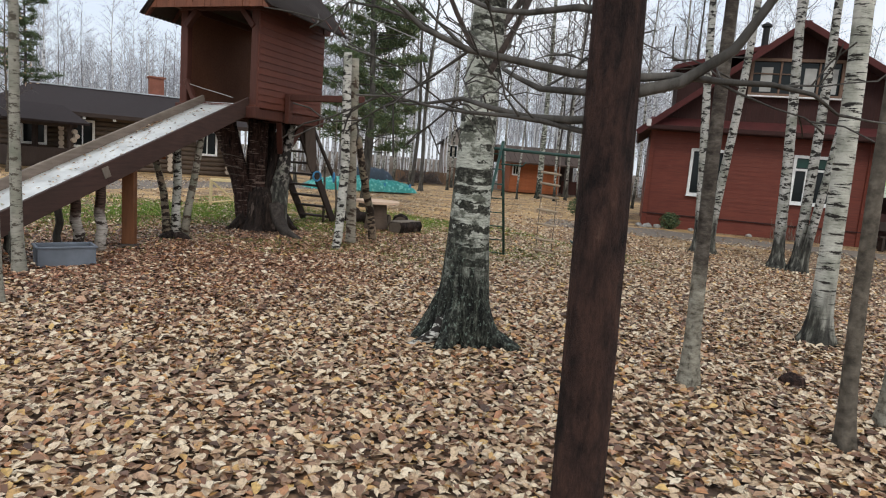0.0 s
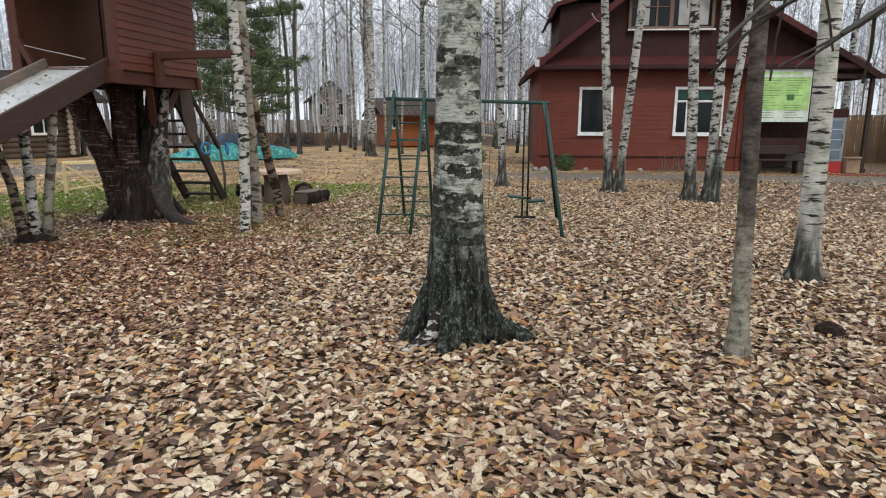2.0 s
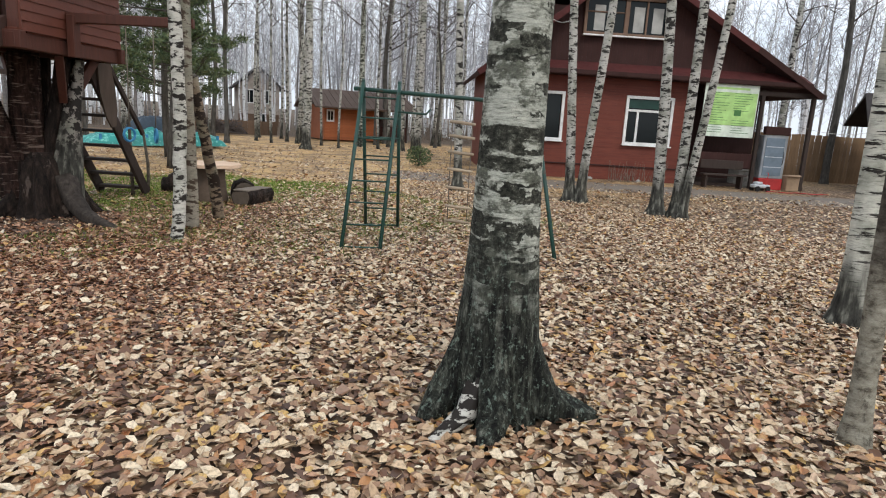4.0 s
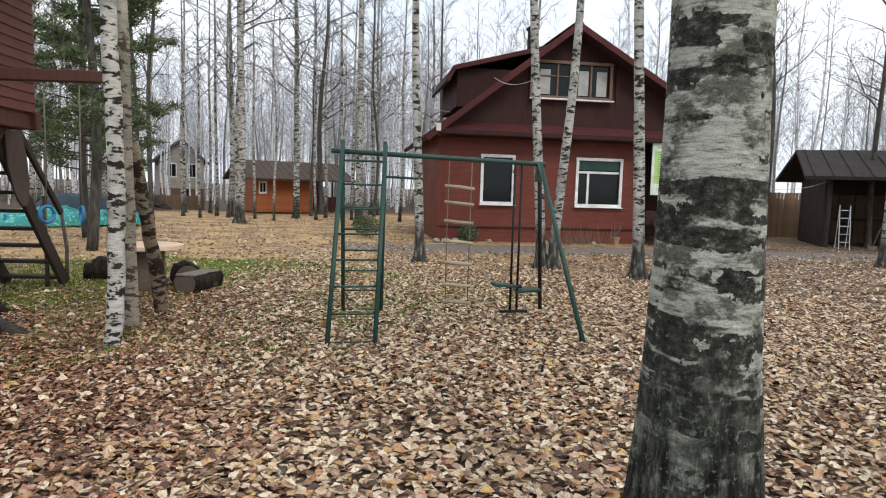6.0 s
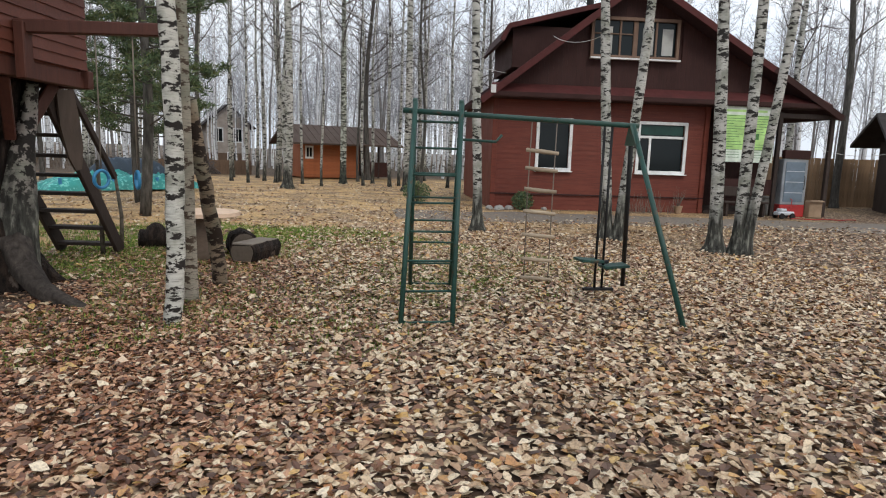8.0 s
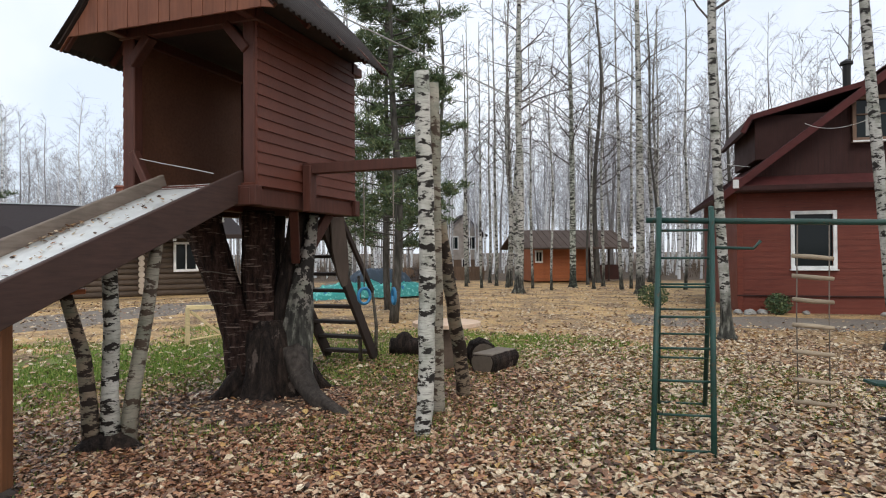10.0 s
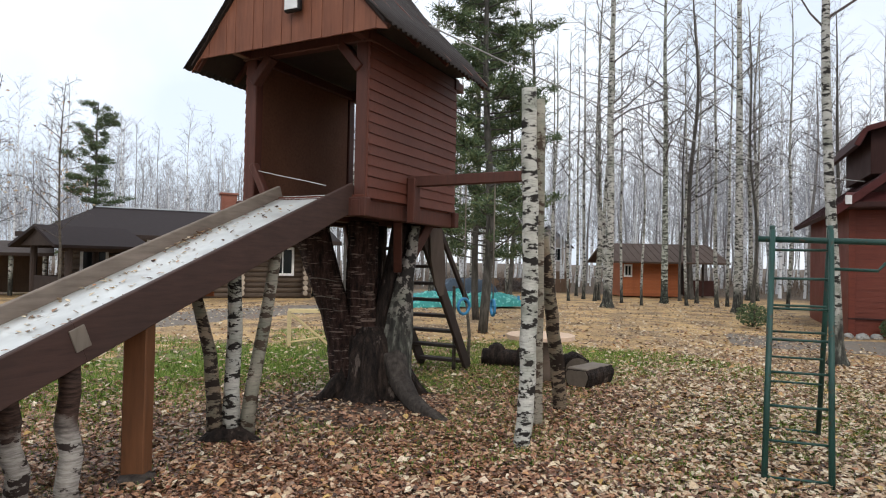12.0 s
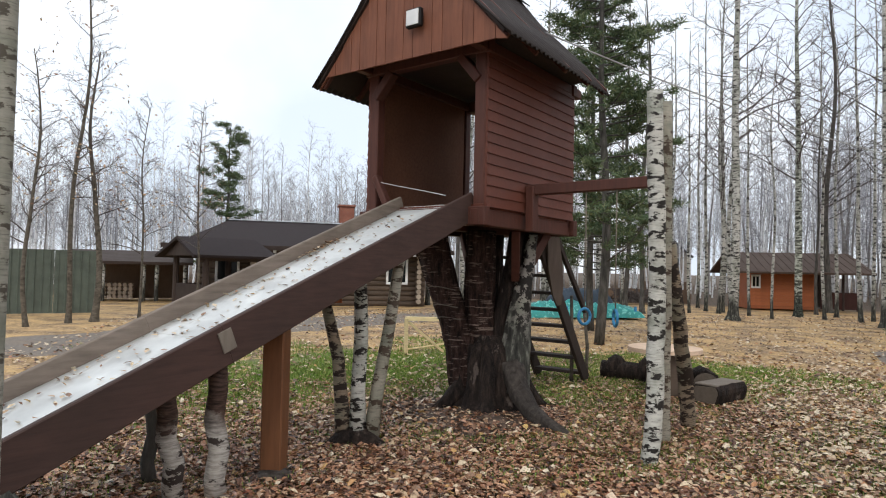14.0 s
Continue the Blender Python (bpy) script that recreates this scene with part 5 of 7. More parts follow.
for (a, b), n in (((fl, fr_), 8), ((bl, br), 8)):
    for i in range(n):
        t = (0.12 + 0.245 * i) / TOPZ
        p, q = Vector(a).lerp(Vector((0, 0, TOPZ)), t), Vector(b).lerp(Vector((LW, 0, TOPZ)), t)
        part("rung", tube([p, q], [0.0105, 0.0105], 8), GREEN_PAINT, play, "", True)
part("top_bar", tube([(-0.12, 0, TOPZ), (BAR + 0.06, 0, TOPZ - 0.06)], [0.027, 0.027], 12), GREEN_PAINT, play, "", True)
part("side_bar", tube([(LW, 0.0, TOPZ - 0.26), (LW + 0.36, 0.02, TOPZ - 0.27), (LW + 0.42, 0.02, TOPZ - 0.2)], [0.014] * 3, 8), GREEN_PAINT, play, "", True)
lf, lb_ = pl(6.58, 7.06, -.08), pl(7.95, 8.35, -.08)
part("leg", tube([lf, (BAR, 0, TOPZ - 0.05)], [0.026, 0.026], 10), GREEN_PAINT, play, "", True)
part("leg", tube([lb_, (BAR, 0.02, TOPZ - 0.05)], [0.026, 0.026], 10), BLACK_STEEL, play, "dark steel leg", True)
part("gusset", ([(BAR - 0.02, -0.02, TOPZ - 0.04), (BAR + 0.02, -0.13, TOPZ - 0.26), (BAR + 0.02, 0.15, TOPZ - 0.26), (BAR - 0.05, -0.02, TOPZ - 0.04), (BAR - 0.01, -0.13, TOPZ - 0.26), (BAR - 0.01, 0.15, TOPZ - 0.26)], [(0, 1, 2), (5, 4, 3), (0, 3, 4, 1), (1, 4, 5, 2), (2, 5, 3, 0)]), GREEN_PAINT, play)
rope_ladder = thing("rope_ladder", "rope ladder with rough wooden rungs hanging from the bar", "rope ladder", PM)
RX = 1.31
for s in (-0.13, 0.13):
    part("rope", tube([(RX + s, 0, TOPZ - 0.04), (RX + s * 1.03, 0.03, 1.1), (RX + s, 0.02, 0.25)], [0.006] * 3, 6), GREY_WOOD, rope_ladder, "", True)
for i, z in enumerate((1.58, 1.40, 1.19, 0.96, 0.72, 0.47, 0.27)):
    part("rung", tube([(RX - 0.17, 0.02, z + 0.012), (RX, 0.025, z - 0.004 * (i % 3)), (RX + 0.17, 0.02, z - 0.016)], [0.019, 0.022, 0.018], 8), RUNG_WOOD, rope_ladder, "", True)
swing = thing("swing", "black steel rod swing with crossed foot boards", "swing", PM)
SX = 1.99
for s in (-0.04, 0.04):
    part("rod", tube([(SX + s, 0, TOPZ - 0.05), (SX + s, 0, 0.15)], [0.014, 0.014], 8), BLACK_STEEL, swing, "", True)
part("crossbar", box(SX, 0, 0.45, 0.2, 0.04, 0.03), BLACK_STEEL, swing)
part("foot_board", box(SX - 0.12, 0, 0.47, 0.26, 0.2, 0.03, 0.005, pose(0, 0, 0, 0, 4, 8)), GREEN_PAINT, swing)
part("foot_board", box(SX + 0.16, 0, 0.41, 0.28, 0.2, 0.03, 0.005, pose(0, 0, 0, 0, -4, 0)), GREEN_PAINT, swing)
part("crossbar", box(SX, 0, 0.16, 0.34, 0.05, 0.03), BLACK_STEEL, swing)
part("hook", tube([(SX - 0.02, 0, TOPZ - 0.05), (SX - 0.06, 0.02, TOPZ - 0.16), (SX, 0.02, TOPZ - 0.2)], [0.007] * 3, 6), CABLE, swing, "", True)

# ---- round table and log seats ----
table = thing("round_table", "round pale wooden table on a dark stump foot", "table", pose(5.2, 13.15, 0.0))
part("tabletop", tube([(0, 0, 0.60), (0, 0, 0.605), (0, 0, 0.655), (0, 0, 0.66)], [0.47, 0.485, 0.485, 0.475], 40, True, lambda a, i: 1 + 0.012 * math.sin(3 * a)), PALE_WOOD, table)
part("foot", tube([(0, 0, -0.05), (0, 0, 0.1), (0, 0, 0.4), (0, 0, 0.6)], [0.27, 0.25, 0.22, 0.24], 18, True, knotty(2)), LOG_WOOD, table, "", True)


def log_bench(label, a, b, r, seed, flat=False, z=None, mat=STUMP_BARK):
    a, b = Vector((*a, r * 0.85 if z is None else z)), Vector((*b, r * 0.85 if z is None else z))
    t = thing("log_bench", label, "log", Matrix.Translation(((a.x + b.x) / 2, (a.y + b.y) / 2, 0)), "logs round the table")
    o = Vector(((a.x + b.x) / 2, (a.y + b.y) / 2, 0))
    n = 7
    if flat:
        d = (b - a).normalized()
        side = Vector((-d.y, d.x, 0))
        prof = [(math.cos(g) * (1 + 0.05 * math.sin(5 * g)), max(-0.8, math.sin(g))) for g in np.linspace(math.pi, 2 * math.pi, 13)]
        prof += [(0.97, 0.22), (0.8, 0.5), (-0.78, 0.56), (-0.98, 0.25)]
        v, f, k = [], [], len(prof)
        for i in range(n + 1):
            c = a.lerp(b, i / n) - o
            w = r * (1 + 0.06 * math.sin(i * 2.3 + seed))
            v += [tuple(c + side * (u * w) + Vector((0, 0, h * w * (1 + 0.03 * math.sin(i + u * 3))))) for u, h in prof]
        for i in range(n):
            f += [(i * k + q, i * k + (q + 1) % k, (i + 1) * k + (q + 1) % k, (i + 1) * k + q) for q in range(k)]
        f += [tuple(range(k - 1, -1, -1)), tuple(range(n * k, (n + 1) * k))]
        part("log", (v, f), mat, t)
        part("seat_plank", beam(a - o + Vector((0, 0, r * 0.57)), b - o + Vector((0, 0, r * 0.53)), r * 1.5, 0.03, 0.01), GREY_WOOD, t, "grey weathered top")
        part("sawn_end", ([tuple(a - o - d * 0.004 + side * (u * r * 0.86) + Vector((0, 0, h * r * 0.86))) for u, h in prof] + [tuple(a - o - d * 0.012 + side * (u * r * 0.84) + Vector((0, 0, h * r * 0.84))) for u, h in prof], [tuple(range(k)), tuple(range(2 * k - 1, k - 1, -1)), *[(q, (q + 1) % k, k + (q + 1) % k, k + q) for q in range(k)]]), BENCH_END, t, "grey sawn end")
        return t
    part("log", tube([a.lerp(b, i / n) - o for i in range(n + 1)], [r * (1 + 0.06 * math.sin(i * 2 + seed)) for i in range(n + 1)], 16, True, knotty(seed)), mat, t, "", True)
    d = (b - a).normalized()
    for e, s in ((a, -1), (b, 1)):
        part("sawn_end", tube([e - o + d * (s * 0.002), e - o + d * (s * 0.008)], [r * 0.9, r * 0.88], 16), BENCH_END, t, "grey sawn end")


log_bench("dark log lying beside the round table", (5.0, 14.62), (5.85, 13.95), 0.15, 3)
log_bench("short split-log seat with grey flat top", (5.36, 12.45), (5.98, 12.78), 0.19, 5, True)
log_bench("dark log on end of the seat group", (5.7, 12.95), (5.9, 13.4), 0.19, 8)
for i, (x, y, r) in enumerate(((5.15, 14.5, 0.16), (5.5, 14.15, 0.17), (5.72, 13.1, 0.15))):
    solid("log_stub", tube([(0, 0, 0.0), (0.01, 0, 0.15), (0.03, 0, 0.31), (0.05, 0.02, 0.36)], [r, r * .95, r * .85, r * .45], 14, True, knotty(i)), STUMP_BARK, "rough dark log stub by the table", "log", pose(x, y, gz(x, y) - 0.02), "logs round the table", smooth=True)
solid("wood_stub", pebble(0.11, 4.2), STEM_SCARRED, "small cut stump among the leaves", "stump", pose(5.13, 3.2, 0.03), smooth=True)

# thin stake by the stair, and two gymnastic rings hanging from the arm
solid("garden_stake", tube([(0, 0, -0.05), (0.01, 0, 0.5), (-0.06, 0.0, 1.12)], [0.03, 0.028, 0.022], 8), GREY_BARK, "thin grey stake standing beside the stair", "stake", pose(4.72, 14.6, 0), smooth=True)
for rx, ry, turn in ((3.40, 11.74, 20), (3.66, 11.53, 78)):
    ring = thing("gymnastic_ring", "blue gymnastic ring on a thin rope hanging from the arm beam", "ring", pose(rx, ry, 0, 0, 0, turn), "gymnastic rings")
    part("ring", tube([(0.085 * math.cos(a), 0, 1.17 + 0.085 * math.sin(a)) for a in np.linspace(0, 2 * math.pi, 26)], [0.017] * 26, 8), BLUE_PLASTIC, ring, "", True)
    part("rope", tube([(0, 0, 1.25), (0.006, 0, 1.9), (0, 0, 2.56)], [0.007] * 3, 6), GREY_WOOD, ring, "thin grey rope", True)
wicket = thing("wooden_barrier", "low pale timber barrier on the grass", "barrier", pose(2.25, 17.35, 0, 0, 0, 2))
part("post", box(0, 0, 0.34, 0.07, 0.07, 0.7), YELLOW_WOOD, wicket)
part("post", box(1.5, 0.1, 0.34, 0.07, 0.07, 0.7), YELLOW_WOOD, wicket)
part("rail", beam((-0.02, 0, 0.69), (1.55, 0.1, 0.66), 0.07, 0.08), YELLOW_WOOD, wicket)
part("brace", beam((0.05, 0.02, 0.62), (0.75, 0.05, 0.04), 0.05, 0.05), YELLOW_WOOD, wicket)
part("brace", beam((0.02, 0.02, 0.1), (0.95, 0.05, 0.22), 0.03, 0.03), YELLOW_WOOD, wicket)


# ---- covered boat and blue frame beyond the table ----
def crumpled(lx, ly, h, seed, amp=0.1):
    v, f = [], []
    nx, ny = 60, 20
    for i in range(nx + 1):
        for j in range(ny + 1):
            u, w = -1 + 2 * i / nx, -1 + 2 * j / ny
            e = max(0.0, 1 - abs(u) ** 4) * max(0.0, 1 - abs(w) ** 4)
            n1 = noise.noise((u * 4, w * 3, seed)) + 0.7 * noise.noise((u * 17, w * 8, seed))
            v.append((u * lx / 2, w * ly / 2, max(0.0, h * e ** 0.5 + amp * n1 * (0.25 + e))))
    for i in range(nx):
        for j in range(ny):
            a = i * (ny + 1) + j
            f.append((a, a + ny + 1, a + ny + 2, a + 1))
    return v, f


BM = pose(10.1, 27.7, 0.0, 0, 0, 3)
boat = thing("covered_boat", "boat under turquoise and dark blue tarpaulins", "boat", BM)
part("tarpaulin", crumpled(5.2, 1.5, 0.5, 2.0, 0.16), TARP, boat, "crumpled turquoise tarpaulin", True)
part("upper_tarpaulin", moved(crumpled(2.4, 1.2, 0.6, 5.0, 0.08), pose(0.5, 0.6, 0.42)), TARP_DARK, boat, "dark blue tarpaulin", True)
for sx in (-2.2, -0.6, 0.9, 2.2):
    part("trestle", box(sx, -0.62, 0.2, 0.08, 0.08, 0.42), BLUE_PLASTIC, boat)


# ---- far buildings ----
def simple_window(parent, x, y, z, w, h, yaw=0.0):
    m = pose(x, y, z, 0, 0, yaw)
    fr = part("window", moved(join(box(0, 0, h / 2 + .05, w + .2, .06, .1), box(0, 0, -h / 2 - .05, w + .2, .06, .1), box(-w / 2 - .05, 0, 0, .1, .06, h), box(w / 2 + .05, 0, 0, .1, .06, h), box(0, 0, 0, .05, .05, h)), m), WHITE_PAINT, parent)
    part("pane", moved(box(0, 0.03, 0, w, .01, h, 0), m), GLASS, fr)


lodge = thing("log_house", "low round-log house with dark brown roof and brick chimney", "log house", pose(0, 32.6, 0.0, 0, 0, 3))
for i in range(11):
    z = 0.12 + i * 0.215
    part("log", tube([(-4.2, 0, z), (5.25, 0, z)], [0.115, 0.115], 12), LOG_WOOD, lodge, "", True)
    part("log", tube([(4.95, -0.3, z + 0.1), (4.95, 7.0, z + 0.1)], [0.115, 0.115], 12), LOG_WOOD, lodge, "", True)
    part("log_end", tube([(4.95, -0.31, z + 0.1), (4.95, -0.335, z + 0.1)], [0.11, 0.1], 12), LOG_END, lodge)
    part("log_end", tube([(2.35, -0.33, z + 0.1), (2.35, -0.12, z + 0.1)], [0.115, 0.105], 12), LOG_END, lodge)
    part("log_end", tube([(-2.0, -0.33, z + 0.1), (-2.0, -0.12, z + 0.1)], [0.115, 0.105], 12), LOG_END, lodge)
part("wall", box(0.4, 3.6, 1.3, 9.0, 6.8, 2.6, 0), DARK_WOOD, lodge)
part("roof", slab((-3.3, 3.6, 3.72), (6.3, 3.6, 3.72), (6.3, -1.0, 2.4), (-5.0, -1.0, 2.4), 0.12), LODGE_ROOF, lodge, "dark brown roof slope")
part("roof", slab((-3.3, 3.6, 3.72), (6.3, 3.6, 3.72), (6.3, 8.2, 2.4), (-5.0, 8.2, 2.4), 0.12), LODGE_ROOF, lodge)
part("roof", ([(-3.3, 3.6, 3.72), (-5.0, -1.0, 2.4), (-5.0, 8.2, 2.4), (-3.3, 3.6, 3.6), (-4.95, -0.9, 2.3), (-4.95, 8.1, 2.3)], [(0, 1, 2), (5, 4, 3), (0, 3, 4, 1), (1, 4, 5, 2), (2, 5, 3, 0)]), LODGE_ROOF, lodge)
part("fascia", box(0.45, -1.02, 2.36, 11.7, 0.04, 0.18), DARK_WOOD, lodge)
part("ridge_flashing", box(1.5, 3.6, 3.755, 9.6, 0.2, 0.05), PALE_STEEL, lodge)
ch = part("chimney", box(2.2, 4.4, 3.95, 0.7, 0.6, 1.4, 0.01), BRICK_RED, lodge, "red brick chimney")
part("chimney_cap", box(2.2, 4.4, 4.68, 0.85, 0.75, 0.1, 0.02), BRICK_RED, ch)
for wx in (-3.0, 4.0, -1.2):
    simple_window(lodge, wx, -0.15, 1.55, 0.75, 1.0)
for i in range(9):
    part("porch_lamp", box(-4.6 + i * 1.15, -0.9, 2.22, 0.12, 0.12, 0.1), LAMP_GLASS, lodge)

pav = thing("timber_gazebo", "dark open timber gazebo with shingled roof", "gazebo", pose(-3.3, 28.7, 0.05, 0, 0, 34))
for px in (0.1, 2.2):
    for py in (0.1, 2.6):
        part("post", tube([(px, py, 0), (px, py, 2.0)], [0.12, 0.11], 10), DARK_WOOD, pav)
for ya, yb in ((-0.35, 1.35), (3.05, 1.35)):
    part("roof", slab((-0.45, yb, 2.6), (2.65, yb, 2.6), (2.75, ya, 1.92), (-0.55, ya, 1.92), 0.1), LODGE_ROOF, pav)
part("gable", ([(-0.3, 0.0, 1.9), (-0.3, 2.7, 1.9), (-0.3, 1.35, 2.5), (-0.2, 0.0, 1.9), (-0.2, 2.7, 1.9), (-0.2, 1.35, 2.5)], [(0, 1, 2), (5, 4, 3), (0, 3, 4, 1), (1, 4, 5, 2), (2, 5, 3, 0)]), DARK_WOOD, pav)
for px, py, sx, sy in ((1.15, 0.1, 2.1, 0.06), (0.1, 1.35, 0.06, 2.4), (1.15, 2.6, 2.1, 0.06)):
    part("railing", box(px, py, 0.5, sx, sy, 0.75, 0.01), DARK_WOOD, pav)
part("tie_beam", box(1.15, 0.08, 1.8, 2.6, 0.14, 0.16, 0.01), DARK_WOOD, pav)
for i, (px, pz) in enumerate(((2.28, 1.55), (2.36, 1.38), (2.24, 1.22))):
    part("log_end", tube([(px, -0.12, pz), (px, 0.12, pz)], [0.1, 0.1], 12), LOG_END, pav, "pale sawn log end")
part("table", box(1.15, 1.3, 0.7, 1.4, 0.8, 0.08, 0.01), DARK_WOOD, pav)

pav2 = thing("wood_shelter", "low open wood shelter with white posts", "shelter", pose(-9.2, 33.5, 0.05, 0, 0, 10))
part("roof", slab((-0.4, -0.5, 1.65), (4.6, -0.5, 1.65), (4.6, 2.5, 2.15), (-0.4, 2.5, 2.15), 0.12), DARK_WOOD, pav2)
part("back_wall", box(2.1, 2.3, 0.9, 4.6, 0.1, 1.8, 0), FENCE_WOOD, pav2)
for px in (0.0, 1.2, 2.7, 3.2, 4.3):
    part("post", tube([(px, -0.3, 0), (px, -0.3, 1.6)], [0.08, 0.08], 10), BIRCH, pav2)
rw = random.Random(12)
me = mesh_of("firewood_log", tube([(0, 0, 0), (0, 0.5, 0)], [0.09, 0.09], 8), LOG_END)
for i in range(40):
    part("firewood_log", me, LOG_END, pav2).matrix_basis = pose(0.3 + (i % 10) * 0.2 + rw.uniform(-.02, .02), 1.0, 0.12 + (i // 10) * 0.17)
for fa, fb in (((-14.5, 24.5), (-6.3, 27.5)),):
    fence = thing("sheet_fence", "tall dull green corrugated metal fence", "fence", pose(fa[0], fa[1], 0, 0, 0, math.degrees(math.atan2(fb[1] - fa[1], fb[0] - fa[0]))))
    ln = math.hypot(fb[0] - fa[0], fb[1] - fa[1])
    n = int(ln / 1.1)
    for i in range(n):
        part("panel", ribbed((i * ln / n, 0, 2.0), ((i + 1) * ln / n - 0.01, 0, 2.0), ((i + 1) * ln / n - 0.01, -0.02, 0.02), (i * ln / n, -0.02, 0.02), 0.01, 6), FENCE_GREEN, fence)

cabin = thing("orange_cabin", "orange-stained timber cabin with open porch end", "cabin", pose(22.3, 34.06, 0, 0, 0, -20.5) @ Matrix.Diagonal((0.757, 1, 1, 1)))
me = mesh_of("wall_board", box(2.15, 0, 0, 4.3, 0.06, 0.172, 0.012), ORANGE_WOOD)
for i in range(11):
    part("wall_board", me, ORANGE_WOOD, cabin).matrix_basis = pose(0, 0, 0.1 + i * 0.176)
part("body", box(2.15, 1.9, 1.0, 4.26, 3.6, 2.0, 0), ORANGE_WOOD, cabin)
part("roof", ribbed((-0.9, 1.9, 2.95), (7.3, 1.9, 2.95), (7.4, -0.9, 1.9), (-1.0, -0.9, 1.9), 0.1, 16), CABIN_ROOF, cabin, "grey-brown roof")
part("roof", ribbed((-0.9, 1.9, 2.95), (7.3, 1.9, 2.95), (7.4, 4.7, 1.9), (-1.0, 4.7, 1.9), 0.1, 16), CABIN_ROOF, cabin)
simple_window(cabin, 0.45, -0.06, 1.4, 0.4, 0.5)
for px in (4.9, 5.9, 6.8):
    part("porch_post", box(px, 0.0, 0.95, 0.12, 0.12, 1.9), DARK_WOOD, cabin)
part("balustrade", box(5.65, -0.02, 0.5, 2.3, 0.05, 0.85, 0.01), HOUSE_DARK, cabin, "dark red boarded balustrade")
part("porch_back", box(5.6, 3.4, 1.0, 2.5, 0.1, 2.0, 0), DARK_WOOD, cabin)

villa = thing("far_house", "distant two-storey house of pale block and timber", "house", pose(32.5, 59.6, -0.8, 0, 0, -22) @ Matrix.Diagonal((0.86, 0.86, 1.0, 1)))
part("wall", box(0, 0, 2.2, 4.4, 3.6, 4.4, 0.02), PALE_BLOCK, villa)
part("lower_wall", box(0, -1.83, 0.9, 4.3, 0.06, 1.8, 0.01), FENCE_WOOD, villa)
part("gable", ([(-2.2, -1.8, 4.4), (2.2, -1.8, 4.4), (0, -1.8, 6.0), (-2.2, 1.8, 4.4), (2.2, 1.8, 4.4), (0, 1.8, 6.0)], [(0, 1, 2), (5, 4, 3), (0, 3, 4, 1), (1, 4, 5, 2), (2, 5, 3, 0)]), PALE_BLOCK, villa)
for s in (1, -1):
    part("roof", slab((0, -2.2, 6.2), (0, 2.2, 6.2), (s * 2.8, 2.2, 4.1), (s * 2.8, -2.2, 4.1), 0.12), TH_ROOF, villa)
for wx in (-1.0, 1.0):
    simple_window(villa, wx, -1.85, 3.4, 0.8, 1.1)
simple_window(villa, 0.3, -1.9, 1.2, 0.7, 1.2)
board_fence("low stacked board fence before the far house", (17.2, 40.5), (22.4, 39.2), 0.85, FENCE_WOOD, 0.3)
solid("brush_pile", join(*[tube([(rw.uniform(-1.5, 1.5), rw.uniform(-.6, .6), 0.05), (rw.uniform(-1.5, 1.5), rw.uniform(-.6, .6), rw.uniform(.2, .9))], [0.03, 0.015], 5) for _ in range(160)]), TWIG, "dark heap of brushwood", "brush pile", pose(18.0, 38.2, 0), kind="stuff")


# ---- trees ----
def bend(base, h, lean, wob, seed, n):
    """The line of a trunk."""
    out = []
    for i in range(n + 1):
        t = i / n
        out.append((lean[0] * t * h + wob * noise.noise((t * 2.2, seed, 0)), lean[1] * t * h + wob * noise.noise((t * 2.2, seed, 7)), base + (h - base) * t))
    o = out[0]
    return [(p[0] - o[0], p[1] - o[1], p[2]) for p in out]


def branch(rnd, at, direction, length, r, depth, out, sides=4, kids=6, droop=0.0):
    """A limb with its twigs, as tubes added to out."""
    n = (7 if sides == 6 else 4) if depth else 2
    p, d = Vector(at), Vector(direction).normalized()
    pts, rad = [p.copy()], [r]
    for i in range(n):
        d = (d + Vector((rnd.gauss(0, .19), rnd.gauss(0, .19), rnd.gauss(0.05, .15) - droop * (i / n)))).normalized()
        p = p + d * (length / n)
        pts.append(p.copy())
        rad.append(max(0.0025, r * (1 - 0.85 * (i + 1) / n)))
    out.append(tube(pts, rad, sides, False))
    if depth:
        for _ in range(kids):
            k = rnd.uniform(0.25, 1.0) * n
            i = min(n - 1, int(k))
            q = pts[i].lerp(pts[i + 1], k - i)
            side = Vector((rnd.gauss(0, 1), rnd.gauss(0, 1), rnd.gauss(0.15, .6))).normalized()
            branch(rnd, q, (d + side * 0.9), length * rnd.uniform(0.28, 0.5), max(0.003, r * 0.42), depth - 1, out, 3, max(3, kids - 2), droop + 0.25)


def crown_shape(trunk, r_top, start, count, length, seed, kids=6, up=0.75, depth=2):
    rnd = random.Random(seed)
    out = []
    n = len(trunk) - 1
    zs0, zs1 = trunk[0][2], trunk[-1][2]
    for i in range(count):
        t = start + (0.99 - start) * (i + rnd.random()) / count
        k = t * n
        j = min(n - 1, int(k))
        at = Vector(trunk[j]).lerp(Vector(trunk[j + 1]), k - j)
        a = rnd.uniform(0, 6.283)
        ln = length * (1.1 - 0.75 * (t - start) / (1 - start)) * rnd.uniform(0.7, 1.2)
        branch(rnd, at, (math.cos(a), math.sin(a), up * rnd.uniform(0.5, 1.5)), ln, 0.019 * ln / 1.8 + 0.005, depth, out, 4, kids, 0.12)
    return join(*out)


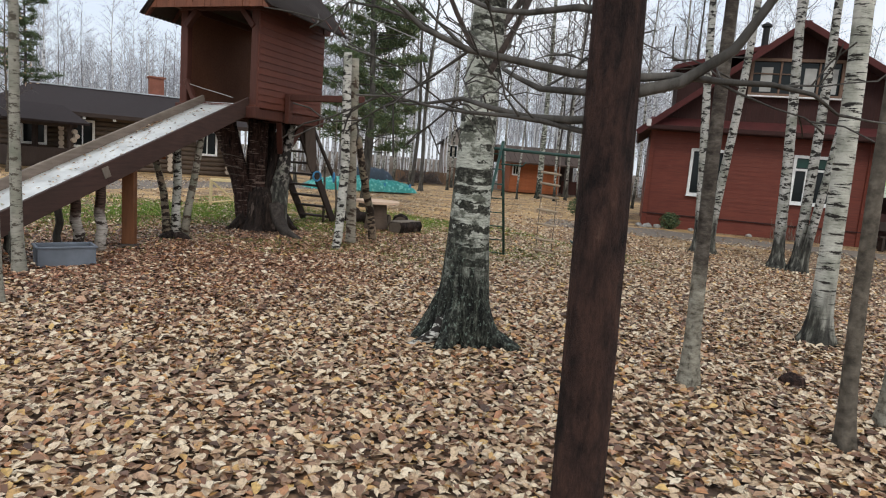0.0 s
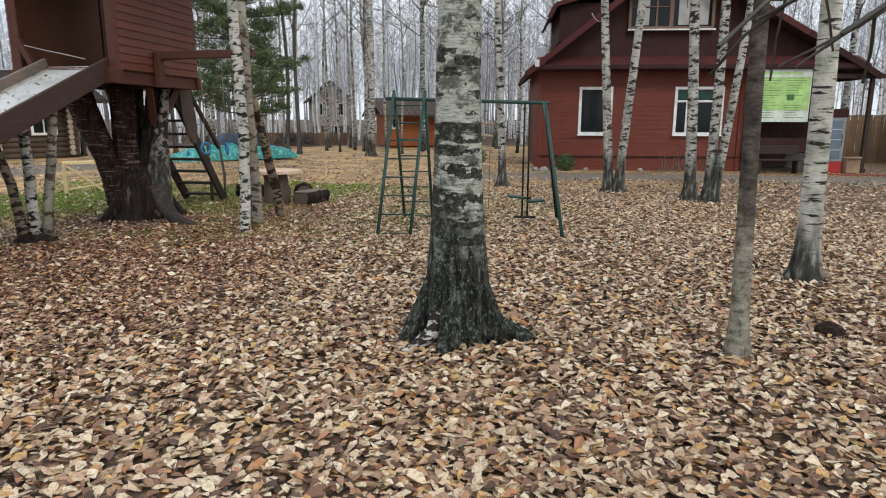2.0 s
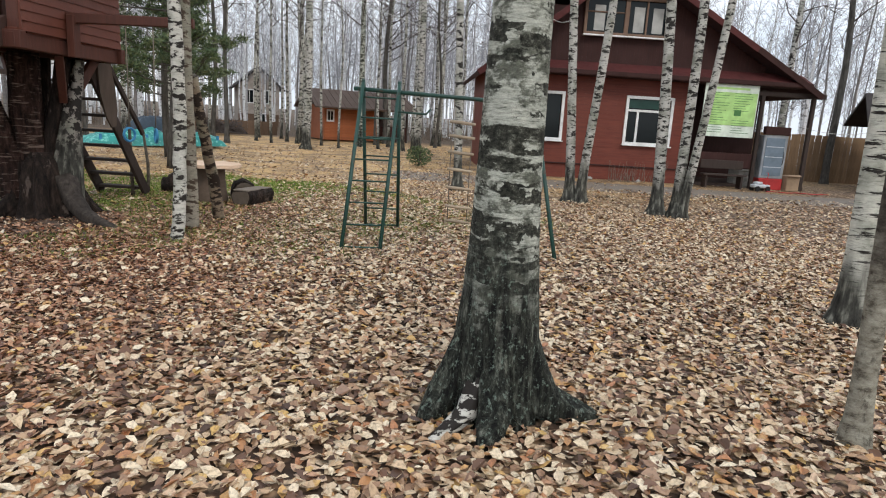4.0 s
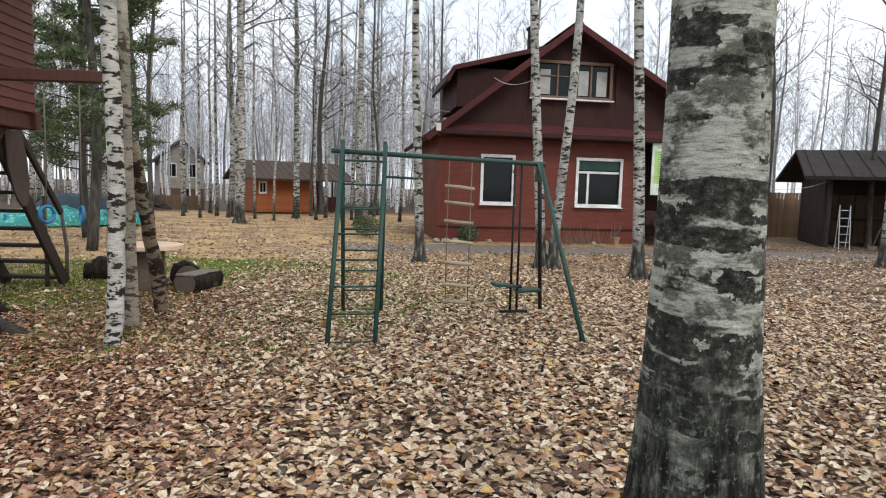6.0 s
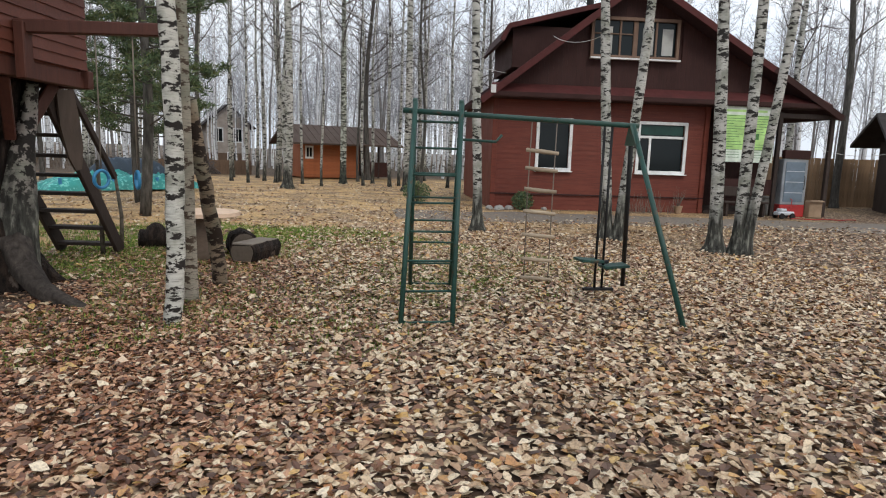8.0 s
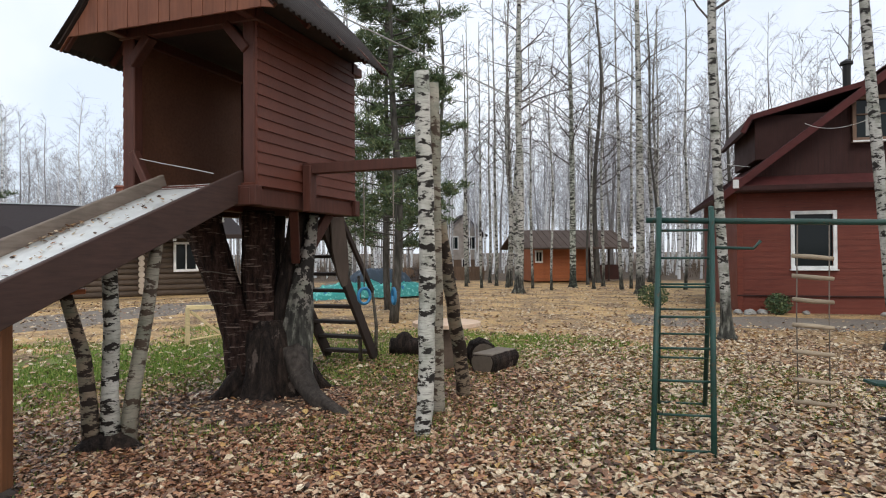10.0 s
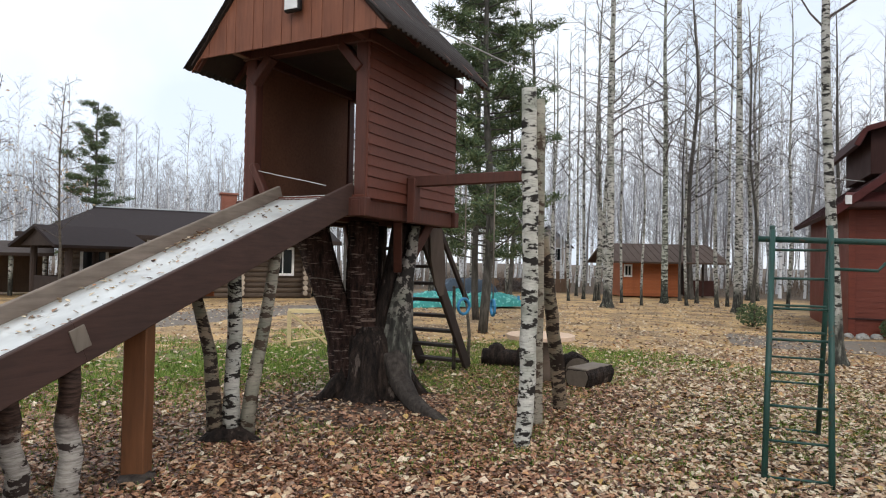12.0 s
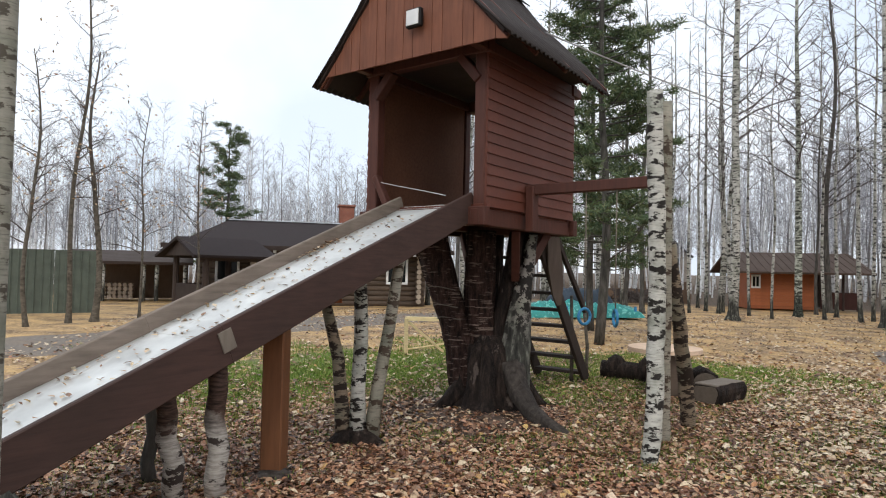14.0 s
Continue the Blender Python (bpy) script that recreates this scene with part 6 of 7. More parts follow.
def tree(name, label, x, y, h, r, mat, seed, lean=(0, 0), wob=0.25, start=0.4, count=26, length=1.8, foot=1.6, sides=16, kids=6, z=None, up=0.75, group="", depth=2):
    n = 14
    line = bend(-0.12, h, lean, wob, seed, n)
    # finer rings at the foot
    zs = [(line[0][0], line[0][1], -0.12), *[tuple(Vector(line[0]).lerp(Vector(line[1]), k)) for k in (0.13, 0.26, 0.45, 0.7)], *line[1:]]
    rad = []
    for p in zs:
        t = max(0.0, p[2]) / h
        rad.append(r * (1 + (foot - 1) * math.exp(-max(0.0, p[2]) / 0.17)) * (1 - 0.8 * t ** 1.15))
    def lob(a, i):
        k = math.exp(-max(0.0, zs[i][2]) / 0.22)
        return 1 + 0.16 * k * math.sin(4 * a + seed) + 0.05 * noise.noise((math.cos(a) * 1.5, math.sin(a) * 1.5, zs[i][2] * 1.3 + seed))
    th = thing(name, label, "tree", pose(x, y, gz(x, y) if z is None else z), group)
    part("trunk", tube(zs, rad, sides, True, lob), mat, th, "", True)
    if count:
        part("crown", crown_shape(line, 0, start, count, length, seed, kids, up, depth), TWIG, th, "bare twigs")
    return th


BL_ = "white birch with black bands and bare crown"
# big old birch in the middle of the yard, built with spreading roots
def big_birch():
    x, y = 2.87, 4.98
    th = thing("birch_tree", "thick old birch with dark cracked foot and spreading roots", "tree", pose(x, y, 0))
    zs = [-0.15, 0.0, 0.05, 0.12, 0.2, 0.32, 0.48, 0.7, 1.0, 1.4, 1.9, 2.5, 3.3, 4.5, 6.5, 9.0, 12.0, 14.5]
    rs = [0.27, 0.265, 0.26, 0.256, 0.25, 0.242, 0.23, 0.21, 0.188, 0.172, 0.160, 0.150, 0.14, 0.125, 0.10, 0.075, 0.04, 0.015]
    pts = [(0.05 * noise.noise((z * .4, 2, 0)) + 0.006 * z, 0.05 * noise.noise((z * .4, 8, 0)), z) for z in zs]

    def lob(a, i):
        k = math.exp(-max(0.0, zs[i]) / 0.3)
        root = 0.10 * math.sin(5 * a + 0.6) + 0.06 * math.sin(3 * a + 2.0) + 0.05 * math.sin(11 * a)
        fiss = 0.03 * math.sin(23 * a + 3 * noise.noise((a, zs[i] * 2, 0)))
        return 1 + k * (root + fiss) + 0.035 * noise.noise((math.cos(a) * 2, math.sin(a) * 2, zs[i] * 2.5))
    part("trunk", tube(pts, rs, 72, True, lob), BIRCH_OLD, th, "", True)
    rnd = random.Random(77)
    for a, ln, thick, mt in ((-1.05, 0.34, 1.05, BIRCH_OLD), (-2.4, 0.2, 0.85, BIRCH_OLD), (-2.9, 0.32, 0.55, BIRCH_POST), (2.6, 0.14, 0.95, BIRCH_OLD), (0.15, 0.16, 0.85, BIRCH_OLD), (1.2, 0.2, 0.9, BIRCH_OLD)):
        d = Vector((math.cos(a), math.sin(a), 0))
        s = Vector((-d.y, d.x, 0)) * rnd.uniform(-.08, .08)
        line = [d * 0.10 + Vector((0, 0, 0.62)), d * 0.155 + Vector((0, 0, 0.42)), d * 0.21 + Vector((0, 0, 0.25)), d * 0.29 + Vector((0, 0, 0.11)), d * (0.3 + ln * 0.4) + s + Vector((0, 0, 0.045)), d * (0.3 + ln * 0.75) + s * 1.6 + Vector((0, 0, 0.015)), d * (0.3 + ln) + s * 2 + Vector((0, 0, -0.05))]
        part("root", tube(line, [r * thick for r in (0.07, 0.095, 0.112, 0.108, 0.082, 0.055, 0.02)], 18, True, gnarled(a)), mt, th, "", True)
    part("crown", crown_shape(pts, 0, 0.62, 24, 2.6, 5, 6), TWIG, th, "bare twigs")


big_birch()
tree("pine_tree", "slim pine with bare brown flaking trunk", 1.16, 1.25, 12, 0.074, PINE_BARK, 3.0, (-0.02, 0.025), 0.05, 0.55, 16, 1.6, 1.3, 24)
tree("young_birch", "thin young birch with grey trunk", 4.15, 3.43, 9, 0.06, YOUNG_BARK, 4.0, (-0.012, 0.012), 0.1, 0.45, 20, 1.3, 1.7)
tree("birch_tree", BL_, 6.79, 4.04, 14, 0.11, BIRCH_DASH, 5.0, (-0.012, 0.03), 0.1, 0.4, 24, 1.9, 1.9)
tree("young_alder", "thin dark leaning sapling", 4.2, 2.2, 8, 0.05, GREY_BARK, 6.0, (-0.015, 0.03), 0.12, 0.4, 18, 1.2, 1.4)
tree("young_birch", "thin young birch at the yard edge", 4.95, 2.35, 9, 0.06, YOUNG_BARK, 7.0, (0.0, 0.0), 0.1, 0.45, 18, 1.3, 1.6)
tree("young_birch", "thin young birch with grey trunk beside the slide", -0.93, 8.47, 9, 0.062, BIRCH_CLEAN, 8.0, (-0.01, 0.0), 0.12, 0.5, 18, 1.2, 1.3)
edge_birch = tree("young_birch", "thin young birch with grey trunk before the slide", -0.94, 6.95, 9, 0.05, BIRCH_CLEAN, 8.6, (-0.012, 0.0), 0.12, 0.5, 18, 1.2, 1.3)

# birches before the house
tree("birch_tree", BL_, 11.85, 13.62, 15, 0.105, BIRCH, 9.0, (-0.022, 0.028), 0.15, 0.42, 26, 2.2, 2.2)
tree("birch_tree", BL_, 13.28, 11.25, 15, 0.115, BIRCH, 10.0, (-0.034, 0.058), 0.15, 0.45, 24, 2.0, 2.1)
tree("birch_tree", BL_, 13.38, 11.05, 15, 0.11, BIRCH, 11.0, (0.023, -0.05), 0.2, 0.45, 24, 2.0, 2.1)
tree("birch_tree", BL_, 13.17, 8.99, 15, 0.12, BIRCH, 12.0, (-0.018, 0.045), 0.15, 0.45, 24, 2.0, 2.1)
tree("birch_tree", BL_, 13.3, 8.62, 15, 0.11, BIRCH, 13.0, (0.0, 0.0), 0.15, 0.45, 24, 2.0, 2.1)
tree("birch_tree", BL_, 13.29, 8.52, 14, 0.09, BIRCH, 13.5, (0.024, -0.09), 0.15, 0.45, 20, 1.8, 2.1)
tree("birch_tree", BL_, 21.4, 4.5, 15, 0.16, BIRCH, 14.0, (0.0, 0.0), 0.3, 0.4, 24, 2.0, 1.6)
tree("birch_tree", BL_, 21.0, 5.3, 15, 0.12, BIRCH, 14.6, (0.03, 0.01), 0.3, 0.4, 24, 2.0, 1.6)
tree("birch_tree", "tall white birch at the far side of the lawn", 16.73, 27.6, 19, 0.19, BIRCH, 15.0, (0.004, 0), 0.3, 0.36, 34, 3.2, 1.7)
tree("birch_tree", "stout white birch at the edge of the lawn", 21.0, 24.8, 18, 0.18, BIRCH, 15.6, (0.004, 0.0), 0.3, 0.4, 28, 2.6, 1.6)
tree("birch_tree", "tall birch with blackened lower trunk", 21.33, 29.5, 18, 0.16, BIRCH_OLD, 16.0, (0.0, 0.004), 0.3, 0.33, 34, 3.2, 1.5)
tree("alder_tree", "dark-barked tree with wide bare crown", 25.3, 32.1, 17, 0.15, DARK_BARK, 17.0, (0.004, 0.004), 0.35, 0.3, 34, 3.2, 1.5)
for i, (x, y, r, h) in enumerate(((14.6, 30.9, .1, 15), (18.6, 31.2, .09, 14), (19.3, 32.0, .12, 16), (23.6, 31.0, .07, 12), (28.4, 31.2, .13, 16), (29.2, 31.6, .12, 16), (27.0, 29.6, .09, 14), (13.2, 33.8, .12, 15), (11.6, 35.2, .13, 16), (9.6, 34.0, .1, 15), (8.0, 31.4, .09, 14), (7.2, 33.5, .11, 15), (16.2, 35.5, .12, 16), (12.9, 38.0, .13, 16), (17.8, 42.0, .13, 17), (30.8, 27.8, .12, 15), (27.8, 26.0, .11, 15), (31.0, 22.0, .14, 17), (6.2, 30.2, .08, 13), (5.6, 34.0, .1, 14))):
    tree("birch_tree" if i % 3 else "alder_tree", BL_ if i % 3 else "dark-barked bare tree at the wood's edge", x, y, h, r, BIRCH if i % 3 else DARK_BARK, 20.0 + i, (random.uniform(-.02, .02), random.uniform(-.02, .02)), 0.35, 0.34, 24, 2.3, 1.5, 10, 5, group="trees at the edge of the lawn")
for i, (x, y, r, h) in enumerate(((19.2, 29.9, .07, 13), (19.3, 28.6, .06, 12), (21.5, 28.2, .07, 13), (23.1, 29.3, .08, 14), (22.3, 27.2, .09, 15), (23.3, 27.6, .08, 14), (18.9, 32.6, .09, 15), (17.2, 31.3, .07, 13), (19.2, 36.0, .09, 14), (16.0, 35.5, .08, 14), (15.9, 37.8, .1, 15), (16.0, 39.9, .08, 14), (13.3, 35.6, .07, 13), (17.9, 29.3, .1, 15), (17.4, 33.1, .08, 14), (20.3, 35.4, .08, 14), (28.4, 30.6, .09, 15), (24.8, 25.7, .08, 14), (14.8, 31.1, .09, 14))):
    tree("birch_tree", "slender white birch at the wood's edge", x, y, h, r, BIRCH, 90.0 + i, (random.uniform(-.015, .015), random.uniform(-.015, .015)), 0.25, 0.42, 18, 1.7, 1.4, 8, 4, group="trees at the edge of the lawn")
for i, (x, y, r, h) in enumerate(((26.5, 4.6, .13, 15), (27.4, 2.9, .12, 15), (29.5, 6.2, .11, 15), (29.6, 11.8, .15, 17), (31.4, 10.2, .16, 17), (33.0, 5.0, .13, 16), (24.0, -1.0, .12, 15), (22.0, 1.2, .11, 14), (28.0, -2.0, .12, 15))):
    tree("birch_tree" if i % 2 else "alder_tree", BL_ if i % 2 else "dark-barked bare tree behind the house", x, y, h, r, BIRCH if i % 2 else DARK_BARK, 50.0 + i, (random.uniform(-.03, .03), random.uniform(-.03, .03)), 0.4, 0.3, 24, 2.4, 1.5, 10, 5, group="trees by the house")
for i, (x, y, r, h) in enumerate(((-5.9, 23.8, .07, 10.5), (-5.4, 24.2, .09, 7.5), (-4.6, 25.6, .04, 6.5), (-6.5, 22.8, .06, 7), (-3.4, 27.6, .045, 7))):
    sap = tree("young_alder", "dark sapling with a few last leaves", x, y, h, r, GREY_BARK, 70.0 + i, (random.uniform(-.03, .03), 0.01), 0.3, 0.3, 30, 1.2, 1.4, 10, 6, group="saplings by the fence")
    rs_ = random.Random(i)
    part("last_leaves", join(leaf_cards(90, (1.1, 1.1, h * 0.3), 0.05, rs_, (0, 0, h * 0.68)), leaf_cards(50, (0.9, 0.9, h * 0.12), 0.05, rs_, (0.2, 0, h * 0.5))), LEAF, sap, "sparse yellow-brown leaves")


def pine(x, y, h, r, seed, label, low=0.16, reach=2.1):
    """A pine: trunk, spreading boughs, flat sprays of needles with gaps between."""
    rnd = random.Random(seed)
    th = thing("pine_tree", label, "tree", pose(x, y, gz(x, y)))
    line = bend(-0.1, h, (0.0, 0.0), 0.25, seed, 12)
    part("trunk", tube(line, [r * (1 - 0.85 * i / 12) for i in range(13)], 12, True), DARK_BARK, th, "", True)
    limbs, v, f = [], [], []
    count = int(h * 6.3)
    for i in range(count):
        t = low + (0.985 - low) * (i + rnd.random()) / count
        k = t * 12
        j = min(11, int(k))
        at = Vector(line[j]).lerp(Vector(line[j + 1]), k - j)
        a = rnd.uniform(0, 6.283)
        ln = (reach * (1.05 - t) ** 0.6 + 0.3) * rnd.uniform(0.5, 1.15)
        d = Vector((math.cos(a), math.sin(a), rnd.uniform(-0.12, 0.3))).normalized()
        side = Vector((-d.y, d.x, 0)).normalized()
        tip = at + d * ln + Vector((0, 0, 0.12 * ln))
        limbs.append(tube([at, at + d * ln * .5, tip], [0.024, 0.015, 0.005], 4, False))
        for _ in range(int(3 + ln * 5)):
            w = rnd.uniform(0.35, 1.0)
            c = at.lerp(tip, w) + side * rnd.gauss(0, 0.22 * ln * 0.6) + Vector((0, 0, rnd.gauss(0.05, .07)))
            limbs.append(tube([at.lerp(tip, w * 0.85), c], [0.007, 0.003], 3, False))
            for _ in range(40):
                p = c + Vector((rnd.gauss(0, .075), rnd.gauss(0, .075), rnd.gauss(0, .045)))
                q = Vector((rnd.gauss(0, 1), rnd.gauss(0, 1), rnd.gauss(0.5, .7))).normalized() * rnd.uniform(.11, .2)
                s = q.cross(Vector((rnd.gauss(0, 1), rnd.gauss(0, 1), rnd.gauss(0, 1)))).normalized() * 0.016
                o = len(v)
                v += [tuple(p - s), tuple(p + s), tuple(p + q)]
                f.append((o, o + 1, o + 2))
    part("bough_mass", join(*limbs), DARK_BARK, th)
    part("needles", (v, f), NEEDLES, th, "dark green needles")


pine(7.0, 19.0, 12, 0.12, 5, "dark green pine behind the treehouse")
pine(8.4, 22.5, 11, 0.11, 6, "dark green pine beside the other pine")
pine(-4.0, 39.5, 9, 0.12, 9, "pine among bare trees behind the log house")


# ---- far woods, one mass of bare trees ----
def far_tree(seed):
    rnd = random.Random(seed)
    h = rnd.uniform(11, 16)
    line = bend(-0.1, h, (rnd.uniform(-.02, .02), rnd.uniform(-.02, .02)), 0.5, seed, 6)
    r = rnd.uniform(0.06, 0.13)
    trunk = tube(line, [r * (1 - 0.85 * i / 6) for i in range(7)], 5, False)
    tw = []
    for i in range(27):
        t = 0.26 + 0.73 * (i + rnd.random()) / 27
        k = t * 6
        j = min(5, int(k))
        at = Vector(line[j]).lerp(Vector(line[j + 1]), k - j)
        a = rnd.uniform(0, 6.283)
        ln = 2.4 * (1.15 - t) * rnd.uniform(0.6, 1.3) + 0.3
        d = Vector((math.cos(a), math.sin(a), rnd.uniform(0.6, 1.8))).normalized()
        tip = at + d * ln + Vector((0, 0, 0.1))
        tw.append(tube([at, tip], [0.016, 0.004], 3, False))
        for _ in range(8):
            b = at + d * ln * rnd.uniform(.2, 1)
            e = (d * 0.6 + Vector((rnd.gauss(0, .6), rnd.gauss(0, .6), rnd.gauss(.15, .5)))).normalized() * rnd.uniform(.3, 1.0)
            w = e.cross(Vector((rnd.gauss(0, 1), rnd.gauss(0, 1), rnd.gauss(0, 1)))).normalized() * 0.009
            tw.append(([tuple(b - w), tuple(b + w), tuple(b + e + w * 0.4), tuple(b + e - w * 0.4)], [(0, 1, 2, 3)]))
    return trunk, join(*tw)


def build_woods():
    rnd = random.Random(99)
    kinds = [far_tree(200 + i) for i in range(9)]
    arr = [[(np.array(s[0]), np.array(s[1] if all(len(q) == 4 for q in s[1]) else [q for q in s[1] if len(q) == 4])) for s in k] for k in kinds]
    acc = [[[], [], 0], [[], [], 0]]
    made = 0
    while made < 1250:
        a = radians(rnd.uniform(-48, 125))
        d = 37 + 48 * rnd.random() ** 1.15
        x, y = 3 + d * math.sin(a), 6 + d * math.cos(a)
        deg = math.degrees(a)
        if deg > 52 and rnd.random() < 0.5:
            continue
        if deg < 8:
            d += 9
            x, y = 3 + d * math.sin(a), 6 + d * math.cos(a)
        if (17 < x < 32 and 30 < y < 41) or (18 < x < 28 and 40 < y < 50) or (-12 < x < 9 and y < 43) or (14 < x < 33 and y < 26 and x < 30):
            continue
        made += 1
        k = arr[rnd.randrange(len(arr))]
        s, c = rnd.uniform(0.85, 1.15), rnd.uniform(0, 6.283)
        if deg < 8:
            s *= 0.8
        rot = np.array([[math.cos(c), -math.sin(c), 0], [math.sin(c), math.cos(c), 0], [0, 0, 1]]) * s
        for q in (0, 1):
            v, f = k[q]
            acc[q][0].append(v @ rot.T + np.array([x, y, 0]))
            acc[q][1].append(f + acc[q][2])
            acc[q][2] += len(v)
    woods = thing("woods", "dense far wood of bare birches and alders", "woods", kind="stuff")
    # Both materials have the haze of distance in their colour.
    for q, nm, mt in ((0, "trunks", HAZED_BARK), (1, "twigs", HAZED_TWIG)):
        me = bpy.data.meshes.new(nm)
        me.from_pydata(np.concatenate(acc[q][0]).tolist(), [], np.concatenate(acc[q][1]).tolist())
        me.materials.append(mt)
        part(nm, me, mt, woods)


build_woods()


def undergrowth():
    """Low bare shrubs along the foot of the far wood."""
    rng = np.random.default_rng(17)
    v, f = [], []
    made = 0
    while made < 2600:
        a = radians(rng.uniform(-48, 100))
        d = 42 + 40 * rng.random()
        x, y = 3 + d * math.sin(a), 6 + d * math.cos(a)
        if (17 < x < 32 and 30 < y < 41) or (18 < x < 42 and 40 < y < 62) or (-14 < x < 12 and y < 46) or (14 < x < 33 and y < 30):
            continue
        made += 1
        for _ in range(7):
            px, py, h = x + rng.normal(0, 0.35), y + rng.normal(0, 0.35), rng.uniform(0.35, 1.25)
            ex, ey = px + rng.normal(0, 0.22), py + rng.normal(0, 0.22)
            o = len(v)
            for k in range(3):
                v.append((px + 0.022 * math.cos(k * 2.1), py + 0.022 * math.sin(k * 2.1), -0.6))
            v.append((ex, ey, h))
            f += [(o, o + 1, o + 3), (o + 1, o + 2, o + 3), (o + 2, o, o + 3)]
    return v, f


solid("undergrowth", undergrowth(), BRUSH, "low bare brown shrubs along the wood edge", "shrubs", kind="stuff")

# ---- overhead cable and loose lines ----
def sag(a, b, drop, n=24):
    a, b = Vector(a), Vector(b)
    return [a.lerp(b, i / n) - Vector((0, 0, drop * 4 * (i / n) * (1 - i / n))) for i in range(n + 1)]


ins = HM @ Vector((-1.2, -0.75, 4.2))
roof_pt = TM @ Vector((-0.2, 1.7, 4.74))
solid("overhead_cable", tube(sag(roof_pt, ins, 0.4), [0.011] * 25, 5), PALE_CABLE, "thin grey cable from treehouse to house", "cable", smooth=True)
solid("clothes_line", tube(sag(HM @ Vector((9.6, -0.5, 2.2)), SM @ Vector((0.1, 0.0, 2.0)), 0.25), [0.008] * 25, 5), ROPE, "sagging white line between porch and shed", "line", smooth=True)

gable_pt = HM @ Vector((0.2, -0.8, 5.35))
solid("string_line", tube(sag((13.22, 11.45, 4.1), gable_pt, 0.2), [0.007] * 25, 5), ROPE, "pale line from a birch to the gable", "line", smooth=True)
hose_pts = [HM @ Vector((8.0 + 0.13 * i, -1.5 + 0.12 * math.sin(i * 0.9), 0.02)) for i in range(18)]
solid("garden_hose", tube(hose_pts, [0.015] * 18, 6), RED_PAINT, "thin red hose lying before the porch", "hose", smooth=True)

# dead lower branches of the near pine
dead = thing("pine_branches", "dark dead branches of the near pine", "branches", pose(1.15, 1.27, 0))
rb = random.Random(31)
for z, a, ln, r, rise in ((1.80, 142, 0.85, 0.012, 0.04), (1.86, 132, 0.8, 0.011, 0.1), (1.90, 150, 0.95, 0.013, 0.05), (1.76, 125, 0.7, 0.009, -0.02), (1.86, -38, 1.0, 0.017, 0.35), (1.9, -30, 0.9, 0.011, 0.1), (2.05, 135, 1.0, 0.012, 0.15), (2.1, -50, 1.0, 0.011, 0.1), (2.2, 118, 0.9, 0.01, 0.1), (2.35, -10, 1.1, 0.01, 0.1)):
    out = []
    branch(rb, (0, 0, z), (math.cos(radians(a)), math.sin(radians(a)), rise), ln, r, 2, out, 6, 5, -0.06)
    part("branch", join(*out), DARK_BARK, dead, "", True)


# ---- grass and the leaf carpet ----
def grass_tufts():
    rng = np.random.default_rng(4)
    v, f = [], []
    spots = []
    while len(spots) < 105000:
        x, y = rng.uniform(-6, 9.5), rng.uniform(8.2, 22.0)
        g = noise.noise((x * 0.45, y * 0.45, 1.0)) * 0.8 + noise.noise((x * 1.7, y * 1.7, 4.0)) * 0.35
        d = abs(x - 2.4) * 0.125 + abs(y - 14.2) * 0.155
        side = (0.42 + 0.7 * g) * smoothstep(3.2, 4.6, x) * (1 - smoothstep(12.5, 16, y)) * smoothstep(8.0, 9.6, y)
        if math.hypot(x - 2.45, y - 12.35) < 1.1 + 0.3 * noise.noise((x * 2, y * 2, 3)) or rng.random() > max(0.0, (1.05 - d + g) if y > 9.8 else 0.0, side):
            continue
        spots.append((x, y))
    for x, y in spots:
        h, a, b = rng.uniform(0.025, 0.075), rng.uniform(0, 6.28), rng.uniform(0.0, 0.05)
        z = gz(x, y) - 0.005
        cx, sx = math.cos(a) * 0.008, math.sin(a) * 0.008
        o = len(v)
        v += [(x - cx, y - sx, z), (x + cx, y + sx, z), (x - sx * 8 * b / .05, y + cx * 8 * b / .05, z + h)]
        f.append((o, o + 1, o + 2))
    return v, f


solid("grass", grass_tufts(), GRASS, "short green autumn grass round the treehouse", "grass", kind="stuff")


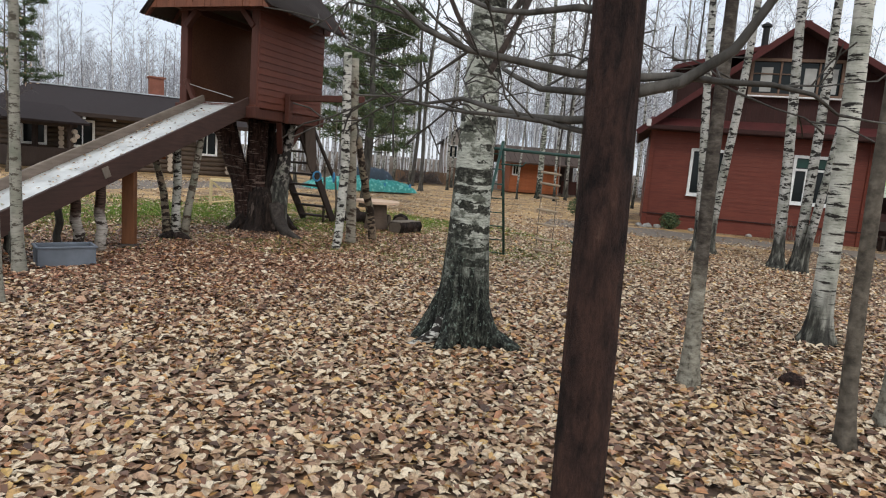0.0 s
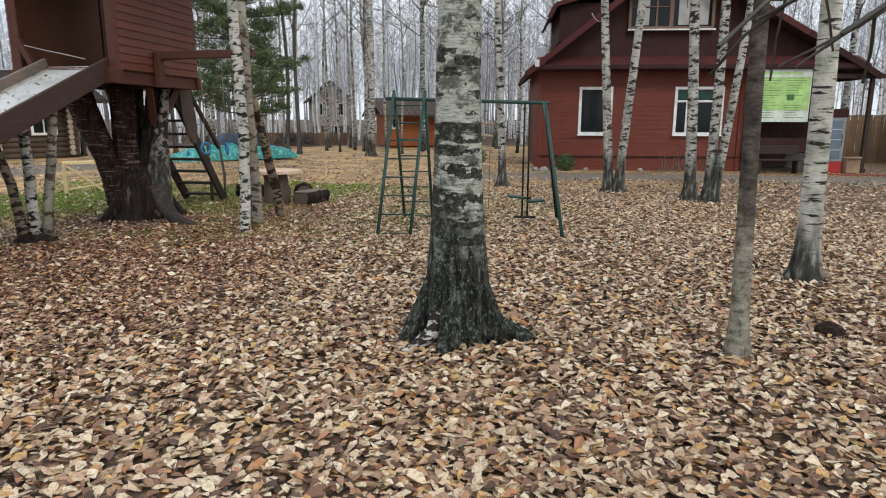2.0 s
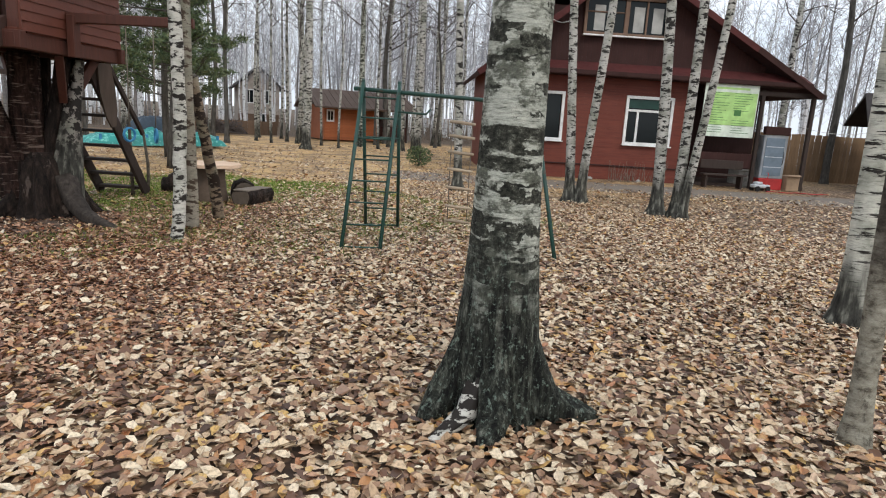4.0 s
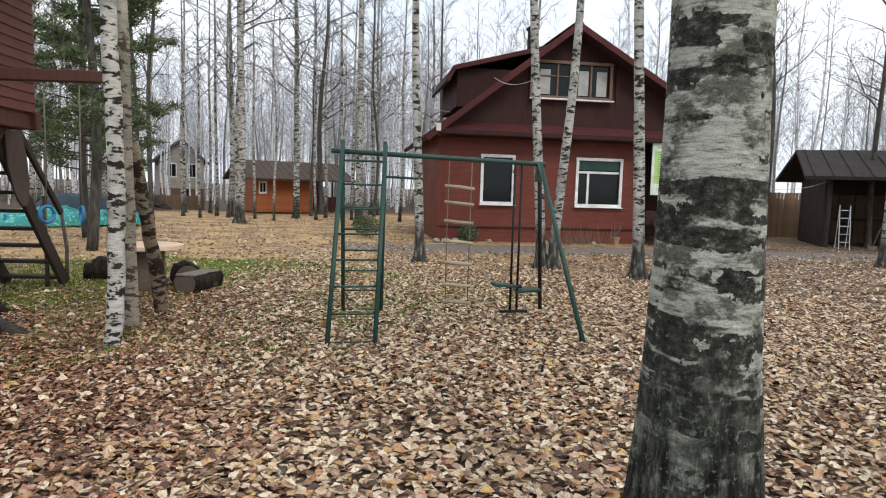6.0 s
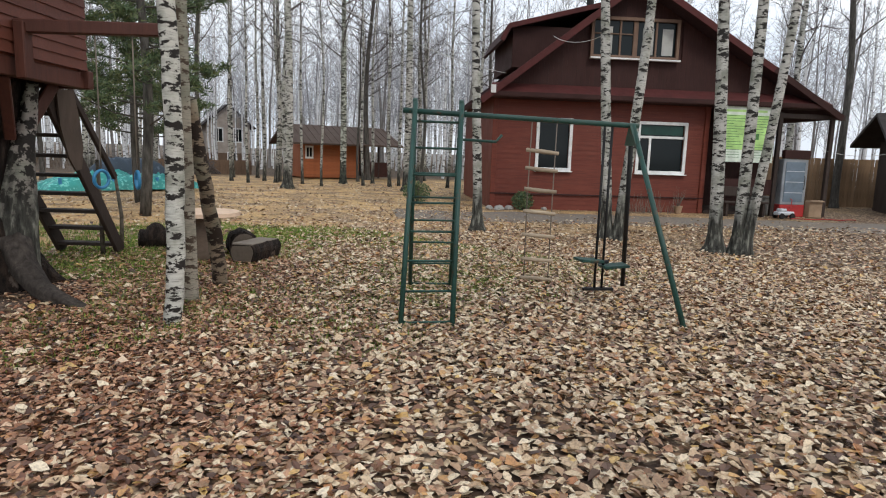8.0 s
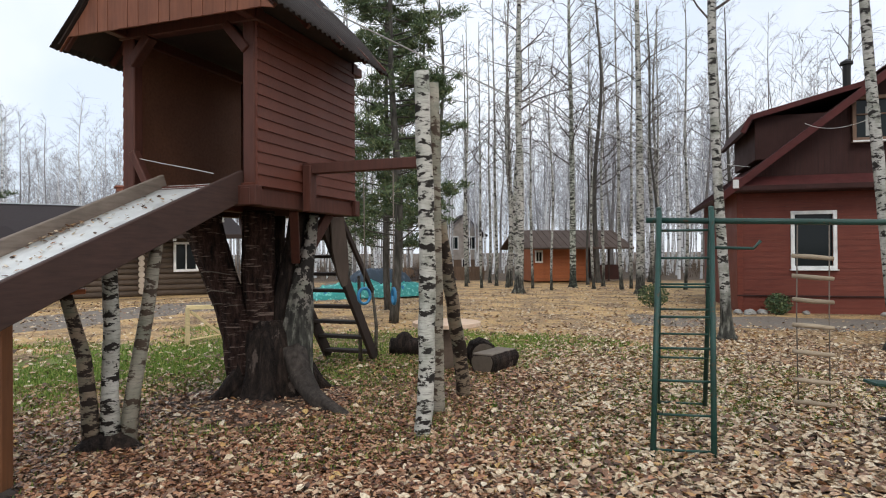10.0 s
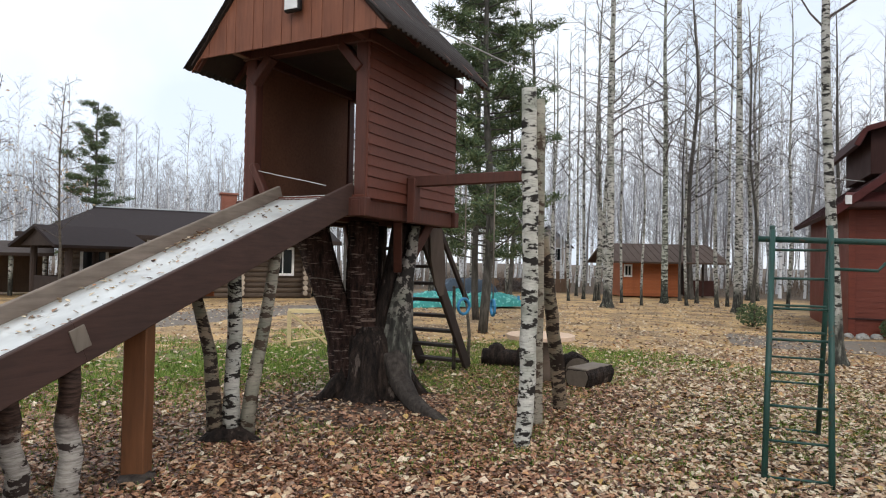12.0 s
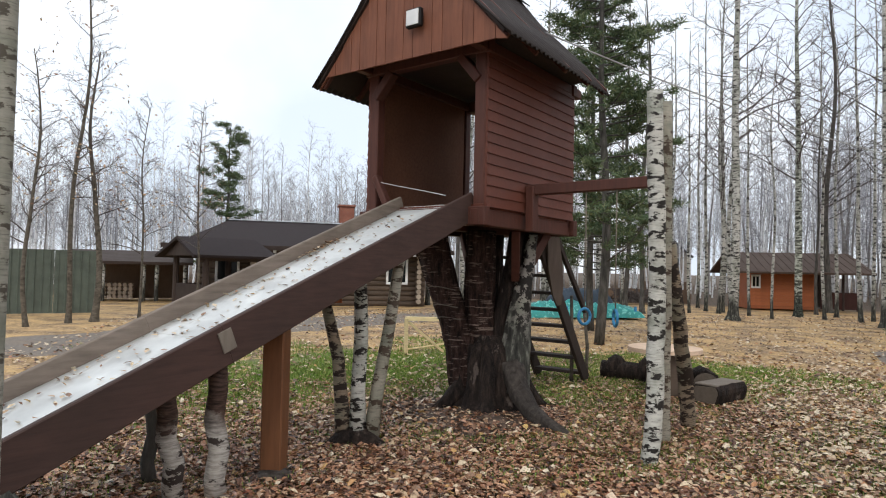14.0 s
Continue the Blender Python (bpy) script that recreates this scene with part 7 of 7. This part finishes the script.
def leaf_field(n, area, keep, size, seed, lift=0.012):
    """Fallen leaves: curled six-cornered blades lying at all angles on the ground."""
    rng = np.random.default_rng(seed)
    shape = np.array([(0, -1.15, 0.05), (0.72, -0.3, 0.3), (0.52, 0.5, 0.2), (0, 1.15, 0.0), (-0.52, 0.5, 0.2), (-0.72, -0.3, 0.3)])
    x = rng.uniform(area[0], area[1], n * 3)
    y = rng.uniform(area[2], area[3], n * 3)
    ok = np.array([keep(a, b) for a, b in zip(x, y)]) > rng.random(n * 3)
    x, y = x[ok][:n], y[ok][:n]
    m = len(x)
    a, tx, ty = rng.uniform(0, 6.283, m), rng.normal(0, 0.26, m), rng.normal(0, 0.26, m)
    s = size * rng.uniform(0.55, 1.3, m)
    curl = rng.uniform(-1.2, 2.2, m)
    z = np.array([gz(p, q) for p, q in zip(x, y)]) + lift + rng.uniform(0, 0.03, m)
    P = np.repeat(shape[None], m, 0) * s[:, None, None]
    P[:, :, 2] *= curl[:, None]
    ca, sa = np.cos(a)[:, None], np.sin(a)[:, None]
    X, Y = P[:, :, 0] * ca - P[:, :, 1] * sa, P[:, :, 0] * sa + P[:, :, 1] * ca
    Z = P[:, :, 2] + X * tx[:, None] + Y * ty[:, None]
    V = np.stack([X + x[:, None], Y + y[:, None], Z + z[:, None]], 2).reshape(-1, 3)
    base = (np.arange(m) * 6)[:, None]
    F = np.concatenate([base + np.array([0, 1, 2, 3]), base + np.array([0, 3, 4, 5])])
    return V.tolist(), F.tolist()


def russet(x, y):
    return smoothstep(5.6, 8.6, y + 0.9 * noise.noise((x * 0.6, y * 0.6, 21)) - 1.2 * max(0.0, x - 1.9))


def russet_keep(x, y):
    k = russet(x, y) * (0.8 + 0.4 * noise.noise((x * 0.8, y * 0.8, 9))) * (1 - 0.8 * smoothstep(10.8, 13.2, y - 0.1 * x))
    return 0.3 * k if math.hypot(x - 2.25, y - 11.95) < 0.85 + 0.3 * noise.noise((x * 2, y * 2, 3)) else k


def near_keep(x, y):
    if (x - 2.87) ** 2 + (y - 4.98) ** 2 < 0.1:
        return 0
    k = 1.0 - 0.72 * smoothstep(8.5, 13.5, y - 0.15 * x)
    k *= 1 - 0.75 * smoothstep(3.5, 8, math.hypot(x - 2.5, y - 6) - 3.5)
    if math.hypot(x - 2.3, y - 12.1) < 0.95:
        k *= 0.4
    k *= 0.22 + 0.78 * smoothstep(0.35, 1.0, abs(x - 1.8) * 0.15 + abs(y - 14.6) * 0.17 - 0.5 * noise.noise((x * 0.45, y * 0.45, 1.0)))
    return k * (0.75 + 0.35 * noise.noise((x * 0.7, y * 0.7, 11))) * (1 - 0.8 * russet(x, y))


def far_keep(x, y):
    p = HM.inverted() @ Vector((x, y, 0))
    if p.y > -0.6 and -2 < p.x < 11:
        return 0
    k = (0.7 + 0.5 * noise.noise((x * 0.3, y * 0.3, 5))) * (1 - 0.7 * smoothstep(13, 20, y))
    if -3.9 < p.y + 0.25 * noise.noise((x, y, 2)) < -0.6 and p.x > -2:
        k *= 0.07
    return k


solid("fallen_leaves", leaf_field(163000, (-7, 13, -0.4, 15.5), near_keep, 0.029, 7), LEAF, "thick carpet of brown and pale fallen leaves", "leaves", kind="stuff")
solid("russet_leaves", leaf_field(88000, (-4, 6, 5.2, 14.5), russet_keep, 0.0215, 12), RED_LEAF, "small russet fallen leaves round the slide", "leaves", kind="stuff")
solid("scattered_leaves", leaf_field(42000, (-5, 26, 2, 30), far_keep, 0.037, 8), LEAF, "brown fallen leaves scattered over turf", "leaves", kind="stuff")
